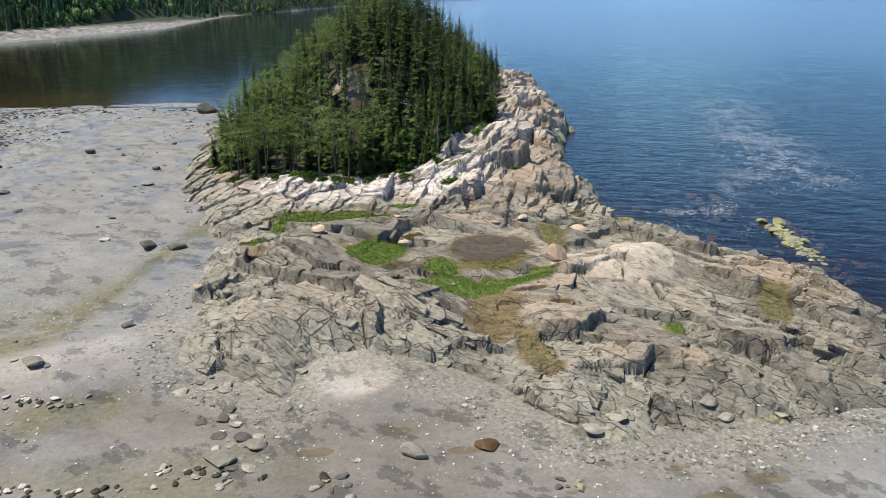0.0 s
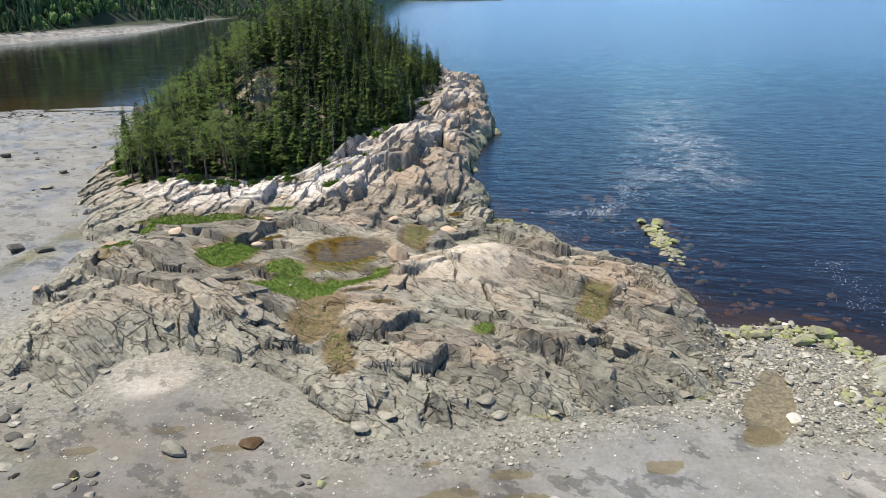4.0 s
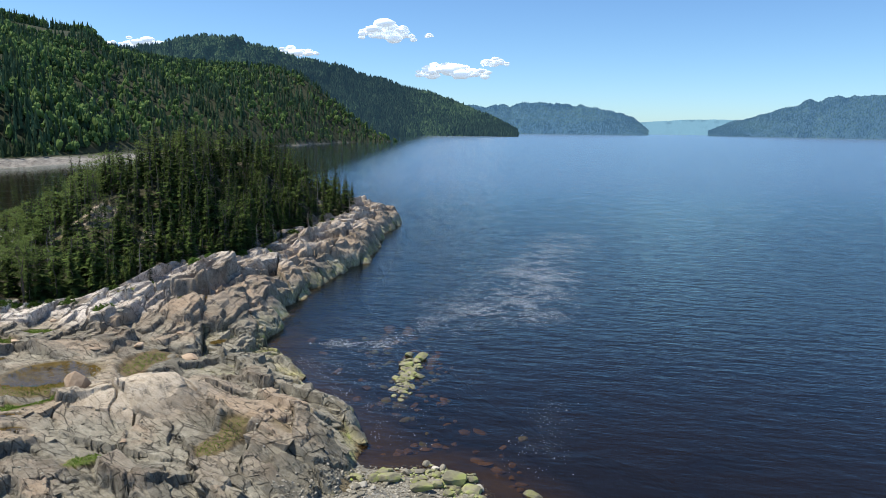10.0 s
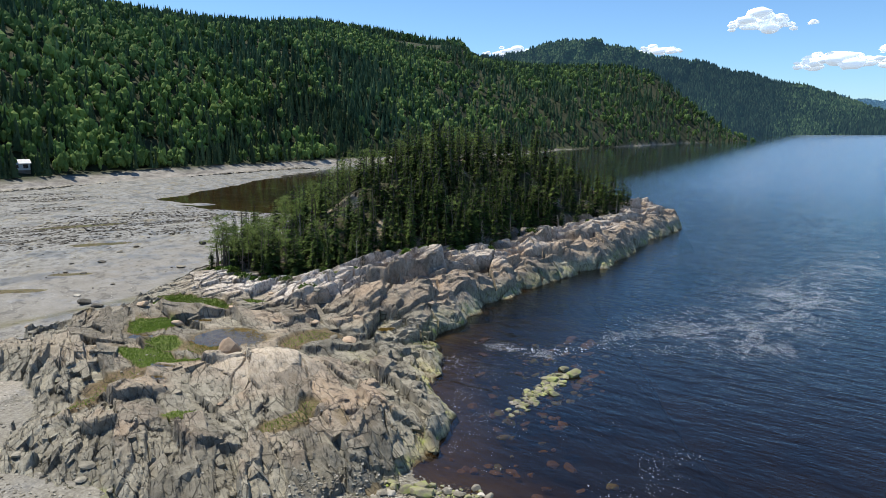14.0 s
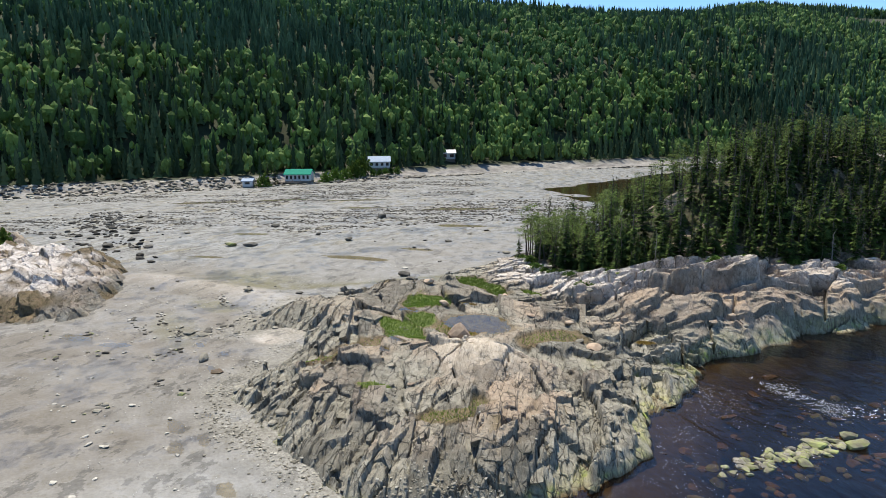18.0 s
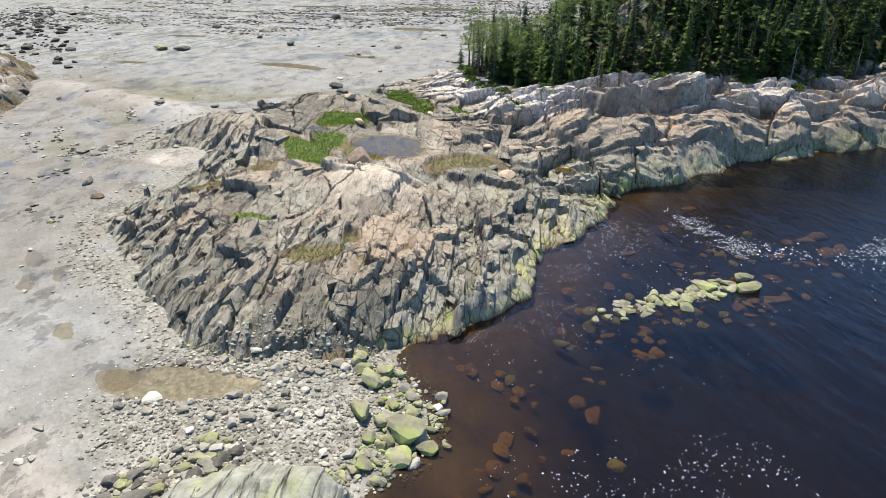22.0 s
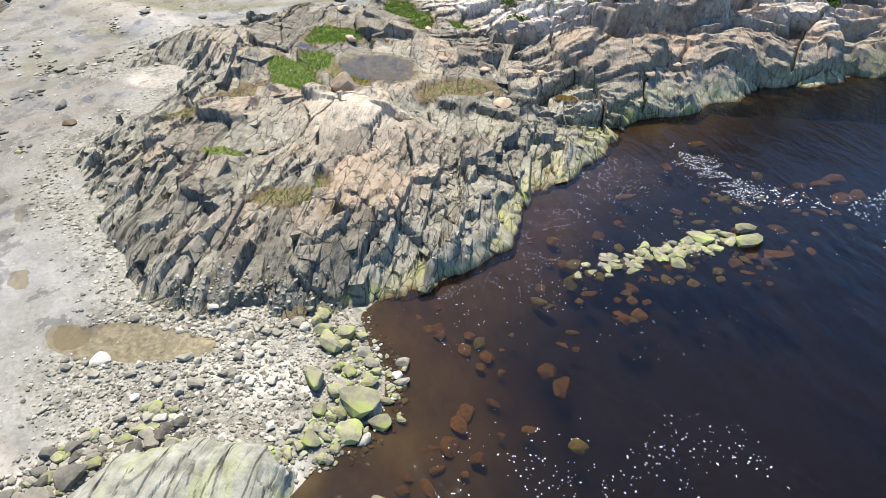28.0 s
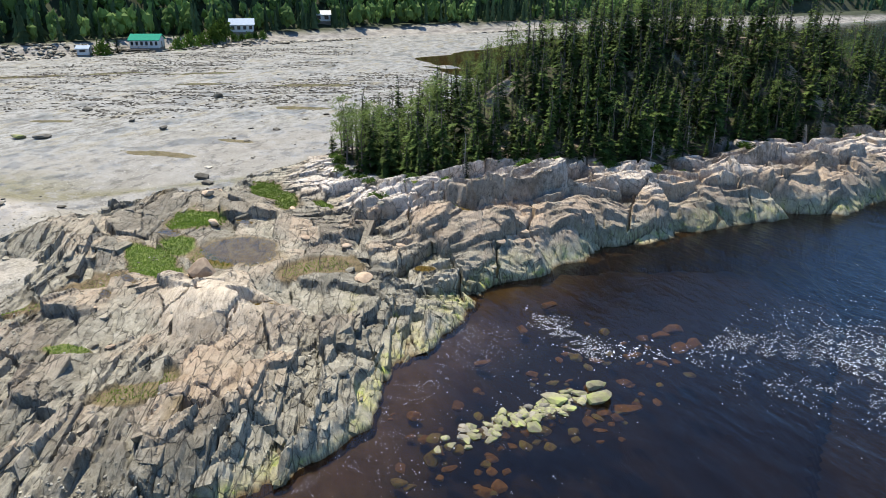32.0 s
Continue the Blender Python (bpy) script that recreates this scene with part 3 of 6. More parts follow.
# standing water on the rock: centre, half lengths, turn, level
POOLS = [(-41, 59, 4.6, 3.4, 20, 2.55), (-34.8, 79.2, 2.2, 0.9, 25, 4.5), (-29.6, 72, 0.9, 0.5, 50, 1.45), (-27.6, 56, 1.5, 0.7, 60, 2.75), (-48.6, 54.2, 1.4, 0.9, 0, 2.65), (-53.5, 62.5, 1.2, 0.6, 30, 2.6),
         (-60.5, 57.2, 1.6, 0.7, 70, 2.1), (-47.5, 61.5, 1.0, 0.5, 20, 2.75), (-16.9, 47.3, 0.8, 0.4, 50, 2.3), (-38.5, 48.4, 1.2, 0.4, 10, 2.95), (-36.5, 46.3, 0.9, 0.35, 0, 2.85), (-33.2, 84.5, 0.8, 0.4, 40, 3.6)]
# soil, moss and turf: centre, half lengths, turn, share of grass
TURF = [(-41.6, 51.4, 6.2, 1.8, 4, 1.0), (-45.4, 54.2, 2.0, 1.4, 30, 0.8), (-51.3, 57.4, 2.9, 3.2, 20, 1.0), (-56.2, 67.7, 5.4, 2.1, 0, 1.0), (-41.5, 46.5, 2.2, 3.4, 10, 0.12), (-39.4, 41.4, 1.0, 3.2, 12, 0.3),
        (-40.6, 55.6, 3.6, 1.2, 10, 0.35), (-33.8, 63.5, 1.6, 3.6, -10, 0.3), (-20.6, 45.6, 1.1, 2.8, -28, 0.35), (-29.2, 42.8, 0.8, 1.6, -30, 0.6), (-62.5, 62.6, 1.6, 1.0, 10, 0.8), (-60.5, 66.8, 1.3, 0.9, 30, 0.9),
        (-48.3, 70.8, 1.7, 0.7, 10, 1.0), (-43.0, 74.6, 1.1, 0.6, 0, 0.9), (-69.5, 61.5, 2.8, 1.6, 20, 0.3), (-42.5, 78.8, 1.4, 0.6, 10, 0.9)]
PUDDLES = [(-12.6, 34.4, 4.4, 1.3, 61), (-48.3, 33.6, 0.9, 0.35, 0), (-53, 31.8, 1.0, 0.4, 5), (-44.6, 31.7, 0.9, 0.3, -5), (-14.9, 31.6, 1.6, 0.8, 20), (-20.9, 29.1, 1.3, 0.5, 5), (-29.3, 28.9, 1.0, 0.4, 0),
           (-33.4, 29.8, 0.8, 0.3, 0), (-32.6, 27.3, 1.4, 0.5, 10), (-28.8, 26.9, 1.2, 0.5, 0), (-91.3, 62.3, 6.5, 1.3, 42), (-93, 76, 3.5, 0.9, 40), (-116, 97, 6, 1.6, 50), (-198, 55, 10, 2.2, 75),
           (-193, 76, 8, 1.8, 80), (-180, 97, 9, 1.8, 70), (-144, 112, 9, 2.2, 60), (-128, 52, 4, 1, 60), (-160, 90, 6, 1.4, 62), (-105, 40, 3, 0.8, 50), (-62, 20, 2.2, 0.9, 40), (-57, 24, 1.8, 0.7, 50)]


# crest of the wooded hill: bearing to the left of +y, height
CREST = ((0.0, 5.0, 8.0, 11.0, 14.0, 17.0, 20.9, 24.0, 25.3, 26.4, 29.0, 33.0, 37.3, 42.0, 46.2, 54.2, 65.0, 90.0), (70, 110, 175, 220, 205, 180, 160, 162, 165, 191, 182, 181, 182, 163, 158, 162, 159, 157))


def ell(x, y, cx, cy, rx, ry, turn, ragged=0.5, k=0):
    """How far inside an uneven oval: 1 at its middle, 0 on its edge."""
    c, s = math.cos(radians(turn)), math.sin(radians(turn))
    u, v = ((x - cx) * c + (y - cy) * s) / rx, (-(x - cx) * s + (y - cy) * c) / ry
    f = 0.7 / max(0.3, min(rx, ry))
    e = 1 - np.sqrt(u * u + v * v)
    near = e > -1.6 - ragged
    e[near] += ragged * (fbm(x[near] * f + cx, y[near] * f + cy, 3, k + 60) - 0.5) * 2
    return e


def humps(x, y, rows):
    s = 0.0
    for cx, cy, rx, ry, turn, h in rows:
        c, sn = math.cos(radians(turn)), math.sin(radians(turn))
        u, v = ((x - cx) * c + (y - cy) * sn) / rx, (-(x - cx) * sn + (y - cy) * c) / ry
        s = s + h * np.exp(-(u * u + v * v))
    return s


def rock_base(x, y):
    wob = 2.2 * (fbm(x * 0.28, y * 0.28, 4, 5) - 0.5), 2.2 * (fbm(x * 0.28, y * 0.28, 4, 9) - 0.5)
    d = edge_distance(x + wob[0], y + wob[1], OUTCROP)
    sea = smooth(-56, -30, x + 0.1 * (y - 60))
    north = smooth(66, 84, y)
    steep = 0.5 * (1 - sea) + (0.8 + 0.1 * north + 0.6 * smooth(96, 112, y)) * sea
    dd = np.maximum(d, 0)
    cliff = smooth(70, 84, y) * sea
    face = (1 - cliff) * (1 - np.exp(-dd * steep / 1.7)) + cliff * (1 - np.exp(-(dd * steep / 3.3) ** 1.25))
    rise = (2.1 + (3.2 - 0.6 * smooth(100, 108, y)) * cliff) * face + (0.8 + 1.2 * sea) * np.minimum(d, 0) + 0.35 * north * smooth(4, 12, d)
    inside = smooth(0, 5, d)
    h = 0.5 * (1 - sea) + rise + inside * (humps(x, y, KNOLLS) - humps(x, y, HOLLOWS))
    wooded = edge_distance(x, y, TREELINE)
    return d, h + 10.0 * smooth(0.5, 20, wooded) * smooth(84, 108, y)


def rock_height(x, y):
    """Height, joint nearness and distance inside the outline."""
    d, h = rock_base(x, y)
    base = h
    wx, wy = x + 2.4 * (fbm(x * 0.13, y * 0.13, 3, 70) - 0.5), y + 2.4 * (fbm(x * 0.13, y * 0.13, 3, 75) - 0.5)
    north = smooth(62, 76, y)
    south = 1 - north
    knob = np.exp(-(((x + 29.5) / 6.0) ** 2 + ((y - 53.0) / 4.5) ** 2) ** 2)
    lower = (1 - smooth(4.0, 10, d)) * (1 - 0.5 * north)
    # broken ground alternates with smooth sloping slabs
    broken = np.clip(lower + smooth(0.48, 0.62, fbm(x * 0.13, y * 0.13, 3, 77)) * 0.6, 0, 1) * (1 - 0.75 * knob)
    # joints gape here and are tight there
    gape = smooth(0.40, 0.56, fbm(x * 0.45, y * 0.45, 3, 79))
    a, ja, ta = blocks(wx, wy, 3.6, 1.9, -34, 1, 0.46, 0.08, 0.04, -1)
    b, jb, tb = blocks(wx + 7, wy, 1.25, 3.2, -34, 20, 0.6, 0.09, 0.07, 1)
    c, jc, tc = blocks(wx, wy + 5, 0.62, 2.0, -34, 40, 0.5, 0.12, 0.1, 1)
    k, jk, tk = blocks(wx, wy, 2.9, 1.5, -34, 60, 0.26, 0.2, 0.05, 1)
    n2, jn, tn = blocks(wx, wy, 5.0, 1.2, 78, 90, 0.45, 0.12, 0.05)
    n3, jm, tm = blocks(wx + 3, wy, 2.0, 1.7, 62, 95, 0.5, 0.14, 0.05)
    n4, jl, tl = blocks(wx - 3, wy, 0.8, 2.0, 62, 105, 0.5, 0.12, 0.1)
    amp = smooth(-1.2, 1.6, d) * (1 - 0.4 * smooth(-46, -58, x) * smooth(60, 46, y))
    bulk = south * (1.0 * a * (1 - 0.5 * knob) + 0.75 * k * knob) + (0.5 + 1.2 * smooth(-52, -38, x + 0.1 * (y - 60))) * n2 * north
    shore = smooth(-52, -38, x + 0.1 * (y - 60))
    mid = south * (b * (0.05 + 0.38 * broken) + c * (0.02 + 0.15 * broken)) + (0.25 + 0.37 * shore) * (n3 + 0.26 * n4) * north
    cut = south * gape * (0.8 * (1 - ja) + 0.6 * knob * (1 - jk) + (0.05 + 0.36 * broken) * (1 - jb) + 0.10 * broken * (1 - jc)) + north * ((0.5 + 1.6 * gape) * (1 - jn) + 0.5 * gape * (1 - jm))
    forest = smooth(0, 4, edge_distance(x, y, TREELINE))
    h = h + amp * (1 - 0.6 * forest) * (bulk + mid - cut + 0.8 * (fbm(x * 0.25, y * 0.25, 3, 3) - 0.5) + 0.10 * (fbm(x * 2.2, y * 2.2, 3, 8) - 0.5))
    # cleft in the sea cliff
    cleft = np.exp(-((y - 117 - 0.6 * (x + 26)) / 1.3) ** 2) * smooth(9, 3, d) * smooth(-34, -28, x)
    h = h - 4.2 * cleft
    for cx, cy, rx, ry, turn, level in POOLS:
        e = ell(x, y, cx, cy, rx, ry, turn)
        near = smooth(-0.75, -0.1, e)
        h = h * (1 - 0.88 * near) + 0.88 * near * (level + 0.12)
        h = np.where(e > -0.12, np.minimum(h, level + 0.04 - 0.35 * np.clip(e + 0.12, 0, 0.9)), h)
    for cx, cy, rx, ry, turn, share in TURF:
        e = ell(x, y, cx, cy, rx, ry, turn)
        f = smooth(-0.3, 0.25, e)
        h = h * (1 - 0.75 * f) + 0.75 * f * (base - 0.12)
    LAST["joint"] = 1 - gape * (1 - np.where(north > 0.5, np.minimum(jn, 0.4 + 0.6 * jm), np.minimum(np.minimum(ja, 1 - knob * (1 - jk)), 1 - (0.2 + 0.5 * broken) * (1 - jb))))
    LAST["tone"] = np.where(north > 0.5, 0.55 * tn + 0.45 * tm, (0.5 * ta + 0.5 * tb) * (1 - knob) + knob * tk)
    return h, LAST["joint"], d


LAST = {}


def ground_height(x, y):
    far = smooth(100, 150, y)
    d = edge_distance(x + 1.5 * (fbm(x * 0.2, y * 0.2, 3, 15) - 0.5), y + (1.5 + 22 * far) * (fbm(x * (0.2 - 0.15 * far), y * 0.2, 4, 17) - 0.5), FORESHORE)
    dm = edge_distance(x + 16 * (fbm(x * 0.03, y * 0.03, 3, 30) - 0.5), y, MAINLAND)
    mud = 0.85 * (1 - np.exp(-np.maximum(d, 0) / 6)) + np.maximum(-12, (1 - 0.9 * smooth(-40, -80, x) * smooth(110, 150, y)) * (0.12 * np.minimum(d, 0) - 0.008 * np.minimum(d, 0) ** 2 * (d > -30) - 9 * (d <= -30)))
    mud = mud + 0.22 * (fbm(x * 0.1, y * 0.1, 4, 11) - 0.5)
    # sand bar that joins the two rocks, sand patch by the outcrop
    bar = 0.7 * np.exp(-((y - 30 - 0.62 * (x + 90)) / 4.0) ** 2) * smooth(-100, -88, x) * smooth(-58, -68, x)
    bar = bar + 0.12 * smooth(-0.4, 0.6, ell(x, y, -51.3, 40.6, 3.6, 3.6, 0, 0.1))
    for row in PUDDLES:
        mud = mud - 0.12 * smooth(-0.35, 0.35, ell(x, y, *row))
    flat = smooth(600, 900, y)
    ridge = np.interp(np.degrees(np.arctan2(-x, np.maximum(y, 1))), CREST[0], CREST[1]) + 9 * (fbm(x * 0.004, y * 0.004, 3, 40) - 0.5) * 2
    back = np.maximum(dm - 26 * (1 - flat), 0)
    hill = np.where(dm > 0, smooth(0, 14, dm) * (3.4 - 2.4 * flat) + ridge * (1 - np.exp(-back / 205)), 0)
    rough = np.exp(-((dm - 7) / 8) ** 2) * 2.0 * (fbm(x * 0.22, y * 0.22, 4, 55) - 0.42)
    return mud + bar + hill + rough


def grid_mesh(name, xs, ys, zf, keep=None, extra=None):
    gx, gy = np.meshgrid(xs, ys)
    z = zf(gx, gy)
    nx, ny = len(xs), len(ys)
    idx = np.arange(nx * ny).reshape(ny, nx)
    quads = np.stack([idx[:-1, :-1], idx[:-1, 1:], idx[1:, 1:], idx[1:, :-1]], -1).reshape(-1, 4)
    if keep is not None:
        ok = keep(gx, gy, z)
        cell = ok[:-1, :-1] | ok[:-1, 1:] | ok[1:, 1:] | ok[1:, :-1]
        quads = quads[cell.ravel()]
    co = np.stack([gx, gy, z], -1).reshape(-1, 3)
    used = np.unique(quads)
    remap = np.zeros(len(co), int)
    remap[used] = np.arange(len(used))
    me = fast_mesh(name, co[used], remap[quads])
    if extra is not None:
        for key, v in extra(gx, gy, z).items():
            put_values(me, key, np.broadcast_to(v, gx.shape).reshape(-1)[used])
    return me


def put_values(me, key, values):
    a = me.attributes.new(key, "FLOAT", "POINT")
    a.data.foreach_set("value", np.ascontiguousarray(values, np.float32))


def fast_mesh(name, co, faces, smooth_shade=False):
    """A mesh from arrays of places and of faces that all have as many corners."""
    me = bpy.data.meshes.new(name)
    n, k = faces.shape
    me.vertices.add(len(co))
    me.vertices.foreach_set("co", np.ascontiguousarray(co, np.float32).ravel())
    me.loops.add(n * k)
    me.loops.foreach_set("vertex_index", np.ascontiguousarray(faces, np.int32).ravel())
    me.polygons.add(n)
    me.polygons.foreach_set("loop_start", np.arange(0, n * k, k, dtype=np.int32))
    me.polygons.foreach_set("use_smooth", np.full(n, smooth_shade))
    me.update(calc_edges=True)
    return me


def steps(*stops):
    """Positions from stop to stop: (from, to, step), ..."""
    out = []
    for a, b, s in stops:
        out.append(np.linspace(a, b, max(2, int(round((b - a) / s)) + 1))[:-1])
    return np.concatenate(out + [np.array([stops[-1][1]])])


# ---- ground, rock, water ----


def ground_zones(x, y, z):
    dm = edge_distance(x + 16 * (fbm(x * 0.03, y * 0.03, 3, 30) - 0.5), y, MAINLAND)
    sand = smooth(-0.1, 0.12, ell(x, y, -51.4, 40.4, 3.0, 3.0, 0, 0.12))
    sand = np.maximum(sand, np.exp(-((y - 30 - 0.62 * (x + 90)) / 3.2) ** 2) * smooth(-100, -88, x) * smooth(-58, -66, x) * 0.5)
    sand = np.maximum(sand, 0.5 * smooth(-0.3, 0.5, ell(x, y, -7.6, 27.4, 4.2, 2.4, 25, 0.9)))
    gravel = smooth(-0.3, 0.35, ell(x, y, -9, 38.5, 5.5, 8.5, -25, 0.3)) + 0.7 * smooth(-3.2, -0.5, edge_distance(x, y, OUTCROP)) * smooth(58, 45, y)
    # weed along the edge of the outcrop and in patches before it
    line = np.interp(x, (-92, -76, -72.8, -70.5, -67), (40, 44, 50, 67, 75))
    near = np.exp(-((y - line) / 7.0) ** 2) * smooth(-96, -84, x) * smooth(-62, -68, x)
    near = np.maximum(near, 0.9 * smooth(-0.3, 0.3, ell(x, y, -69.5, 35.5, 4.5, 2.0, 20)) + 0.55 * smooth(-0.3, 0.4, ell(x, y, -60, 30, 9, 2.4, 0)))
    away = smooth(400, 700, y)
    return {"wood": smooth(9 - 8 * away, 14 - 9 * away, dm) * (1 - smooth(0.0, 0.4, ell(x, y, -251, 99, 6, 12, 0))), "ledge": smooth(-4, 2, dm + 5 * (fbm(x * 0.2, y * 0.2, 3, 66) - 0.5)),
            "flat": smooth(-84, -118, x) * 0.85, "near": near, "damp": np.clip(smooth(46, 36, y) * smooth(-120, -92, x) * smooth(-22, -34, x) * 0.95 + 0.6 * smooth(-10, -7, x) * smooth(30, 26, y), 0, 1) * (0.5 + 0.5 * smooth(0.35, 0.55, fbm(x * 0.1, y * 0.1, 3, 68))), "sand": sand, "gravel": np.clip(gravel, 0, 1),
            "lawn": smooth(0.0, 0.4, ell(x, y, -250, 99, 5, 12, 0))}


def rock_zones(x, y, z):
    j = LAST["joint"]
    warp = 0.9 * (fbm(x * 0.25, y * 0.25, 4, 101) - 0.5)
    north = smooth(64, 78, y)
    low = smooth(2.3, 1.3, z + warp)
    seaside = smooth(-50, -30, x + 0.1 * (y - 60))
    knob = np.exp(-(((x + 30 + 1.5 * warp) / 6.0) ** 2 + ((y - 53.2 + 3 * warp) / 5.0) ** 2) ** 2)
    tan = np.clip(smooth(2.0, 3.2, z + 1.6 * warp) * (0.3 + 0.3 * smooth(-50, -40, x) + 0.4 * np.exp(-(((x + 25) / 6) ** 2 + ((y - 48) / 5) ** 2)) + 0.25 * north * smooth(2.5, 4, z)), 0, 1)
    white = smooth(2.7, 3.9, z + 1.6 * warp - 1.3 * seaside * smooth(80, 88, y)) * smooth(-8.8, -5.8, edge_distance(x, y, TREELINE) + 5 * warp) * smooth(3.0, 0.5, edge_distance(x, y, TREELINE)) * smooth(-82, -70, x)
    white = white * (1 - 0.5 * smooth(-46, -37, x))
    pale = np.clip(1.2 * knob * smooth(2.2, 3.0, z), 0, 1)
    algae = np.clip(seaside * smooth(0.95 + 1.5 * smooth(66, 80, y), 0.25, z + 1.6 * warp), 0, 1)
    rust = smooth(0.25, 0.02, z) * seaside
    moss, green = np.zeros(x.shape), np.zeros(x.shape)
    for cx, cy, rx, ry, turn, share in TURF:
        e = ell(x, y, cx, cy, rx, ry, turn)
        moss = np.maximum(moss, smooth(-0.25, 0.1, e))
        green = np.maximum(green, smooth(-0.05, 0.2, e) * smooth(0.25, 0.75, np.array(share)))
    for cx, cy, rx, ry, turn, level in POOLS:
        rust = np.maximum(rust, 0.9 * smooth(-0.2, 0.05, ell(x, y, cx, cy, rx, ry, turn)))
    under = smooth(0, 3, edge_distance(x, y, TREELINE)) * smooth(0.36, 0.44, fbm(x * 0.25, y * 0.25, 4, 120) + 0.04)
    moss = np.maximum(moss, under)
    brown = smooth(70, 80, y) * smooth(1.2, 2.2, z + warp) * (1 - 0.7 * white)
    return {"tan": tan, "pale": pale, "white": white, "brown": brown, "algae": algae * (1 - rust) * (1 - 0.3 * smooth(74, 84, y)), "rust": rust, "moss": moss, "joint": j, "tone": LAST["tone"], "green": green, "litter": under}


gx = steps((-4900, -1000, 300), (-1000, -700, 30), (-700, -262, 8), (-262, -130, 2.0), (-130, 6, 0.6), (6, 60, 1.5), (60, 600, 90), (600, 4900, 430))
gy = steps((-900, -60, 60), (-60, 12, 4), (12, 110, 0.6), (110, 180, 1.6), (180, 420, 5), (420, 1300, 14), (1300, 1900, 40), (1900, 4900, 300))
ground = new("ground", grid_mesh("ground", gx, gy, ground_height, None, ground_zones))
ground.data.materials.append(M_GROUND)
tagged(ground, "grey-brown tidal mud flat rising to a wooded hillside", "ground", kind="structure")

def strike_mesh(name, us, vs, turn, inside, height, zones):
    """A height field on a grid laid along the strike, kept where it lies inside."""
    ca, sa = math.cos(radians(turn)), math.sin(radians(turn))
    u, v = np.meshgrid(us, vs)
    x, y = u * ca - v * sa, u * sa + v * ca
    idx = np.arange(x.size).reshape(x.shape)
    ok = inside(x, y)
    quads = np.stack([idx[:-1, :-1], idx[:-1, 1:], idx[1:, 1:], idx[1:, :-1]], -1).reshape(-1, 4)[(ok[:-1, :-1] | ok[1:, 1:]).ravel()]
    used = np.unique(quads)
    remap = np.zeros(x.size, int)
    remap[used] = np.arange(len(used))
    x, y = x.ravel()[used], y.ravel()[used]
    z = height(x, y)
    me = fast_mesh(name, np.stack([x, y, z], -1), remap[quads])
    for key, val in zones(x, y, z).items():
        put_values(me, key, val)
    return me


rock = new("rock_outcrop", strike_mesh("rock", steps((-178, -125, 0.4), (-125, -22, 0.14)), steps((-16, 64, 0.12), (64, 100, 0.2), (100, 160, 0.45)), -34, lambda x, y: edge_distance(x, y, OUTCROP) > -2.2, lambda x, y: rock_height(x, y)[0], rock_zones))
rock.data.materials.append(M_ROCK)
tagged(rock, "jointed tan and grey granite headland, algae-green at the waterline", "rock outcrop", kind="structure")


def part(name, me, material, parent, label=""):
    o = new(name, me)
    if material and not me.materials:
        me.materials.append(material)
    o.parent = parent
    return tagged(o, label)


CORNERS = np.array([(a, b, c) for a in (-1, 1) for b in (-1, 1) for c in (-1, 1)], float)


def block_template():
    """A chamfered block: places, corner of each place, triangles."""
    bm = bmesh.new()
    bmesh.ops.create_cube(bm, size=2.0)
    bmesh.ops.bevel(bm, geom=bm.edges[:], offset=0.09, segments=1, affect="EDGES")
    bmesh.ops.triangulate(bm, faces=bm.faces[:])
    bm.verts.index_update()
    co = np.array([v.co[:] for v in bm.verts])
    fa = np.array([[v.index for v in f.verts] for f in bm.faces])
    bm.free()
    return co, np.argmin(((co[:, None] - CORNERS[None]) ** 2).sum(-1), 1), fa


BLOCK = block_template()


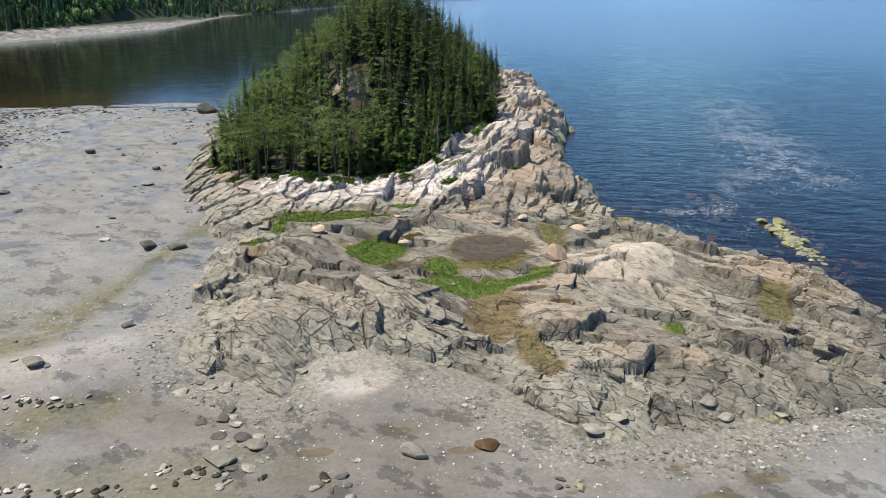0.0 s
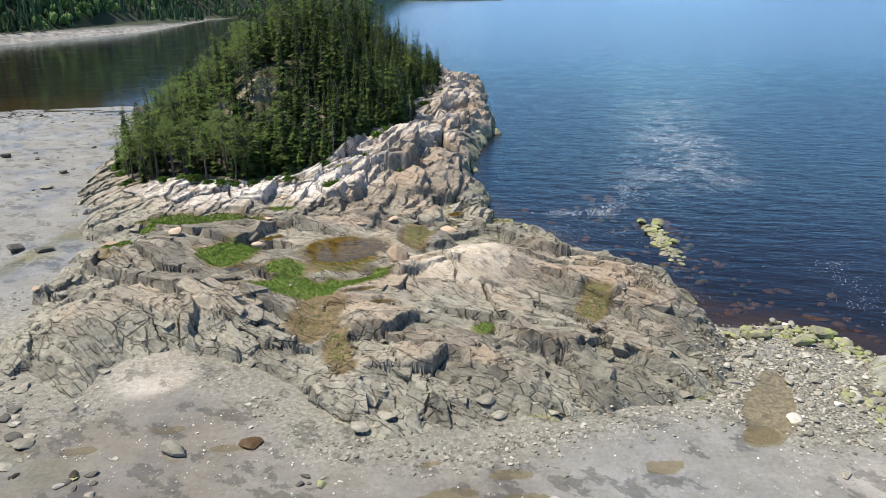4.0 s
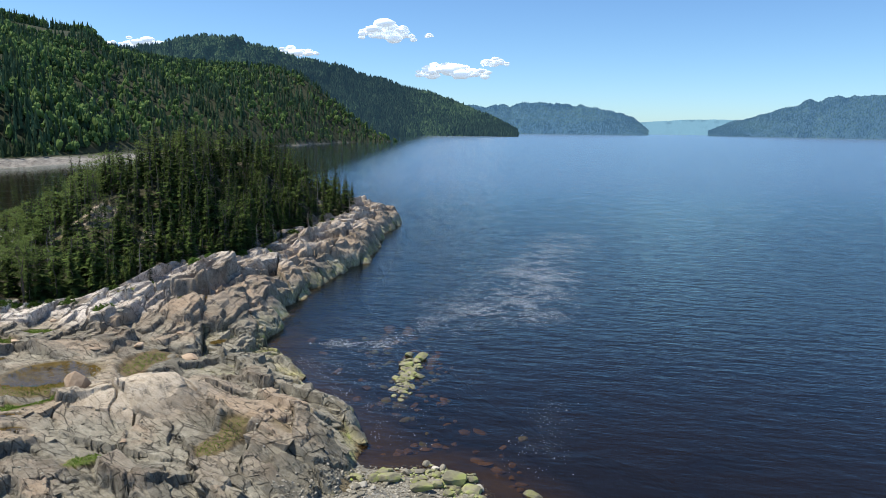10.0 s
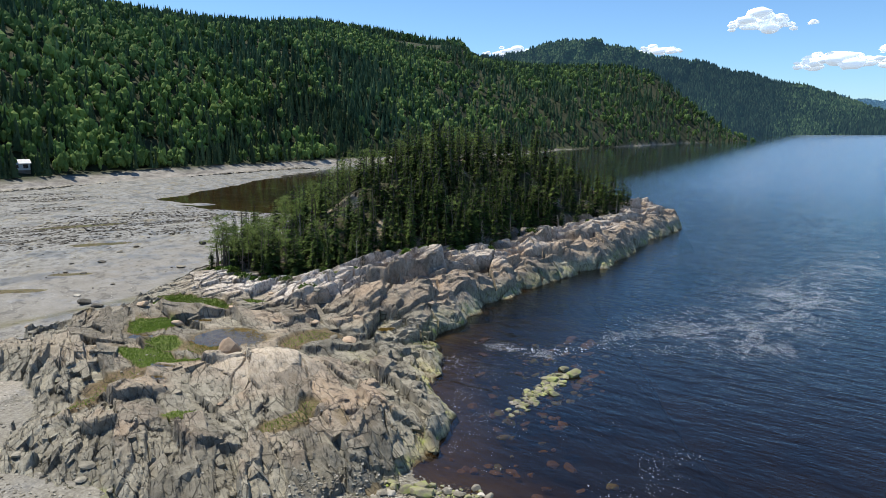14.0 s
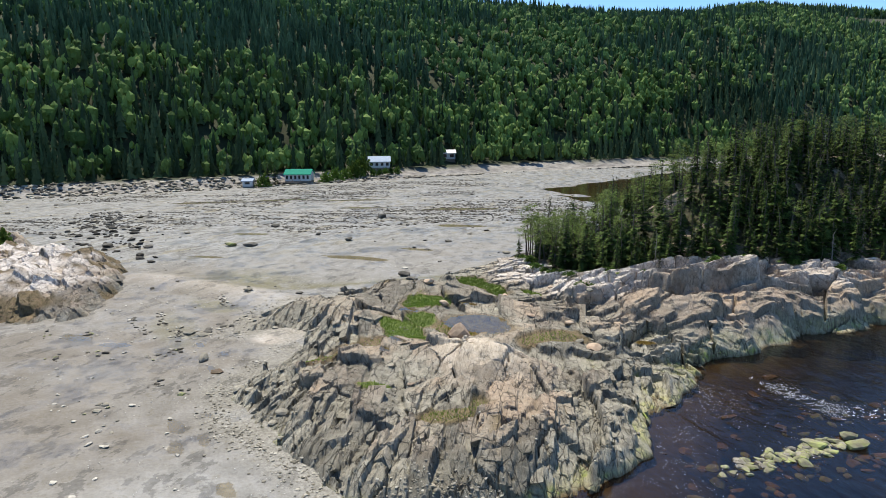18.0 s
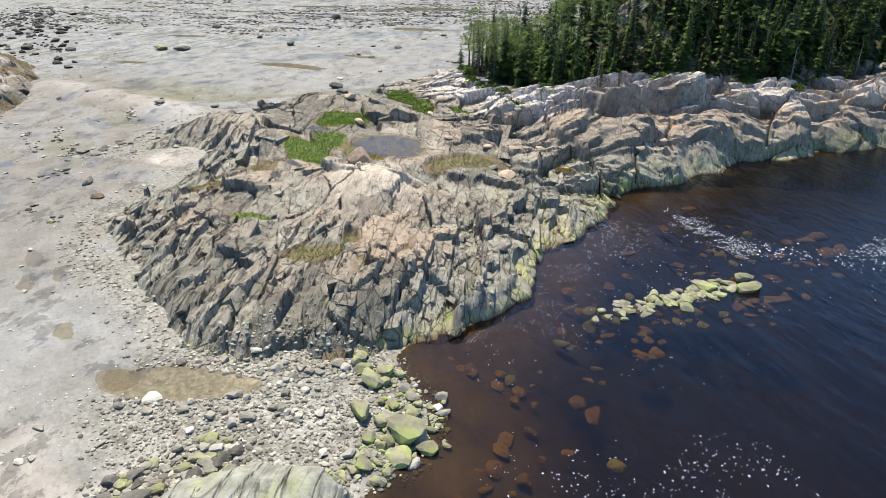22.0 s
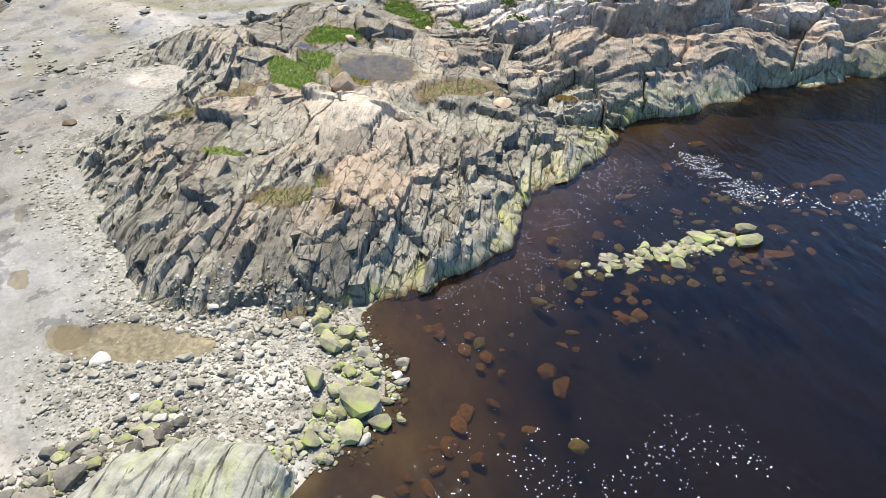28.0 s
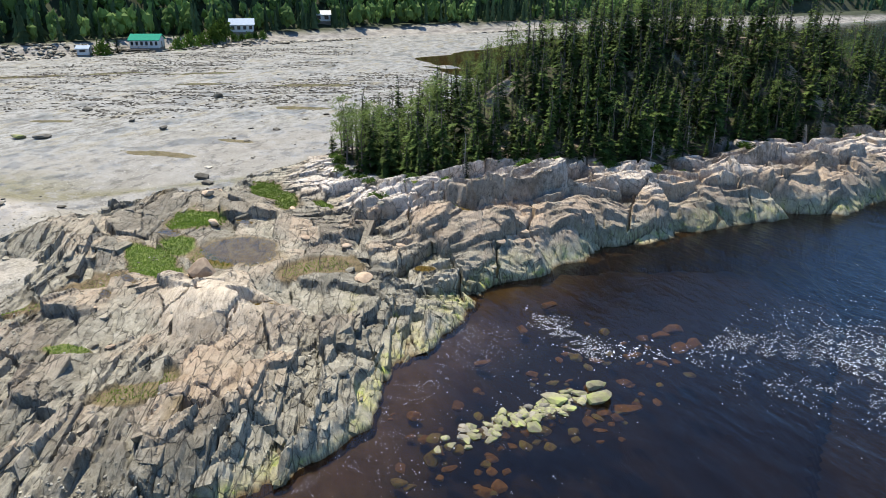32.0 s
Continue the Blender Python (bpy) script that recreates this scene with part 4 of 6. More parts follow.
def slab_field(long, wide, high, turn, seed, where, lift, dip, fill=1.0):
    """Jointed blocks laid side by side along the strike, bedded in the rock: centres and corner places."""
    r = np.random.RandomState(seed)
    c, s = math.cos(radians(turn)), math.sin(radians(turn))
    i, j = np.meshgrid(np.arange(-110 / long, 110 / long), np.arange(-110 / wide, 110 / wide))
    i, j = i.ravel(), j.ravel()
    u = (i + 0.5 * (np.round(j) % 2) + r.uniform(-0.28, 0.28, i.shape)) * long
    v = (j + r.uniform(-0.25, 0.25, i.shape)) * wide
    x, y = -42 + u * c - v * s, 75 + u * s + v * c
    ok = (x > -90) & (x < -9) & (y > 28) & (y < 200)
    x, y = x[ok], y[ok]
    d = edge_distance(x, y, OUTCROP)
    ok = where(x, y, d) & (r.rand(len(x)) < fill)
    for row in POOLS:
        ok &= ell(x, y, *row[:5]) < -0.15
    for row in TURF:
        ok &= ell(x, y, *row[:5]) < -0.12
    x, y = x[ok], y[ok]
    n = len(x)
    z = rock_height(x, y)[0]
    tone = LAST["tone"]
    g = 0.9
    gx_ = (rock_base(x + g, y)[1] - rock_base(x - g, y)[1]) / (2 * g)
    gy_ = (rock_base(x, y + g)[1] - rock_base(x, y - g)[1]) / (2 * g)
    up = np.stack([-0.8 * gx_, -0.8 * gy_, np.ones(n)], -1)
    a1 = r.normal(dip, 8, n)
    # tops dip to the near side of the strike
    up += np.stack([np.sin(np.radians(a1)) * s, -np.sin(np.radians(a1)) * c, 0 * a1], -1) + r.normal(0, 0.08, (n, 3))
    up /= np.linalg.norm(up, axis=1)[:, None]
    ang = np.radians(turn) + r.normal(0, 0.07, n)
    e1 = np.stack([np.cos(ang), np.sin(ang), 0 * ang], -1)
    e1 -= (e1 * up).sum(1)[:, None] * up
    e1 /= np.linalg.norm(e1, axis=1)[:, None]
    e2 = np.cross(up, e1)
    grow = np.clip(np.exp(r.normal(0, 0.28, n)), 0.55, 1.4)
    half = np.stack([long * grow * r.uniform(0.45, 0.85, n), wide * grow * r.uniform(0.45, 0.85, n), high * r.uniform(0.35, 0.6, n)], -1)
    off = lift[0] + (lift[1] - lift[0]) * r.rand(n) ** 1.5
    mid = np.stack([x, y, z], -1) + up * (off - half[:, 2])[:, None]
    jit = 1 + r.uniform(-0.32, 0.1, (n, 8, 3))
    local = BLOCK[0][None] * jit[:, BLOCK[1]] * half[:, None]
    co = mid[:, None] + local[..., 0:1] * e1[:, None] + local[..., 1:2] * e2[:, None] + local[..., 2:3] * up[:, None]
    return co, tone * 0.6 + 0.4 * r.rand(n)


def slab_mesh(name, co, tone):
    n, k = co.shape[:2]
    fa = (BLOCK[2][None] + (np.arange(n) * k)[:, None, None]).reshape(-1, 3)
    me = fast_mesh(name, co.reshape(-1, 3), fa)
    v = co.reshape(-1, 3)
    LAST["joint"], LAST["tone"] = np.ones(n * k), np.repeat(tone, k)
    for key, val in rock_zones(v[:, 0], v[:, 1], v[:, 2]).items():
        put_values(me, key, val * (0.0 if key in ("moss", "green", "litter") else 1.0))
    me.materials.append(M_ROCK)
    return me


def in_front(x, y, d):
    return (d > -0.7) & (d < 6.5) & (y < 71) & ~((x < -48) & (y > 50) & (d < 3))


def on_top(x, y, d):
    return (d > 5) & (y < 76) & (edge_distance(x, y, TREELINE) < -0.5) & (((x + 31) / 6.5) ** 2 + ((y - 54) / 4.5) ** 2 > 1)


def sea_cliff(x, y, d):
    return (d > -0.7) & (y > 70) & (edge_distance(x, y, TREELINE) < 0.6) & ((d < 9) | (y < 82)) & (x > -78) & ~((x < -50) & (y > 100))


FIELDS = ((3.0, 0.75, 1.0, -34, 601, in_front, (-0.34, 0.05), 12, 0.34), (1.0, 0.4, 0.45, -34, 606, in_front, (-0.16, 0.08), 14, 0.10), (2.6, 1.2, 1.2, -34, 602, on_top, (-0.36, 0.0), 5, 0.10),
          (3.0, 2.0, 2.0, 74, 604, sea_cliff, (-0.6, 0.0), 4, 0.16))
slab_left = 300
for row in FIELDS:
    co, tone = slab_field(*row)
    # those nearest to the camera's way are parts of their own
    mid = co.mean(1)
    own = (mid[:, 0] > -24) & (mid[:, 1] < 52) if row[4] == 601 else np.zeros(len(co), bool)
    own = np.flatnonzero(own)[:slab_left]
    slab_left -= len(own)
    for k in own:
        part("rock_slab", slab_mesh("slab", co[k:k + 1], tone[k:k + 1]), None, rock)
    rest = np.setdiff1d(np.arange(len(co)), own)
    tagged(part("rock_slabs", slab_mesh("slabs", co[rest], tone[rest]), None, rock), kind="stuff")


def south_height(x, y):
    d = edge_distance(x + 2 * (fbm(x * 0.3, y * 0.3, 3, 5) - 0.5), y + 2 * (fbm(x * 0.3, y * 0.3, 3, 9) - 0.5), SOUTH_ROCK)
    a, ja, _ = blocks(x, y, 3.4, 1.6, -34, 200, 0.45, 0.1, 0.05)
    b, jb, _ = blocks(x, y, 1.2, 2.4, -34, 210, 0.55, 0.1, 0.07)
    amp = smooth(-1, 2, d)
    return 0.5 + 2.3 * (1 - np.exp(-np.maximum(d, 0) / 2.4)) + 0.10 * np.clip(d, 0, 14) + 0.5 * np.minimum(d, 0) + amp * (1.3 * a + 0.5 * b - 0.6 * (1 - ja) - 0.25 * (1 - jb) + 1.2 * (fbm(x * 0.15, y * 0.15, 3, 215) - 0.5))


def south_zones(x, y, z):
    return {"tan": smooth(1.5, 2.8, z) * 0.7, "pale": smooth(2.4, 3.6, z) * 0.5, "algae": 0 * x, "rust": 0 * x, "moss": smooth(0.55, 0.7, fbm(x * 0.2, y * 0.2, 3, 220)),
            "joint": blocks(x, y, 3.4, 1.6, -34, 200, 0.45, 0.1, 0.05)[1], "tone": 0.5 * blocks(x, y, 3.4, 1.6, -34, 200)[2] + 0.5 * blocks(x, y, 1.2, 2.4, -34, 210)[2], "green": 0 * x, "litter": 0 * x, "brown": 0.6 + 0 * x, "white": smooth(2.6, 4.0, z + 2 * (fbm(x * 0.2, y * 0.2, 3, 225) - 0.5))}


south = new("rock_outcrop", grid_mesh("south rock", steps((-152, -110, 0.5), (-110, -65, 0.22)), steps((-18, 4, 0.4), (4, 30, 0.22)), south_height, lambda x, y, z: (z > ground_height(x, y) - 0.4) & (edge_distance(x, y, SOUTH_ROCK) > -4), south_zones))
south.data.materials.append(M_ROCK)
tagged(south, "low pale granite outcrop beyond a sand bar", "rock outcrop", kind="structure")

WHALE = [(-5.2, 33.4), (-4.6, 36.9), (-3.2, 39.4), (-1.2, 40.2), (1.0, 38.8), (3.6, 35.6), (5.6, 31), (6.5, 24), (3, 20), (0, 23.5), (-1.6, 28), (-3.0, 30.6)]


def whale_height(x, y):
    d = edge_distance(x + 0.5 * (fbm(x, y, 3, 5) - 0.5), y + 0.5 * (fbm(x, y, 3, 9) - 0.5), WHALE)
    wx_, wy_ = x + 0.35 * (fbm(x * 0.25, y * 0.25, 2, 71) - 0.5), y + 0.35 * (fbm(x * 0.25, y * 0.25, 2, 76) - 0.5)
    a, ja, _ = blocks(wx_, wy_, 1.1, 14.0, -32, 300, 0.2, 0.2, 0.06)
    b, jb, _ = blocks(wx_, wy_, 4.2, 0.6, 58, 310, 0.12, 0.3, 0.02)
    tight = smooth(0.42, 0.6, fbm(x * 0.5, y * 0.5, 3, 340))
    ja, jb = np.maximum(ja, 0.5 * tight), np.maximum(jb, 0.9 * smooth(0.4, 0.5, fbm(x * 0.6, y * 0.6, 3, 345)))
    j = np.minimum(ja, jb)
    h = 0.25 + 1.35 * np.sqrt(1 - (1 - np.clip(d / 2.4, 0, 1)) ** 2) + 0.07 * np.clip(d, 0, 5) + 1.2 * np.minimum(d, 0)
    return h + smooth(0, 0.6, d) * (0.14 * a + 0.12 * b - 0.2 * (1 - ja) - 0.08 * (1 - jb) + 0.35 * (fbm(x * 0.5, y * 0.5, 3, 320) - 0.5)), j, d


whale = new("smooth_rock", strike_mesh("whaleback", steps((-29, -3, 0.12)), steps((10, 36, 0.05)), -32, lambda x, y: edge_distance(x, y, WHALE) > -0.8, lambda x, y: whale_height(x, y)[0],
            lambda x, y, z: {"joint": whale_height(x, y)[1], "algae": smooth(1.3, 0.3, z + 0.9 * (fbm(x, y, 3, 330) - 0.5)) * smooth(-0.5, 1.5, x + 0.45 * (y - 38))}))
whale.data.materials.append(M_WHALE)
tagged(whale, "smooth whaleback rock with long cracks and yellow-green algae", "rock")

wx = steps((-4900, -300, 460), (-300, 300, 30), (300, 4900, 460))
water = new("water", grid_mesh("water", wx, steps((-900, 0, 90), (0, 400, 20), (400, 4900, 300)), lambda x, y: 0 * x))
water.data.materials.append(M_WATER)
tagged(water, "dark blue rippled fjord water, brown in the shallows", "water", kind="structure")


def pool_mesh(name, cx, cy, rx, ry, turn, level):
    s = max(0.05, min(rx, ry) / 9)
    r = max(rx, ry) * 1.35
    return grid_mesh(name, steps((cx - r, cx + r, s)), steps((cy - r, cy + r, s)), lambda x, y: 0 * x + level, lambda x, y, z: ell(x, y, cx, cy, rx, ry, turn) > -0.06)


for row in POOLS:
    o = new("rock_pool", pool_mesh("pool", *row))
    o.data.materials.append(M_POOL)
    tagged(o, "still rusty-brown rainwater pool in a rock hollow", "pool", "rock pools")
pz = 0.04 + ground_height(np.array([p[0] for p in PUDDLES], float), np.array([p[1] for p in PUDDLES], float))
for (cx, cy, rx_, ry_, turn), z in zip(PUDDLES, pz):
    o = new("tidal_puddle", pool_mesh("puddle", cx, cy, rx_, ry_, turn, z + 0.045))
    o.data.materials.append(M_PUDDLE)
    tagged(o, "shallow brown tidal puddle lying on the mud", "puddle", "puddles on the flat")

# ---- far hills and clouds ----


def ridge_hill(name, label, far, rows, material, seed, rugged=0.05):
    """A far wooded hill: rows of heading to the left of +y and angle of its skyline, seen from the point; set at that distance."""
    head = np.array([r[0] for r in rows], float)
    up = np.array([r[1] for r in rows], float)
    hs = np.linspace(head[0], head[-1], 160)
    el = np.interp(hs, head[::-1] if head[0] > head[-1] else head, up[::-1] if head[0] > head[-1] else up)
    top = np.maximum(25 + far * np.tan(np.radians(el)), 0.5)
    top = top * (1 + rugged * (fbm(hs * 1.6, hs * 0 + seed, 4, seed) - 0.5)) + 0.02 * top * (hash2(np.arange(160), seed * 1.0) - 0.5)
    co, n = [], 9
    for q in range(n):
        f = q / (n - 1)
        dist = far - 0.26 * far * 0.35 * (1 - f) ** 1.3
        z = top * (f ** 0.8) * (1 + 0.10 * (fbm(hs * 1.2, hs * 0 + q * 0.7, 3, seed + 3) - 0.5) * (1 - f))
        d = dist + far * 0.02 * (fbm(hs * 1.5, hs * 0 + q, 3, seed + 9) - 0.5)
        co.append(np.stack([-np.sin(np.radians(hs)) * d - 9, np.cos(np.radians(hs)) * d - 3, z - (3 if q == 0 else 0)], -1))
    co.append(co[-1] + [0, 0, 0] + np.stack([-np.sin(np.radians(hs)) * 150, np.cos(np.radians(hs)) * 150, -top], -1))
    co = np.array(co)
    idx = np.arange((n + 1) * 160).reshape(n + 1, 160)
    fa = np.stack([idx[:-1, :-1], idx[1:, :-1], idx[1:, 1:], idx[:-1, 1:]], -1).reshape(-1, 4)
    o = new(name, fast_mesh(name, co.reshape(-1, 3), fa, True))
    o.data.materials.append(material)
    HILLS[name] = co[:n]
    return tagged(o, label, "hill", kind="structure")


HILLS = {}
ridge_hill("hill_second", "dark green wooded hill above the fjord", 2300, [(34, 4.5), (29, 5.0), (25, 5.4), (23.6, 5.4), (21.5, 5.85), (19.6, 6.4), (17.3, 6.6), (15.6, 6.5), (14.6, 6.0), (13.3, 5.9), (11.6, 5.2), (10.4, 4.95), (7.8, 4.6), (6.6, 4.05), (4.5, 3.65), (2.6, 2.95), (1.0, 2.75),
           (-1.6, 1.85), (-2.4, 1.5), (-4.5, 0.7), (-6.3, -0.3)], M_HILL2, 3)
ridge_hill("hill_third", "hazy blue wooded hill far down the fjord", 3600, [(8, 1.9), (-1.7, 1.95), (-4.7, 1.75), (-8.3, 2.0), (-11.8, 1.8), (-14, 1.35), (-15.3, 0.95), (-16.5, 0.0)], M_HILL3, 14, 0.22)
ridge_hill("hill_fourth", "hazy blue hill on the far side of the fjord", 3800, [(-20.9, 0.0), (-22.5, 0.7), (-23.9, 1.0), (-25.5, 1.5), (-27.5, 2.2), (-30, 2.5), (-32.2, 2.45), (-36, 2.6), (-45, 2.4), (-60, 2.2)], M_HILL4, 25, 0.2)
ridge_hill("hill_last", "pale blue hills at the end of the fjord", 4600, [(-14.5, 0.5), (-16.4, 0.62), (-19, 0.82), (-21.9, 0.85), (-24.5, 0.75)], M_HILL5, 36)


def ico(sub):
    bm = bmesh.new()
    bmesh.ops.create_icosphere(bm, subdivisions=sub, radius=1.0)
    co = np.array([v.co[:] for v in bm.verts])
    fa = np.array([[v.index for v in f.verts] for f in bm.faces])
    bm.free()
    return co, fa


ICO1, ICO2, ICO3 = ico(1), ico(2), ico(3)


def cloud(head, up, wide, high, seed):
    rng = random.Random(seed)
    far = 4300.0
    w, h = far * math.radians(wide), far * math.radians(high)
    co, fa, n = [], [], 0
    for k in range(34):
        f = rng.uniform(-0.5, 0.5)
        r = h * rng.uniform(0.16, 0.42) * (1.1 - 1.6 * abs(f))
        u, v = f * w, h * (rng.uniform(-0.3, 0.75 * (1 - 1.7 * abs(f)))) * (1 if rng.random() < 0.6 else 0.3)
        p = ICO2[0] * np.array([1.7, 1.0, 0.8]) * r
        p = p * (1 + 0.35 * (hash2(np.arange(len(p)), k * 1.0, seed) - 0.5))[:, None]
        p = p + [u, rng.uniform(-0.3, 0.3) * h, v]
        co.append(p)
        fa.append(ICO2[1] + n)
        n += len(p)
    me = fast_mesh("cloud", np.concatenate(co), np.concatenate(fa), True)
    me.materials.append(M_CLOUD)
    o = new("cloud", me)
    a = radians(head)
    o.matrix_world = Matrix.Translation((-math.sin(a) * far - 9, math.cos(a) * far - 3, 25 + far * math.tan(radians(up)))) @ Matrix.Rotation(a, 4, "Z")
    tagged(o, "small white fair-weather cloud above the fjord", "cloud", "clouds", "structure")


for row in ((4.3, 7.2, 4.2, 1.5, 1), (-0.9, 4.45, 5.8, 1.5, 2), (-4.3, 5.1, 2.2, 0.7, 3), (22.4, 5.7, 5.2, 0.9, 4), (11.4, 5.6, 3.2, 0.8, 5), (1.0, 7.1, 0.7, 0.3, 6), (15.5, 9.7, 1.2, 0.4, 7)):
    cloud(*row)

# ---- forest on the far hillside ----


def forest(name, label, template, places, sizes, material, seed):
    """Many trees as one mesh: the template set at each place, turned and scaled, with a tint of its own."""
    r = np.random.RandomState(seed)
    tv, tf = template
    n = len(places)
    a = r.uniform(0, 6.28, n)
    c, s = np.cos(a)[:, None], np.sin(a)[:, None]
    w = sizes[:, 1:2] * r.uniform(0.8, 1.25, (n, 1))
    jit = r.uniform(0.6, 1.35, (n, len(tv)))
    x, y, z = tv[:, 0] * jit, tv[:, 1] * jit, tv[:, 2][None] * np.ones((n, 1))
    co = np.stack([(x * c - y * s) * w, (x * s + y * c) * w, z * sizes[:, 0:1]], -1) + places[:, None, :]
    fa = tf[None] + (np.arange(n) * len(tv))[:, None, None]
    me = fast_mesh(name, co.reshape(-1, 3), fa.reshape(-1, tf.shape[1]))
    put_values(me, "tint", np.repeat(r.uniform(0, 1, n), len(tv)))
    me.materials.append(material)
    return tagged(new(name, me), label, "forest", kind="stuff")


def conifer_template(tiers=4, sides=7):
    co, fa = [], []
    for k in range(tiers):
        lo, hi, rad = 0.08 + 0.82 * k / tiers, 0.08 + 0.82 * (k + 1.9) / tiers, 1.0 - 0.8 * k / tiers
        b = len(co)
        for q in range(sides):
            t = 6.2832 * q / sides + k
            rr = rad * (1.0 if q % 2 else 0.68)
            co.append((rr * math.cos(t), rr * math.sin(t), lo - (0.04 if q % 2 else 0)))
        co.append((0, 0, min(1.0, hi)))
        fa += [(b + q, b + (q + 1) % sides, b + sides) for q in range(sides)]
    return np.array(co), np.array(fa)


def leafy_template(seed, lumps=4, small=0.45):
    r = np.random.RandomState(seed)
    co, fa, n = [], [], 0
    for k in range(lumps):
        p = ICO1[0] * (0.55 if k == 0 else small) * (1 + 0.4 * (r.rand(len(ICO1[0]), 1) - 0.5))
        p = p * [1, 1, 0.5] + ([0, 0, 0.6] if k == 0 else [r.uniform(-0.65, 0.65), r.uniform(-0.65, 0.65), 0.25 + 0.62 * k / lumps])
        co.append(p)
        fa.append(ICO1[1] + n)
        n += len(p)
    return np.concatenate(co), np.concatenate(fa)


fr = np.random.RandomState(77)
cand = []
for x0, x1, y0, y1, gap in ((-330, -246, -200, 560, 3.7), (-480, -330, -250, 700, 4.6), (-820, -480, -250, 900, 6.6), (-420, -60, 560, 1300, 6.6), (-760, -420, 900, 1500, 8.5)):
    n = int((x1 - x0) * (y1 - y0) / gap**2)
    cand.append(np.stack([fr.uniform(x0, x1, n), fr.uniform(y0, y1, n)], -1))
cand = np.concatenate(cand)
fdm = edge_distance(cand[:, 0] + 16 * (fbm(cand[:, 0] * 0.03, cand[:, 1] * 0.03, 3, 30) - 0.5), cand[:, 1], MAINLAND)
HOUSES = [(-254, 97, 11), (-266, 136, 9), (-243, 75, 4), (-284, 180, 3)]
ok = fdm > 12 - 9 * smooth(400, 700, cand[:, 1])
for hx, hy, hr in HOUSES:
    ok &= ~((np.hypot(cand[:, 0] - hx, cand[:, 1] - hy) < hr) | ((cand[:, 0] > hx) & (np.abs(cand[:, 1] - hy + 0.45 * (cand[:, 0] - hx)) < hr * 0.75)))
cand, fdm = cand[ok], fdm[ok]
fz = ground_height(cand[:, 0], cand[:, 1])
leafy = (fbm(cand[:, 0] * 0.018, cand[:, 1] * 0.018, 3, 130) + 0.5 * (fr.rand(len(cand)) - 0.5) > 0.57)
tall = fr.uniform(8, 15, len(cand)) * np.where(fdm < 30, 0.85, 1.0)
at3 = np.stack([cand[:, 0], cand[:, 1], fz - 0.3], -1)
close = (cand[:, 0] > -345) & (cand[:, 1] < 420)
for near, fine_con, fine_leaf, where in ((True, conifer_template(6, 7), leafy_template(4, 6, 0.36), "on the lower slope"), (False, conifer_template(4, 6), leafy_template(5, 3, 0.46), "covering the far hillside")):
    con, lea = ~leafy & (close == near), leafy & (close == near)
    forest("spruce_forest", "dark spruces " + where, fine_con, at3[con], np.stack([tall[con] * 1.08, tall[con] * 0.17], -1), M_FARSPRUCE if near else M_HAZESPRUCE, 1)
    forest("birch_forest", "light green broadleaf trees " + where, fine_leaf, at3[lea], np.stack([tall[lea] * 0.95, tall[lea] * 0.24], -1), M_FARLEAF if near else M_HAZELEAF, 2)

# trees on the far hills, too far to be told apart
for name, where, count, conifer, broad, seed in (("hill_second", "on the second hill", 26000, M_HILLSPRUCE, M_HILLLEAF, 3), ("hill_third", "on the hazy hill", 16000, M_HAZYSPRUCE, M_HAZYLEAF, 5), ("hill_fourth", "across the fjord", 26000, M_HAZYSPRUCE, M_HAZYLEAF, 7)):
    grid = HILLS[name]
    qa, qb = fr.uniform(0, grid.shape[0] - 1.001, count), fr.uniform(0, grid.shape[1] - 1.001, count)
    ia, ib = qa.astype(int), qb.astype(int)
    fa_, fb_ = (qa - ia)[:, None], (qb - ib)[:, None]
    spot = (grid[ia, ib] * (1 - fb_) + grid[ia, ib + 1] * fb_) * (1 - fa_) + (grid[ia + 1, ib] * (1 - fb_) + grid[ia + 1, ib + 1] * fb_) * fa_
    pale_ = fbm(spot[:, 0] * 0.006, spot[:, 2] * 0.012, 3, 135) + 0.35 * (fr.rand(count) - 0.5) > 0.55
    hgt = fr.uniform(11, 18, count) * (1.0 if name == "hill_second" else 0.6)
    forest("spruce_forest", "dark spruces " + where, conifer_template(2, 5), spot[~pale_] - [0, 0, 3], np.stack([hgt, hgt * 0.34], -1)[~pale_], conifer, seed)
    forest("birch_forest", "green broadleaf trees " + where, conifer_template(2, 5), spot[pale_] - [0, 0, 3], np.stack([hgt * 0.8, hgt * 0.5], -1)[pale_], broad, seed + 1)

# ---- trees on the islet ----


def tube(points, radii, sides=6):
    co, fa = [], []
    for k, (p, r) in enumerate(zip(points, radii)):
        for q in range(sides):
            t = 6.2832 * q / sides
            co.append((p[0] + r * math.cos(t), p[1] + r * math.sin(t), p[2]))
        if k:
            b = (k - 1) * sides
            fa += [(b + q, b + (q + 1) % sides, b + sides + (q + 1) % sides, b + sides + q) for q in range(sides)]
    return co, fa


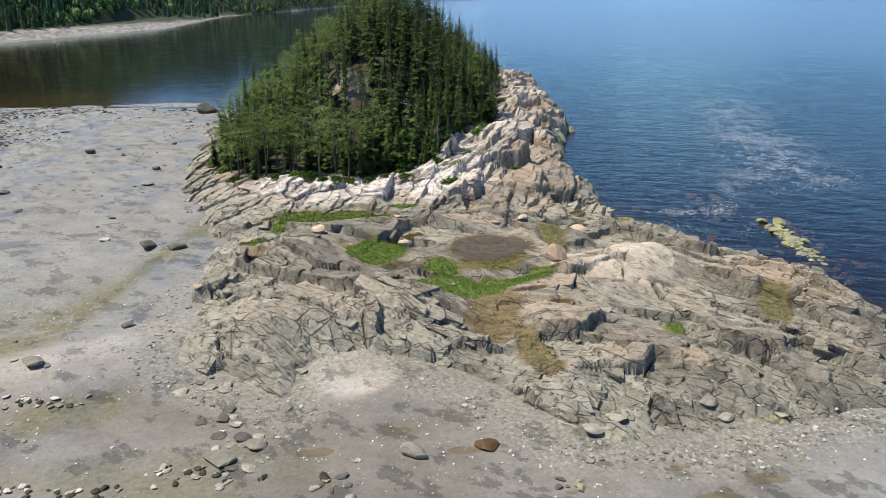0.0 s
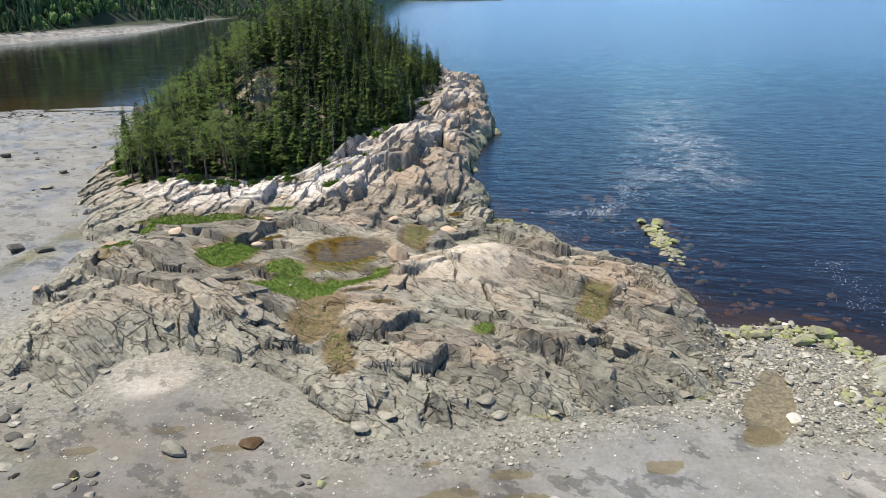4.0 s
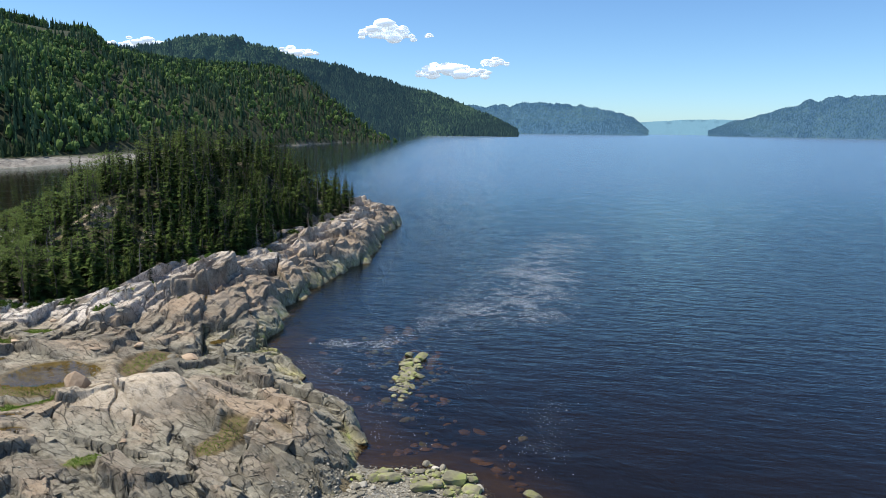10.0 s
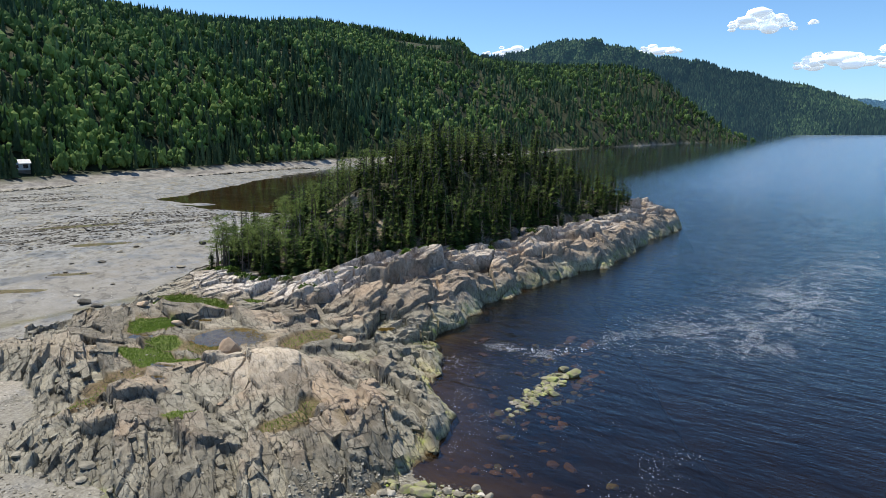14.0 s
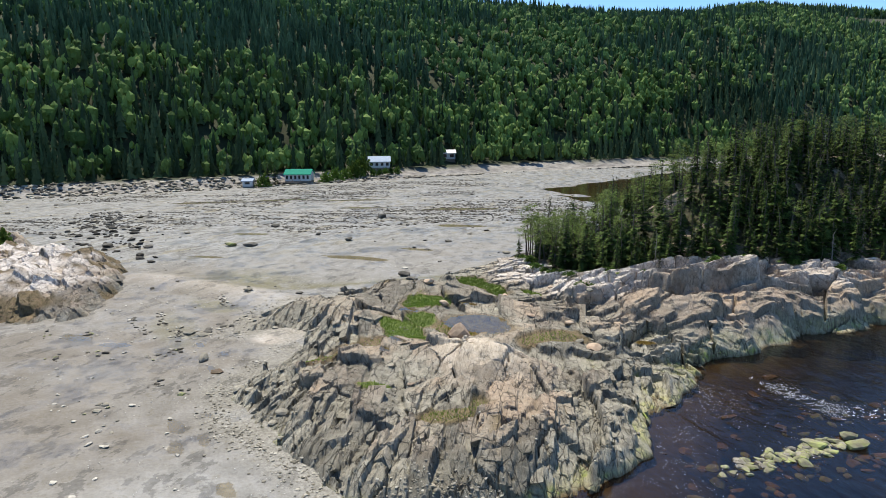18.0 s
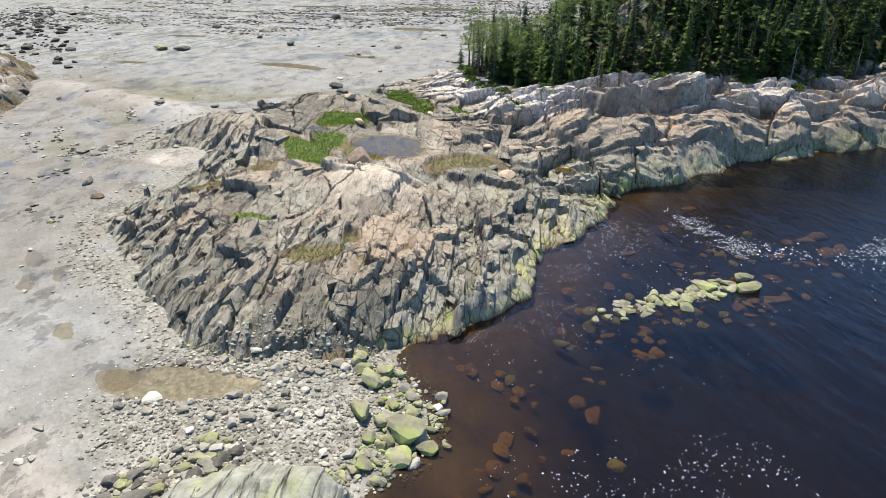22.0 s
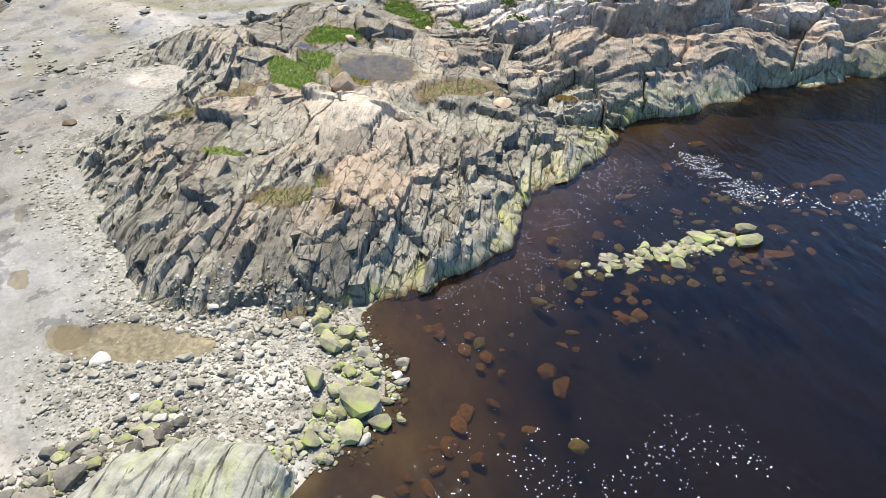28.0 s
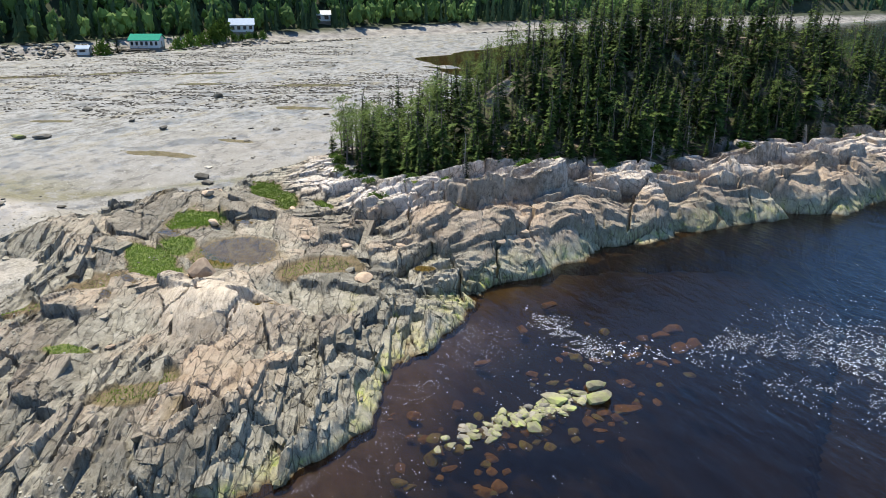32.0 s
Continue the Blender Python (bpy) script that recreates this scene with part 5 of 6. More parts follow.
def trunk_mesh(h, r, seed, limbs=0):
    rng = random.Random(seed)
    pts = [(rng.uniform(-0.06, 0.06) * k, rng.uniform(-0.06, 0.06) * k, h * k / 6) for k in range(7)]
    co, fa = tube(pts, [r * (1 - 0.145 * k) for k in range(7)])
    for _ in range(limbs):
        z, a = rng.uniform(0.12, 0.9) * h, rng.uniform(0, 6.28)
        l = (1 - z / h) * rng.uniform(0.5, 1.1) * h * 0.13 + 0.25
        b = len(co)
        w = 0.025
        dx, dy = math.cos(a), math.sin(a)
        co += [(-dy * w, dx * w, z), (dy * w, -dx * w, z), (0, 0, z + w * 2), (dx * l, dy * l, z - 0.25 * l)]
        fa += [(b, b + 1, b + 3, b + 3), (b + 1, b + 2, b + 3, b + 3), (b + 2, b, b + 3, b + 3)]
    me = bpy.data.meshes.new("trunk")
    me.from_pydata(co, [], [f if f[2] != f[3] else f[:3] for f in fa])
    me.update()
    return me


def spray(co, fa, base, a, length, droop, width, rng, twigs=6):
    """A bough: a spine with narrow pointed side twigs, pairwise, ending in a point."""
    ca, sa = math.cos(a), math.sin(a)

    def p(f, side, lift=0.0):
        return (base[0] + ca * f * length - sa * side, base[1] + sa * f * length + ca * side, base[2] - droop * f * f * length + 0.10 * length * f + lift)
    for k in range(twigs):
        f0 = 0.12 + 0.78 * k / twigs
        w = width * (1.25 - 0.85 * k / twigs) * rng.uniform(0.6, 1.3)
        for sgn in (-1, 1):
            b = len(co)
            lift = rng.uniform(-0.35, 0.1) * w
            co += [p(f0 - 0.12, 0, 0.02), p(min(1.08, f0 + 0.26), sgn * w, lift), p(f0 + 0.14, 0, 0.03)]
            fa.append((b, b + 1, b + 2) if sgn < 0 else (b + 2, b + 1, b))


def spruce_crown(h, r, seed, bare=0.12, thin=1.0):
    """Whorls of boughs, longest low down, uneven from side to side; needles pale towards the new tips, with shade
    painted in near the trunk.
    """
    rng = random.Random(seed)
    co, fa = [], []
    levels = int(h * 2.6)
    lean = [rng.uniform(0.75, 1.25) for _ in range(6)]
    for k in range(levels):
        f = k / levels
        z = h * (bare + (1 - bare) * f)
        rad = r * ((1 - f) ** 0.9) * (0.65 + 0.6 * rng.random()) * (1.0 if f > 0.12 else 0.8) + 0.14
        for q in range(7 if f < 0.75 else 4):
            if rng.random() > thin:
                continue
            a = rng.uniform(0, 6.28)
            l = rad * rng.uniform(0.6, 1.2) * lean[int(a / 1.05) % 6]
            spray(co, fa, (0, 0, z + rng.uniform(-0.18, 0.18)), a, l, rng.uniform(0.15, 0.55), 0.34 * l + 0.11, rng)
    for q in range(4):
        spray(co, fa, (0, 0, h - 0.45), 1.6 * q, 0.26, -2.6, 0.08, rng, 1)
    me = fast_mesh("crown", np.array(co), np.array(fa))
    v = np.array(co)
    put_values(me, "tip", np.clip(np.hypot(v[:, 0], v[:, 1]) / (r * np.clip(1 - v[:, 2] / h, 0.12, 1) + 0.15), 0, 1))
    return me


def pine_crown(h, r, seed):
    rng = random.Random(seed)
    co, fa = [], []
    for k in range(26):
        z, a = h * rng.uniform(0.42, 1.0), rng.uniform(0, 6.28)
        out = r * rng.uniform(0.2, 1.0) * (1.15 - 0.6 * abs(z / h - 0.72) / 0.3)
        cx, cy = out * math.cos(a), out * math.sin(a)
        for q in range(13):
            t = rng.uniform(0, 6.28)
            spray(co, fa, (cx + rng.gauss(0, 0.28), cy + rng.gauss(0, 0.28), z + rng.gauss(0, 0.13)), t, rng.uniform(0.3, 0.6), rng.uniform(-0.9, 0.3), 0.13, rng, 2)
    return fast_mesh("crown", np.array(co), np.array(fa))


def shrub_leaves(r, seed, n=420):
    rng = random.Random(seed)
    co, fa = [], []
    for k in range(n):
        a, e = rng.uniform(0, 6.28), rng.uniform(0.05, 1.5)
        d = r * rng.uniform(0.55, 1.0) * (1 + 0.3 * math.sin(3 * a + seed))
        p = Vector((d * math.cos(a) * math.cos(e), d * math.sin(a) * math.cos(e), d * 0.8 * math.sin(e)))
        u = Vector((rng.gauss(0, 1), rng.gauss(0, 1), rng.gauss(0, 0.6))).normalized()
        v = u.cross(Vector((rng.gauss(0, 1), rng.gauss(0, 1), rng.gauss(0, 1)))).normalized()
        s = rng.uniform(0.09, 0.17)
        b = len(co)
        co += [tuple(p - u * s), tuple(p + v * s * 0.6), tuple(p + u * s), tuple(p - v * s * 0.6)]
        fa.append((b, b + 1, b + 2, b + 3))
    return fast_mesh("leaves", np.array(co), np.array(fa))


def plant(name, parts_, m):
    e = new(name)
    e.empty_display_size = 0.3
    e.matrix_world = m
    for pname, me, material in parts_:
        part(pname, me, material, e)
    return e


trng = random.Random(11)
spruces = []
SPRUCES = [(trunk_mesh(h, 0.13, k, 14), spruce_crown(h, r, k, bare, thin)) for k, (h, r, bare, thin) in enumerate(((9.0, 1.25, 0.05, 1), (8.0, 1.15, 0.04, 0.9), (10.0, 1.2, 0.08, 0.8), (7.0, 1.3, 0.03, 1), (9.5, 1.0, 0.12, 0.75), (8.5, 1.45, 0.05, 0.85), (9.2, 0.85, 0.15, 0.6), (7.8, 1.6, 0.06, 0.8)))]
PINES = [(trunk_mesh(h * 0.92, 0.14, 30 + k, 10), pine_crown(h, r, 40 + k)) for k, (h, r) in enumerate(((7.5, 1.9), (6.5, 2.2), (8.0, 1.7)))]
SNAGS = [trunk_mesh(h, 0.11, 60 + k, 46) for k, h in enumerate((7.0, 6.0))]
SHRUBS = [(trunk_mesh(0.5, 0.06, 70 + k, 3), shrub_leaves(r, 80 + k)) for k, r in enumerate((0.8, 1.0, 0.65))]

spots = []
tries = 0
while len(spots) < 760 and tries < 60000:
    tries += 1
    x, y = trng.uniform(-79, -25), trng.uniform(76, 188)
    e = edge_distance(np.array([x]), np.array([y]), TREELINE)[0]
    if e < 0.2:
        continue
    bare = fbm(np.array([x * 0.11]), np.array([y * 0.11]), 3, 140)[0]
    open_ = x < -52 and bare > 0.56
    if open_ and trng.random() < 0.75:
        continue
    gap = 1.25 if e < 7 else 1.5
    if y > 140:
        gap = 1.9
    if all((x - a) ** 2 + (y - b) ** 2 > gap * gap for a, b, _ in spots):
        spots.append((x, y, e))
sz = rock_height(np.array([p[0] for p in spots]), np.array([p[1] for p in spots]))[0]
for (x, y, e), z in zip(spots, sz):
    m = Matrix.Translation((x, y, z - 0.25)) @ Matrix.Rotation(trng.uniform(0, 6.28), 4, "Z") @ Matrix.Rotation(radians(trng.uniform(-2.5, 2.5)), 4, "X")
    roll = trng.random()
    west = smooth(-48, -62, np.array([x]))[0]
    if roll < 0.025 + 0.03 * (e < 3):
        k = trng.randrange(2)
        o = plant("dead_tree", (("trunk", SNAGS[k], M_SNAG),), m @ Matrix.Scale(trng.uniform(0.7, 1.05), 4))
        tagged(o, "bare grey dead spruce among the living trees", "dead tree", "islet dead trees")
    elif roll < 0.06 + 0.42 * west:
        t, c = PINES[trng.randrange(3)]
        o = plant("pine_tree", (("trunk", t, M_BARK), ("crown", c, M_PINE)), m @ Matrix.Scale(trng.uniform(0.8, 1.1), 4))
        tagged(o, "gnarled pine with open pale green crown", "tree", "islet pines")
    else:
        k = trng.randrange(len(SPRUCES))
        s = (0.42 + 0.72 * trng.random() ** 0.8) * (0.62 if e < 1.2 else 0.85 if e < 3 else 1.0)
        w = s * trng.uniform(0.9, 1.4)
        spruces.append((m @ Matrix.Diagonal((w, w, s, 1)), k))
# the nearest stand singly; the wood behind them cannot be told apart
spruces.sort(key=lambda q: q[0].translation.y - 0.35 * q[0].translation.x)
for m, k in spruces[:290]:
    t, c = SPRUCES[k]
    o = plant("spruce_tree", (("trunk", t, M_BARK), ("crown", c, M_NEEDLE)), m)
    tagged(o, "narrow dark green spruce rooted on the islet rock", "tree", "islet spruces")


def joined(name, which, material):
    co, fa, tint, tips, n = [], [], [], [], 0
    for m, k in spruces[290:]:
        me = SPRUCES[k][which]
        v = np.empty(len(me.vertices) * 3, np.float32)
        me.vertices.foreach_get("co", v)
        q = np.array(m)
        co.append(v.reshape(-1, 3) @ q[:3, :3].T + q[:3, 3])
        tri = np.empty(len(me.loops), np.int32)
        me.loops.foreach_get("vertex_index", tri)
        fa.append((tri.reshape(-1, 3) if which else np.array([list(p.vertices) for p in me.polygons if len(p.vertices) == 4])) + n)
        tint.append(np.full(len(v) // 3, trng.random()))
        if which:
            one = np.empty(len(v) // 3, np.float32)
            me.attributes["tip"].data.foreach_get("value", one)
            tips.append(one)
        n += len(v) // 3
    me = fast_mesh(name, np.concatenate(co), np.concatenate(fa))
    put_values(me, "tint", np.concatenate(tint))
    if which:
        put_values(me, "tip", np.concatenate(tips))
    me.materials.append(material)
    return new(name, me)


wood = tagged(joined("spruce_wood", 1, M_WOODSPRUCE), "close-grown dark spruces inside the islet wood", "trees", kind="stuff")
stems = joined("trunks", 0, M_BARK)
stems.parent = wood

SHRUB_AT = [(-59.5, 78.3), (-57.8, 77.6), (-56, 77), (-54.5, 77.2), (-61, 79), (-48.3, 76.8), (-50.5, 77), (-43, 74.8), (-47.9, 79.5), (-44.5, 80), (-41, 82), (-40.3, 86), (-38.8, 92), (-38, 96), (-35, 102),
            (-32.5, 107), (-31.5, 111), (-29.8, 118.5), (-32, 124), (-30, 138), (-28, 146), (-26, 156), (-66, 80.5), (-69, 83), (-72, 88), (-74.5, 93), (-25.5, 166), (-35.6, 79.2), (-63.5, 79.5), (-52.5, 77.2)]
hz = rock_height(np.array([p[0] for p in SHRUB_AT], float), np.array([p[1] for p in SHRUB_AT], float))[0]
for (x, y), z in zip(SHRUB_AT, hz):
    t, c = SHRUBS[trng.randrange(3)]
    s = trng.uniform(0.7, 1.25)
    o = plant("shrub", (("stem", t, M_BARK), ("leaves", c, M_SHRUB)), Matrix.Translation((x, y, z - 0.1)) @ Matrix.Rotation(trng.uniform(0, 6), 4, "Z") @ Matrix.Diagonal((s * 1.2, s * 1.2, s * 0.8, 1)))
    tagged(o, "low bright green shrub at the edge of the trees", "shrub", "islet shrubs")

# ---- turf on the rock ----


def turf(cx, cy, rx_, ry_, turn, share, seed):
    r = np.random.RandomState(seed)
    n = int(420 * rx_ * ry_ * share * 3.2)
    x, y = r.uniform(cx - rx_ - ry_, cx + rx_ + ry_, n * 2), r.uniform(cy - rx_ - ry_, cy + rx_ + ry_, n * 2)
    e = ell(x, y, cx, cy, rx_, ry_, turn)
    keep = e + 0.35 * (fbm(x * 1.2, y * 1.2, 3, 150) - 0.5) > 0.02 + 0.3 * (1 - share)
    x, y = x[keep], y[keep]
    z = rock_height(x, y)[0]
    a, l = r.uniform(0, 6.28, len(x)), r.uniform(0.07, 0.17, len(x))
    w = r.uniform(0.03, 0.06, len(x))
    lean = r.uniform(0.1, 0.7, len(x)) * l
    b = r.uniform(0, 6.28, len(x))
    p0 = np.stack([x - np.cos(a) * w, y - np.sin(a) * w, z - 0.02], -1)
    p1 = np.stack([x + np.cos(a) * w, y + np.sin(a) * w, z - 0.02], -1)
    p2 = np.stack([x + np.cos(b) * lean, y + np.sin(b) * lean, z + l], -1)
    if len(x) == 0:
        return
    me = fast_mesh("turf", np.stack([p0, p1, p2], 1).reshape(-1, 3), np.arange(3 * len(x)).reshape(-1, 3))
    me.materials.append(M_GRASS)
    tagged(new("grass", me), "short green grass growing in a rock hollow", "grass", "turf patches", "stuff")


for k, row in enumerate(TURF):
    turf(*row, 500 + k)

# ---- stones ----


def stone_mesh(seed, flat=0.7, cuts=7, template=None, long=1.3):
    """A boulder: a ball roughened, then cut by planes into worn faces. About one metre long."""
    r = np.random.RandomState(seed)
    co, fa = template or ICO2
    p = co * (1 + 0.16 * (fbm(co[:, 0] * 1.7 + seed, co[:, 1] * 1.7 + co[:, 2], 3, seed) - 0.5)[:, None])
    for _ in range(cuts):
        n = r.normal(size=3)
        n /= np.linalg.norm(n)
        d = r.uniform(0.42, 0.8)
        over = np.maximum(p @ n - d, 0)
        p = p - 0.92 * over[:, None] * n
    p = p * [0.5 * long, 0.5, 0.5 * flat]
    return fast_mesh("stone", p, fa, False)


STONES = [stone_mesh(k, 0.55 + 0.09 * (k % 5), 12 + k % 5) for k in range(10)]
SMALL = [stone_mesh(100 + k, 0.6, 9, ICO1) for k in range(6)]
MATS = {"grey": M_STONE, "pale": M_PALESTONE, "dark": M_DARKSTONE, "tan": M_TANSTONE, "green": M_GREENSTONE, "rust": M_RUSTSTONE, "weed": M_WEED, "brown": M_BROWNWEED}
STONE_BANK = {key: [me.copy() for me in STONES] for key in MATS}
for key, bank in STONE_BANK.items():
    for me in bank:
        me.materials.append(MATS[key])


def top_of(x, y):
    """The highest of mud, outcrop and whaleback under a place."""
    xa, ya = np.atleast_1d(np.asarray(x, float)), np.atleast_1d(np.asarray(y, float))
    g = ground_height(xa, ya)
    r, _, d = rock_height(xa, ya)
    w = whale_height(xa, ya)[0]
    g = np.where(edge_distance(xa, ya, OUTCROP) > -4, np.maximum(g, r), g)
    return np.where(edge_distance(xa, ya, WHALE) > -0.5, np.maximum(g, w), g)


srng = random.Random(21)


def stone(name, x, y, z, size, colour, label, category, group="", squash=1.0, turn=None, sink=0.22, which=None):
    k = srng.randrange(10) if which is None else which
    o = new(name, STONE_BANK[colour][k])
    a = srng.uniform(0, 6.28) if turn is None else radians(turn)
    o.matrix_world = Matrix.Translation((x, y, z + size * squash * (0.5 - sink) * 0.7)) @ Matrix.Rotation(a, 4, "Z") @ Matrix.Rotation(srng.uniform(-0.2, 0.2), 4, "X") @ Matrix.Diagonal((size, size, size * squash, 1))
    return tagged(o, label, category, group)


# boulders that can be told apart: place, length, colour, height against length, label
NAMED = [(-47.4, 31.4, 1.5, "grey", 0.9, "grey-green angular block alone on wet mud"), (-43.4, 32.0, 1.5, "brown", 0.35, "brown weed-covered stone on the mud"),
         (-56, 60.4, 1.6, "tan", 0.85, "orange-tan boulder in a grassy hollow"), (-48.2, 58.6, 1.5, "tan", 0.7, "tan boulder beside a small pool"), (-70.4, 64.2, 1.8, "dark", 0.7, "dark square block at the edge of the flat"),
         (-63.5, 63.5, 1.5, "tan", 0.6, "low tan boulder on the rock shelf"), (-90, 145.5, 5.5, "dark", 0.75, "large brown boulder at the edge of the bay"), (-11.7, 33.1, 1.25, "pale", 0.5, "flat pale stone in a puddle"),
         (-8.6, 44.0, 1.6, "green", 0.9, "angular algae-green block by the water"), (-6.0, 42.6, 1.5, "green", 1.0, "pointed green-stained boulder on the spit"), (-3.9, 44.2, 2.2, "green", 0.95, "large boulder with bright green algae"),
         (-4.3, 42.3, 0.9, "green", 0.8, "square green-stained boulder at the waterline"), (-2.6, 43.2, 1.7, "green", 0.5, "low wet boulder at the water's edge"), (-8.1, 37.2, 0.95, "grey", 0.8, "grey boulder among the cobbles"),
         (-4.7, 31.6, 1.5, "dark", 0.8, "dark boulder beside the whaleback rock"), (-3.5, 30.0, 2.1, "grey", 0.65, "smooth grey boulder beside the whaleback rock"), (-5.3, 28.3, 1.1, "green", 0.6, "low algae-stained stone on sand"),
         (-4.6, 26.8, 1.2, "green", 0.6, "rounded algae-stained stone on sand"), (1.7, 43.0, 1.7, "green", 0.7, "green boulder awash in brown water"), (-96.8, 106.6, 1.8, "dark", 0.8, "dark pointed boulder on the mud flat"),
         (-83.3, 96.1, 1.4, "dark", 0.7, "dark boulder on the mud flat"), (-78.4, 66.8, 1.2, "pale", 0.5, "pale broken stone on the mud"), (-62, 50.6, 1.1, "grey", 0.7, "grey boulder on the rock shelf"),
         (-68.4, 46.8, 1.0, "dark", 0.7, "dark stone on weedy mud"), (-73.3, 64.4, 1.9, "dark", 0.7, "dark block on the green-brown mud"), (-115, 46, 2.6, "green", 0.7, "mossy boulder on the tidal flat"),
         (-112.6, 49.1, 2.8, "dark", 0.6, "long dark boulder on the tidal flat"), (-109, 68, 1.7, "dark", 0.8, "dark boulder on the tidal flat"), (-138.3, 86.6, 2.6, "dark", 0.9, "pointed dark boulder on the tidal flat"),
         (-136.6, 59.7, 2.4, "dark", 0.6, "dark boulder on the tidal flat"), (-119.5, 64.8, 1.5, "dark", 0.6, "dark boulder on the tidal flat"), (-56.2, 32.6, 1.5, "grey", 0.4, "broken grey slab beside the outcrop"),
         (-57.8, 31.4, 1.7, "grey", 0.35, "cracked grey slab lying on the mud"), (-30.5, 66.3, 2.2, "tan", 0.45, "flat tan slab on the rock shelf"), (-36.2, 67.5, 1.3, "tan", 0.6, "tan block on the rock shelf")]
for (x, y, size, colour, squash, label), z in zip(NAMED, top_of([r[0] for r in NAMED], [r[1] for r in NAMED])):
    stone("boulder", x, y, z, size, colour, label, "boulder", squash=squash)

stone("boulder", -35.5, 53.7, top_of(-35.5, 53.7)[0] + 0.7, 2.4, "tan", "rounded grey-tan boulder perched beside the pool", "boulder", squash=0.85, turn=60, which=4)

# reef awash
for k in range(125):
    f = srng.random() ** 0.85
    x, y = -8.7 + 0.9 * f + srng.gauss(0, 0.5), 60.6 + 10.5 * f + srng.gauss(0, 0.4)
    stone("reef_rock", x, y, -0.25 + 0.14 * srng.random(), srng.uniform(0.4, 1.0), srng.choice(("green", "green", "green", "grey")), "pale green-stained rock of the reef awash", "rock", "reef rocks", 0.75)
for x, y, s in ((-8.6, 69.3, 2.0), (-8.3, 72.8, 1.8), (-6.9, 71.7, 1.9), (-7.0, 66.0, 1.5), (-8.5, 62.2, 1.2), (-8.6, 65.7, 1.1), (-8.3, 71.0, 1.2), (-7.4, 69.4, 1.2)):
    stone("reef_rock", x, y, -0.22, s, "green", "large rounded algae-pale rock of the reef", "rock", "reef rocks", 0.7)
for k in range(45):
    f = srng.random()
    stone("sunken_stone", -9.0 + 1.6 * f + srng.gauss(0, 1.5), 59.5 + 13 * f + srng.gauss(0, 1.2), -0.42 - 0.2 * srng.random(), srng.uniform(0.5, 1.3), srng.choice(("rust", "green", "rust")), "brown stone lying under water beside the reef", "stone", "sunken stones", 0.6)
# sunken stones that show through the brown water
SUNK = [(-6.3, 48.1, 1.1), (-8.3, 49.8, 1.0), (-6.6, 45.6, 1.2), (-5.3, 46.3, 1.0), (-4.1, 48.3, 1.2), (-4.4, 50.9, 0.7), (-2.8, 54.0, 1.3), (-1.6, 54.1, 1.4), (-2.8, 45.6, 1.1), (-1.4, 45.3, 1.2), (-4.5, 60.1, 1.3),
        (-0.6, 42.5, 1.7), (0.4, 41.2, 1.9), (2.2, 40.2, 1.6), (-0.4, 47.2, 1.3), (-3.4, 47.0, 0.9), (-11.4, 85.3, 1.9), (-9.0, 83, 1.7), (-8.9, 84.5, 1.5), (-11.2, 83.4, 1.4), (-5.6, 73, 2.0), (-18.3, 74.5, 1.2), (-15.7, 68.5, 1.3), (-20.5, 79.5, 1.4)]
for x, y, s in SUNK:
    stone("sunken_stone", x, y, -0.35 - 0.27 * s, s, "rust", "rust-brown stone lying just under the water", "stone", "sunken stones", 0.6)
for k in range(150):
    f = srng.random()
    if k < 80:
        x, y = -9.5 + 10.5 * f + srng.gauss(0, 0.8), 45.6 + srng.expovariate(0.3) - 2.0 * f
    elif k < 125:
        x, y = srng.uniform(-14, -3.5), srng.uniform(59, 76)
    else:
        x, y = srng.uniform(-17, -5), srng.uniform(74, 82)
    if edge_distance(np.array([x]), np.array([y]), OUTCROP)[0] > -0.6 or edge_distance(np.array([x]), np.array([y]), FORESHORE)[0] > 0.5:
        continue
    stone("sunken_stone", x, y, -0.5 - 0.3 * srng.random(), srng.uniform(0.4, 1.2), srng.choice(("rust", "rust", "green")), "rust-brown stone lying just under the water", "stone", "sunken stones", 0.6)


def scatter(name, label, xs, ys, sizes, material, seed, meshes=None, sink=0.25, flat=0.7):
    """Uncounted small stones as one mesh."""
    r = np.random.RandomState(seed)
    tv = np.stack([np.array([v.co[:] for v in me.vertices]) for me in (meshes or SMALL)])
    tf = np.array([p.vertices[:] for p in (meshes or SMALL)[0].polygons])
    n = len(xs)
    pick = r.randint(0, len(tv), n)
    a = r.uniform(0, 6.28, n)
    c, s = np.cos(a)[:, None], np.sin(a)[:, None]
    v = tv[pick] * sizes[:, None, None]
    z = top_of(xs, ys)
    co = np.stack([v[..., 0] * c - v[..., 1] * s + xs[:, None], v[..., 0] * s + v[..., 1] * c + ys[:, None], v[..., 2] * flat / 0.7 + (z + sizes * (0.5 - sink) * 0.5)[:, None]], -1)
    fa = (tf[None] + (np.arange(n) * tv.shape[1])[:, None, None]).reshape(-1, 3)
    me = fast_mesh(name, co.reshape(-1, 3), fa)
    me.materials.append(material)
    return tagged(new(name, me), label, "stones", kind="stuff")


def pebble_material(name, stops):
    m = mat(name, 0.88, spec=0.3)
    g = node(m, "ShaderNodeNewGeometry")
    return finish(m, ramp(m, g.outputs["Random Per Island"], *stops), bump(m, noise_tex(m, 14, 5), 0.4, 0.03))


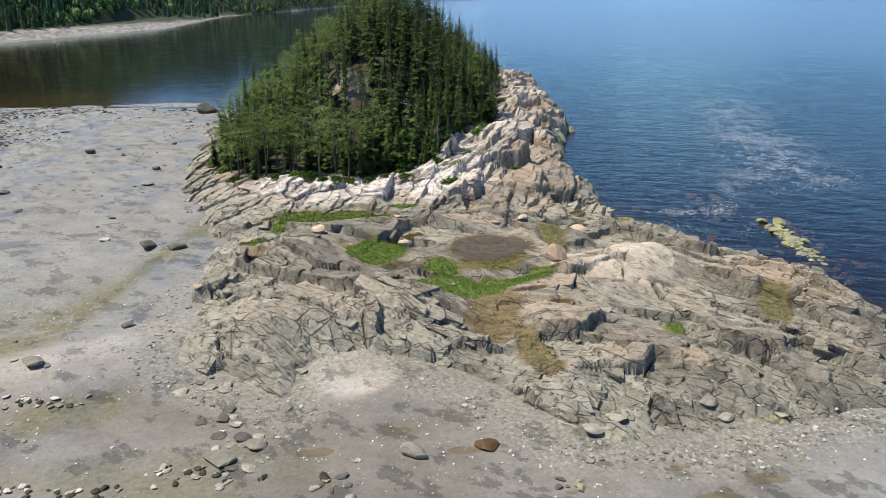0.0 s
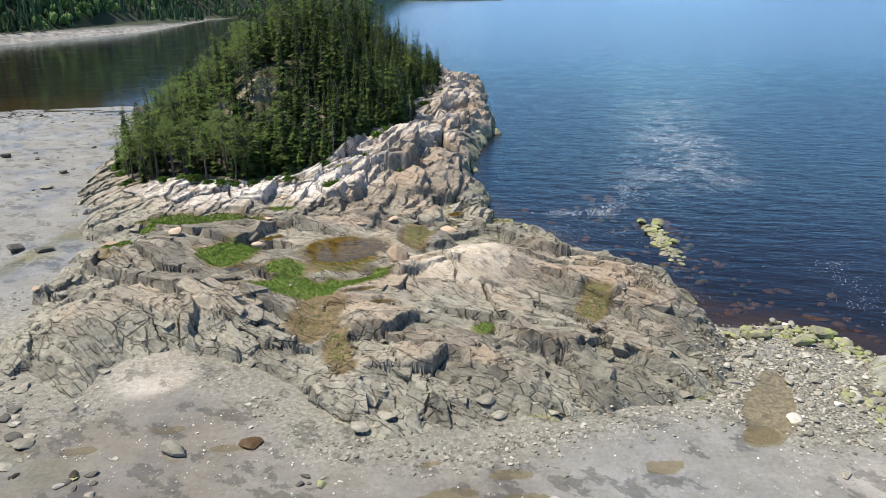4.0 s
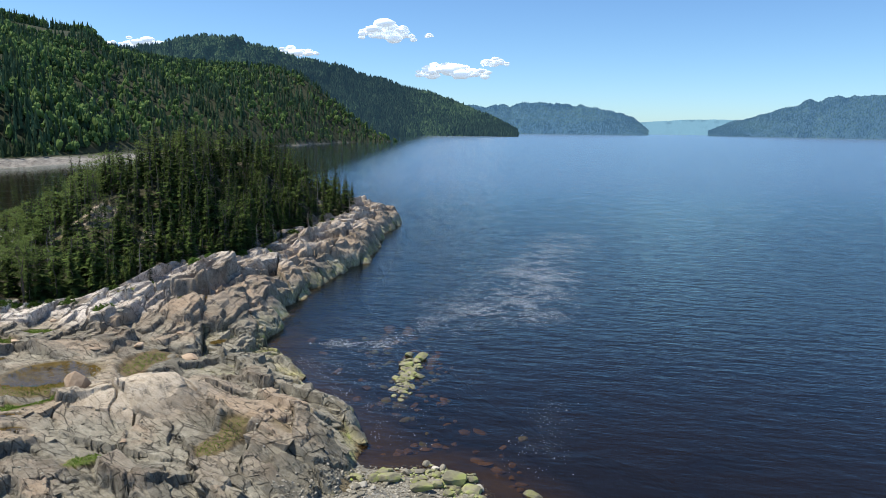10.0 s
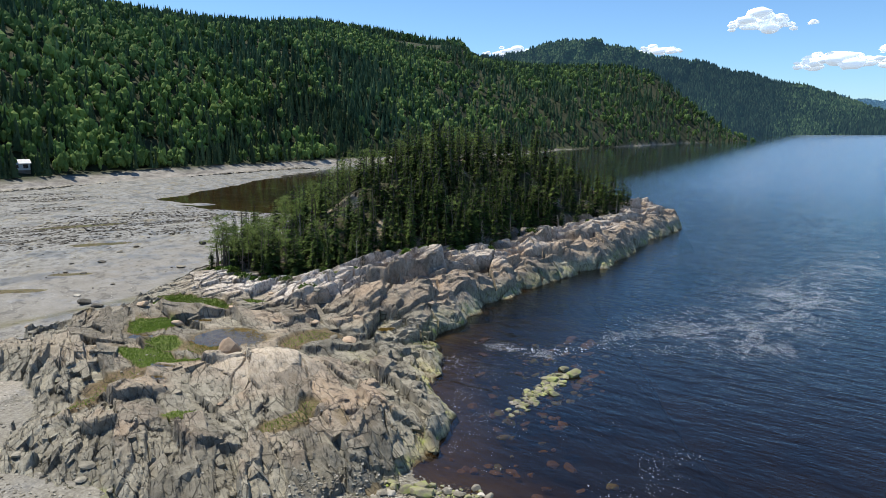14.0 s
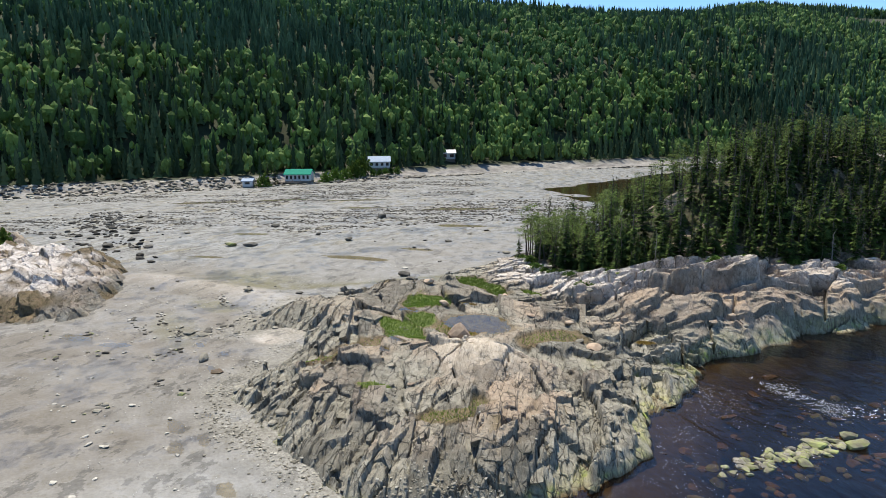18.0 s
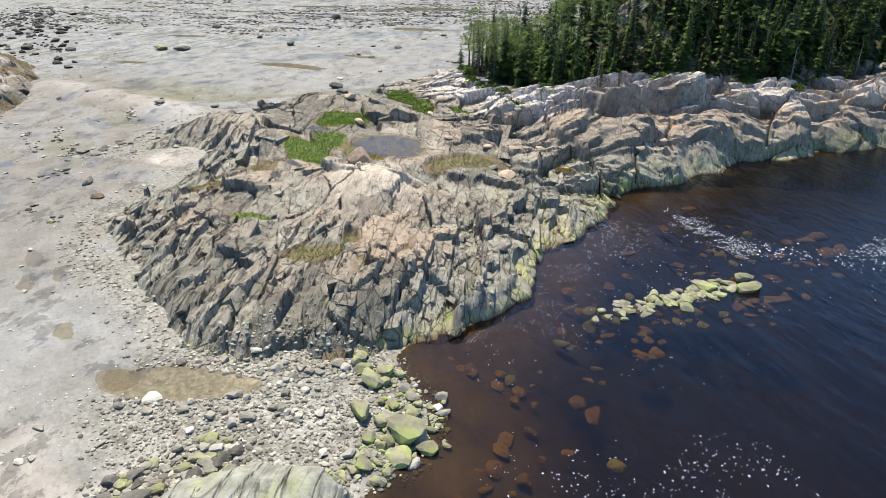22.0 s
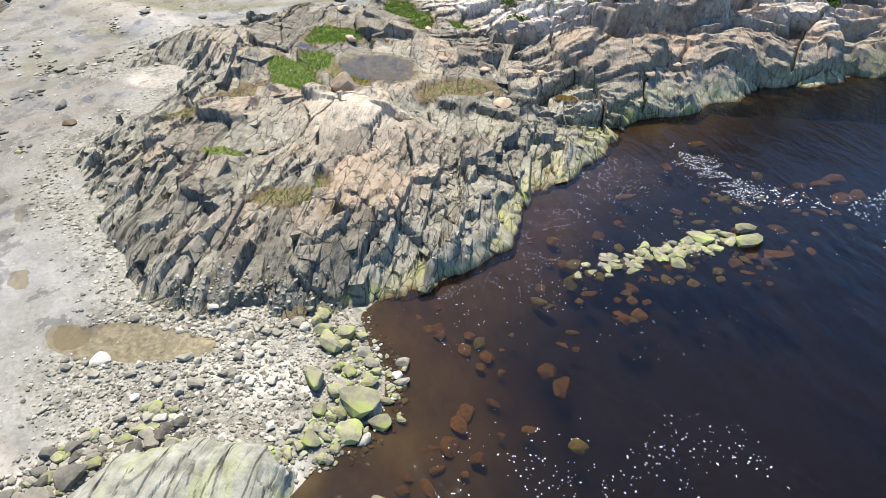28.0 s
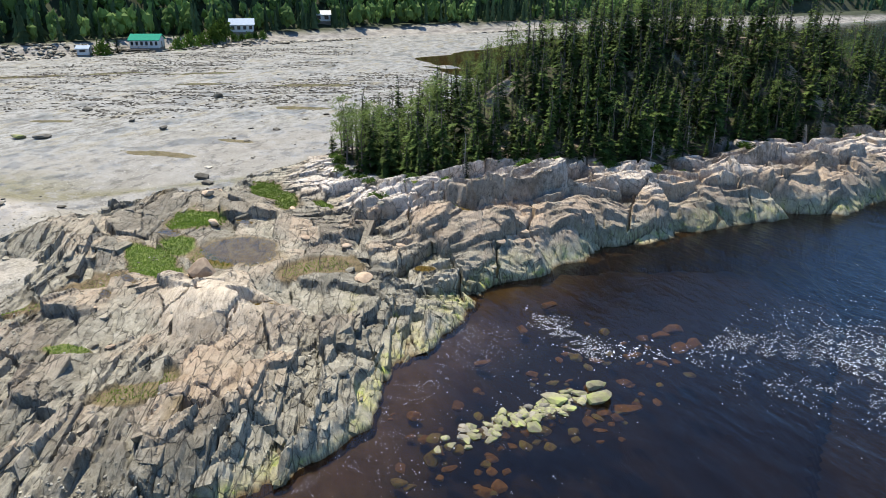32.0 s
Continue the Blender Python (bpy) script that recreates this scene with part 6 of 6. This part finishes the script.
M_PEBBLE = pebble_material("cobbles", ((0.0, (0.11, 0.10, 0.075)), (0.35, (0.20, 0.182, 0.14)), (0.7, (0.30, 0.275, 0.22)), (1.0, (0.43, 0.40, 0.33))))
M_PEBBLEPALE = pebble_material("pale shingle", ((0.0, (0.30, 0.28, 0.23)), (0.6, (0.46, 0.44, 0.38)), (1.0, (0.62, 0.60, 0.54))))
M_PEBBLEDARK = pebble_material("dark shingle", ((0.0, (0.02, 0.018, 0.014)), (0.6, (0.06, 0.055, 0.045)), (1.0, (0.14, 0.13, 0.11))))
M_PEBBLEGREEN = pebble_material("algae cobbles", ((0.0, (0.16, 0.17, 0.08)), (0.5, (0.30, 0.30, 0.19)), (1.0, (0.25, 0.31, 0.07))))

# cobble spit: the larger ones are things, the rest lies between
crng = np.random.RandomState(31)


def in_spit(n, lo=-0.1):
    x, y = crng.uniform(-17, -1, n * 4), crng.uniform(29, 48, n * 4)
    e = ell(x, y, -8.6, 39.2, 5.2, 7.6, -22, 0.25) + 0.35 * smooth(-9, -4, x)
    ok = (e > lo + 0.5 * crng.rand(len(x))) & (ell(x, y, *PUDDLES[0]) < -0.05) & (edge_distance(x, y, WHALE) < 0.3) & (edge_distance(x, y, FORESHORE) > -1.2)
    return x[ok][:n], y[ok][:n]


x, y = in_spit(270)
for px, py, pz_ in zip(x, y, top_of(x, y)):
    wet = edge_distance(np.array([px]), np.array([py]), FORESHORE)[0] < 2.2
    stone("beach_cobble", px, py, pz_, 0.2 + 0.62 * srng.random() ** 2.2 + (0.5 * srng.random() if wet else 0.0), "green" if wet and srng.random() < 0.75 else srng.choice(("grey", "grey", "pale")),
          "algae-tinged cobble near the waterline" if wet else "dry grey cobble on the spit", "cobble", "cobbles on the spit", 0.8)
x, y = in_spit(5200, -0.3)
scatter("cobbles", "dense grey cobbles and shingle of the spit", x, y, 0.07 + 0.24 * crng.rand(len(x)) ** 2.5, M_PEBBLE, 1)
x, y = in_spit(900, 0.0)
ok = edge_distance(x, y, FORESHORE) < 2.0
scatter("cobbles", "algae-green cobbles along the waterline", x[ok], y[ok], 0.15 + 0.3 * crng.rand(ok.sum()), M_PEBBLEGREEN, 2)

# belt of stones along the landward side of the whaleback
BELT = [(-1.6, 25.6), (-4.6, 28.8), (-5.5, 32.5), (-5.9, 36.5)]
bx, by = [], []
for (ax, ay), (ex, ey) in zip(BELT, BELT[1:]):
    f = crng.rand(420)
    bx.append(ax + f * (ex - ax) + crng.normal(0, 0.75, 420))
    by.append(ay + f * (ey - ay) + crng.normal(0, 0.6, 420))
bx, by = np.concatenate(bx), np.concatenate(by)
ok = edge_distance(bx, by, WHALE) < 0.25
bx, by = bx[ok], by[ok]
for px, py, pz_ in list(zip(bx, by, top_of(bx, by)))[::11]:
    stone("beach_cobble", px, py, pz_, srng.uniform(0.35, 1.0), srng.choice(("grey", "grey", "dark", "green")), "grey cobble beside the whaleback rock", "cobble", "cobbles beside the whaleback", 0.75)
scatter("cobbles", "grey cobbles beside the whaleback rock", bx, by, 0.1 + 0.4 * crng.rand(len(bx)) ** 2.2, M_PEBBLE, 9)

# rubble along the foot of the outcrop
x, y = crng.uniform(-68, -10, 60000), crng.uniform(27, 60, 60000)
d = edge_distance(x, y, OUTCROP)
ok = (d > -3.2) & (d < 0.5) & (crng.rand(len(x)) < np.exp(-np.abs(d + 0.6) / 1.1)) & (edge_distance(x, y, FORESHORE) > 0) & (ell(x, y, -51.3, 39.6, 2.6, 3.0, 0) < 0)
keep = crng.rand(ok.sum()) < 0.25 + 0.75 * smooth(-42, -26, x[ok])
x, y = x[ok][keep][:2600], y[ok][keep][:2600]
dry_ = ell(x, y, *PUDDLES[0]) < 0
x, y = x[dry_], y[dry_]
scatter("rubble", "broken grey rubble along the foot of the rock", x, y, 0.06 + 0.30 * crng.rand(len(x)) ** 4, M_PEBBLE, 3, flat=0.5)
x, y = crng.uniform(-66, -10, 30000), crng.uniform(31, 92, 30000)
d = edge_distance(x, y, OUTCROP)
ok = (d > 0.5) & (fbm(x * 0.25, y * 0.25, 3, 160) > 0.56) & (edge_distance(x, y, TREELINE) < -1)
x, y = x[ok][:1500], y[ok][:1500]
scatter("rubble", "loose broken stones lying on the outcrop", x, y, 0.07 + 0.22 * crng.rand(len(x)) ** 3, M_PEBBLE, 4)

# blocks lying on the outcrop
brng = np.random.RandomState(41)
x, y = brng.uniform(-66, -12, 6000), brng.uniform(31, 84, 6000)
d = edge_distance(x, y, OUTCROP)
ok = (d > 0.2) & (edge_distance(x, y, TREELINE) < -1.5) & ((d < 4) | (brng.rand(6000) < 0.2))
for row in POOLS:
    ok &= ell(x, y, *row[:5]) < -0.1
x, y = x[ok][:60], y[ok][:60]
for px, py, pz_ in zip(x, y, top_of(x, y)):
    c = "grey" if pz_ < 2.2 else srng.choice(("tan", "grey", "tan"))
    stone("rock_block", px, py, pz_, srng.uniform(0.45, 1.25), c, "loose %s block lying on the outcrop" % ("tan" if c == "tan" else "grey angular"), "rock", "loose blocks", srng.uniform(0.45, 0.8), turn=-34 + srng.gauss(0, 25), sink=0.3)

# pale stones and shells on the near mud
x, y = brng.uniform(-75, -8, 1500), brng.uniform(18, 46, 1500)
ok = (edge_distance(x, y, OUTCROP) < -1) & (edge_distance(x, y, WHALE) < -1) & (fbm(x * 0.15, y * 0.15, 3, 170) > 0.42)
x, y = x[ok][:170], y[ok][:170]
for px, py, pz_ in zip(x, y, top_of(x, y)):
    stone("beach_stone", px, py, pz_, 0.15 + 0.5 * srng.random() ** 2.5, srng.choice(("pale", "pale", "pale", "grey")), "small pale stone on the wet mud", "stone", "stones on the mud", 0.5)
x, y = brng.uniform(-115, -5, 26000), brng.uniform(15, 75, 26000)
ok = (edge_distance(x, y, OUTCROP) < -0.8) & (edge_distance(x, y, WHALE) < -0.5) & (edge_distance(x, y, FORESHORE) > 0.5) & (fbm(x * 0.12, y * 0.12, 4, 180) + 0.25 * (brng.rand(26000) - 0.5) > 0.52)
x, y = x[ok][:5200], y[ok][:5200]
scatter("shingle", "pale shell fragments and pebbles on the mud", x, y, 0.05 + 0.13 * brng.rand(len(x)) ** 2, M_PEBBLEPALE, 5)

# clumps of weedy stones on the near flat
for k in range(16):
    x0, y0 = srng.uniform(-88, -30), srng.uniform(6, 30)
    for q in range(6):
        x, y = x0 + srng.gauss(0, 0.8), y0 + srng.gauss(0, 0.5)
        stone("weedy_rock", x, y, top_of(x, y)[0], srng.uniform(0.2, 0.8), srng.choice(("dark", "weed", "grey", "green")), "small rock with dark rockweed on mud", "rock", "weedy rocks", 0.5)
# flat slabs that have slid off the outcrop
for k in range(34):
    f = srng.random()
    x, y = -61.0 + 5.0 * f + srng.gauss(0, 0.9), 38.5 - 8.0 * f + srng.gauss(0, 0.7)
    stone("rock_slab", x, y, top_of(x, y)[0], srng.uniform(0.3, 0.8) + 0.7 * srng.random() ** 3, srng.choice(("grey", "grey", "dark")), "flat grey-green slab lying on the mud", "rock", "slabs on the mud", srng.uniform(0.25, 0.45), turn=-34 + srng.gauss(0, 30), sink=0.3)
# weed-draped rocks and clumps on the mud
WEEDY = [(-67.1, 29.2), (-64, 29.1), (-60.1, 30.2), (-57.4, 29.9), (-70.9, 37.2), (-68.7, 37.1), (-66, 26), (-62, 27)]
for wx_, wy_ in WEEDY:
    for k in range(13):
        x, y = wx_ + srng.gauss(0, 0.9), wy_ + srng.gauss(0, 0.35)
        stone("weedy_rock", x, y, top_of(x, y)[0], srng.uniform(0.2, 0.6), srng.choice(("weed", "weed", "grey", "pale")), "small rock with dark rockweed on mud", "rock", "weedy rocks", 0.5)
fx, fy = -72 - 168 * brng.rand(3400) ** 1.5, brng.uniform(-30, 150, 3400)
dens = fbm(fx * 0.035, fy * 0.035, 4, 190)
ok = (dens + 0.2 * (brng.rand(3400) - 0.5) > 0.5) & (edge_distance(fx, fy, FORESHORE) > 3) & (edge_distance(fx, fy, SOUTH_ROCK) < -2) & (edge_distance(fx, fy, OUTCROP) < -2) & (fx > -238)
fx, fy = fx[ok], fy[ok]
for px, py, pz_ in list(zip(fx, fy, top_of(fx, fy)))[:300]:
    stone("flat_rock", px, py, pz_, 0.35 + 1.3 * srng.random() ** 2.5, srng.choice(("dark", "dark", "weed", "grey")), "dark low rock on the tidal flat", "rock", "rocks on the flat", 0.5)
cx, cy = -78 - 160 * brng.rand(2500) ** 1.25, brng.uniform(-30, 160, 2500)
ok = (fbm(cx * 0.03, cy * 0.03, 4, 195) > 0.5) & (edge_distance(cx, cy, FORESHORE) > 4) & (edge_distance(cx, cy, SOUTH_ROCK) < -2) & (edge_distance(cx, cy, OUTCROP) < -3)
cx, cy = cx[ok], cy[ok]
xs, ys = [], []
for a, b in zip(cx, cy):
    n = brng.randint(6, 30)
    l = brng.uniform(1, 6)
    u, v = brng.normal(0, l, n), brng.normal(0, 0.45, n)
    t = radians(55 + brng.normal(0, 12))
    xs.append(a + u * math.cos(t) - v * math.sin(t))
    ys.append(b + u * math.sin(t) + v * math.cos(t))
xs, ys = np.concatenate(xs), np.concatenate(ys)
ok = (edge_distance(xs, ys, FORESHORE) > 2) & (edge_distance(xs, ys, OUTCROP) < -2) & (edge_distance(xs, ys, MAINLAND) < -3)
xs, ys = xs[ok], ys[ok]
scatter("weed_bands", "bands of dark weed-covered stones across the flat", xs, ys, 0.2 + 0.75 * brng.rand(len(xs)) ** 2.5, M_PEBBLEDARK, 6, sink=0.35, flat=0.4)
# rubble field behind the far outcrop
qx, qy = brng.uniform(-185, -108, 420), brng.uniform(12, 36, 420)
ok = (brng.rand(420) < np.exp(-((qy - 24) / 6) ** 2)) & (edge_distance(qx, qy, SOUTH_ROCK) < 0)
scatter("rubble", "dark rubble strewn behind the far outcrop", qx[ok], qy[ok], 0.5 + 1.6 * brng.rand(ok.sum()) ** 2, M_PEBBLEDARK, 10, sink=0.3)
# ledge rocks under the far trees
lx, ly = brng.uniform(-256, -226, 5200), brng.uniform(-60, 330, 5200)
ld = edge_distance(lx, ly, MAINLAND)
ok = (ld > -5) & (ld < 11)
scatter("ledge_rocks", "broken grey ledge rocks along the far shore", lx[ok], ly[ok], 0.7 + 2.2 * brng.rand(ok.sum()) ** 2, M_PEBBLE, 7, sink=0.3, flat=0.5)
scatter("ledge_rocks", "dark ledge rocks along the far shore", lx[ok][::3] + 1.5, ly[ok][::3], 0.6 + 2.2 * brng.rand(len(lx[ok][::3])) ** 2, M_PEBBLEDARK, 8, sink=0.3, flat=0.5)
# south rock
tagged(stone("boulder", -88, 24.5, 1.2, 3.2, "dark", "", "boulder", squash=0.6), "dark split block at the end of the far outcrop")
for x, y in ((-121, 6), (-118.5, 5), (-124, 7.5), (-116, 3)):
    t, c = SHRUBS[1]
    o = plant("shrub", (("stem", t, M_BARK), ("leaves", c, M_SHRUB)), Matrix.Translation((x, y, south_height(np.array([x]), np.array([y]))[0] - 0.1)) @ Matrix.Diagonal((2.2, 2.2, 3.4, 1)))
    tagged(o, "tall green shrub on the far outcrop", "shrub", "far shrubs")

# ---- foam ----


def foam(label, x, y, sizes, seed):
    r = np.random.RandomState(seed)
    n = len(x)
    a = r.uniform(0, 6.28, n)
    t = np.linspace(0, 6.2832, 7)[:-1]
    rr = sizes[:, None] * r.uniform(0.35, 1.0, (n, 6)) * np.stack([np.ones(n), r.uniform(0.25, 0.6, n)], 0)[1][:, None] ** (np.abs(np.sin(t))[None])
    px, py = rr * np.cos(t), rr * np.sin(t)
    co = np.stack([x[:, None] + px * np.cos(a)[:, None] - py * np.sin(a)[:, None], y[:, None] + px * np.sin(a)[:, None] + py * np.cos(a)[:, None], np.full((n, 6), 0.012)], -1)
    me = fast_mesh("foam", co.reshape(-1, 3), np.arange(6 * n).reshape(-1, 6))
    me.materials.append(M_FOAM)
    tagged(new("foam", me), label, "foam", kind="stuff")


grng = np.random.RandomState(51)


def drift(n, a, b, wide, lo=0.45, k=0):
    """Places strewn along a line, thinned into streaks."""
    f = grng.rand(n * 3)
    ang = math.atan2(b[1] - a[1], b[0] - a[0])
    s = grng.normal(0, wide, n * 3)
    x, y = a[0] + f * (b[0] - a[0]) - s * math.sin(ang), a[1] + f * (b[1] - a[1]) + s * math.cos(ang)
    ok = 0.55 * fbm(x * 0.4, y * 0.4, 3, 400 + k) + 0.45 * fbm(x * 1.7, y * 1.7, 2, 430 + k) > lo + 0.02
    return x[ok][:n], y[ok][:n]


def afloat(x, y):
    ok = (edge_distance(x, y, OUTCROP) < -0.3) & (edge_distance(x, y, FORESHORE) < -0.2)
    return x[ok], y[ok]


for label, n, a, b, wide, size in (("white foam flecks drifting off the cliff", 700, (-20.5, 76.6), (-10.5, 76.2), 0.9, 0.075), ("thin line of foam flecks", 160, (-12, 76), (-5, 84), 1.1, 0.11),
                                   ("white foam raft on dark water", 2200, (-8, 86), (12, 91), 3.0, 0.075), ("foam plume stretching up the fjord", 6500, (2, 89), (15, 122), 4.8, 0.10), ("thin foam trail up the fjord", 3600, (10, 115), (27, 165), 4.2, 0.13),
                                   ("scattered foam bubbles off the spit", 300, (1.5, 45.5), (5.6, 60), 1.6, 0.07), ("foam specks along the outcrop", 1500, (-9.5, 48), (-20.5, 72), 2.2, 0.05), ("foam specks off the reef", 260, (-14, 72), (-4, 56), 3.5, 0.06)):
    x, y = afloat(*drift(n, a, b, wide, 0.47, n))
    foam(label, x, y, size * (0.4 + grng.rand(len(x))), n)

# ---- houses on the far shore ----


def box(name, lo, hi, material, parent, label=""):
    bm = bmesh.new()
    bmesh.ops.create_cube(bm, size=1.0)
    for v in bm.verts:
        v.co = Vector([l + (h - l) * (c + 0.5) for l, h, c in zip(lo, hi, v.co)])
    bmesh.ops.bevel(bm, geom=bm.edges[:], offset=0.03, segments=1, affect="EDGES")
    me = bpy.data.meshes.new(name)
    bm.to_mesh(me)
    bm.free()
    return part(name, me, material, parent, label)


def gable(name, wide, deep, z, high, over, material, parent):
    w, d = wide / 2 + over, deep / 2 + over
    t = 0.18
    co = [(-w, -d, z), (w, -d, z), (w, 0, z + high), (-w, 0, z + high), (-w, d, z), (w, d, z)]
    co += [(a, b, c - t) for a, b, c in co]
    fa = [(0, 1, 2, 3), (3, 2, 5, 4), (7, 6, 9, 8), (8, 9, 10, 11), (0, 6, 7, 1), (4, 5, 11, 10), (0, 3, 9, 6), (3, 4, 10, 9), (1, 7, 8, 2), (2, 8, 11, 5)]
    me = bpy.data.meshes.new(name)
    me.from_pydata(co, [], fa)
    me.update()
    return part(name, me, material, parent)


def house(label, x, y, z, turn, wide, deep, high, roof_high, roof, panes, porch=False):
    e = new("house")
    e.matrix_world = pose(x, y, z, 0, 0, turn)
    box("foundation", (-wide / 2, -deep / 2, -1.5), (wide / 2, deep / 2, 0.3), M_DECK, e)
    box("wall", (-wide / 2, -deep / 2, 0.3), (wide / 2, deep / 2, high), M_CLAD, e)
    co = [(-wide / 2, -deep / 2, high), (-wide / 2, deep / 2, high), (-wide / 2, 0, high + roof_high - 0.15), (wide / 2, -deep / 2, high), (wide / 2, deep / 2, high), (wide / 2, 0, high + roof_high - 0.15)]
    me = bpy.data.meshes.new("gable_wall")
    me.from_pydata(co, [], [(0, 2, 1), (3, 4, 5), (0, 3, 5, 2), (1, 2, 5, 4), (0, 1, 4, 3)])
    me.update()
    part("gable_wall", me, M_CLAD, e)
    gable("roof", wide, deep, high - 0.05, roof_high, 0.5, roof, e)
    step = wide / panes
    for k in range(panes):
        u = -wide / 2 + step * (k + 0.5)
        w = box("window", (u - step * 0.33, -deep / 2 - 0.06, 1.0), (u + step * 0.33, -deep / 2 + 0.02, high - 0.35), M_CLAD, e, "white framed window")
        box("pane", (u - step * 0.26, -deep / 2 - 0.09, 1.15), (u + step * 0.26, -deep / 2 - 0.05, high - 0.5), M_GLASS, w)
    box("door", (wide / 2 - 0.02, -0.5, 0.3), (wide / 2 + 0.06, 0.5, 2.35), M_DECK, e)
    if porch:
        box("deck", (-wide / 2 - 2.5, -deep / 2 - 2.6, -0.1), (wide / 2 - 3, -deep / 2, 0.12), M_DECK, e)
        for k in range(4):
            u = -wide / 2 - 2.3 + k * (wide - 1) / 3
            box("post", (u, -deep / 2 - 2.5, -1.6), (u + 0.14, -deep / 2 - 2.36, 1.0), M_DECK, e)
        box("rail", (-wide / 2 - 2.5, -deep / 2 - 2.5, 0.95), (wide / 2 - 3, -deep / 2 - 2.4, 1.05), M_DECK, e)
    return tagged(e, label, "house", "far shore houses")


gz = ground_height(np.array([-252.0, -266, -243, -284]), np.array([97.0, 136, 75, 180]))
house("white cottage with green metal roof and wide windows", -252, 97, gz[0] + 0.8, 60, 10, 7, 3.0, 1.9, M_GREENROOF, 6, True)
house("white house with grey-blue shingled roof", -264, 136, gz[1] + 0.5, 70, 9, 8, 3.0, 2.2, M_BLUEROOF, 4)
house("small white shed among the trees", -243, 75, gz[2] + 0.2, 62, 3.6, 3, 2.4, 0.9, M_BLUEROOF, 1)
house("pale house high among the trees", -284, 180, gz[3] + 0.8, 70, 7, 6, 3.2, 1.6, M_CLAD, 2)
# garden trees beside the cottage
for x, y, h, kind in ((-246, 83, 9, "c"), (-247, 86, 8, "c"), (-243, 80.5, 5.5, "l"), (-250, 107, 5, "l"), (-252, 112, 6.5, "l"), (-254, 117, 5.5, "l"), (-256, 122, 7.5, "l"), (-259, 126, 9, "l"), (-256, 130, 3.2, "l"), (-256.5, 133, 3, "l"), (-257, 136, 3.4, "l"), (-257.5, 139, 3, "l"), (-258, 142, 3.6, "l")):
    z = ground_height(np.array([x * 1.0]), np.array([y * 1.0]))[0]
    if kind == "c":
        t, c = SPRUCES[3]
        o = plant("cedar_tree", (("trunk", t, M_BARK), ("crown", c, M_NEEDLE)), Matrix.Translation((x, y, z - 0.2)) @ Matrix.Diagonal((1.6, 1.6, h / 7, 1)))
        tagged(o, "dense dark cedar beside the cottage", "tree", "garden trees")
    else:
        t, c = SHRUBS[1]
        o = plant("garden_tree", (("trunk", t, M_BARK), ("leaves", c, M_SHRUB)), Matrix.Translation((x, y, z - 0.2)) @ Matrix.Diagonal((h * 0.5, h * 0.5, h, 1)))
        tagged(o, "leafy green garden tree on the far shore", "tree", "garden trees")
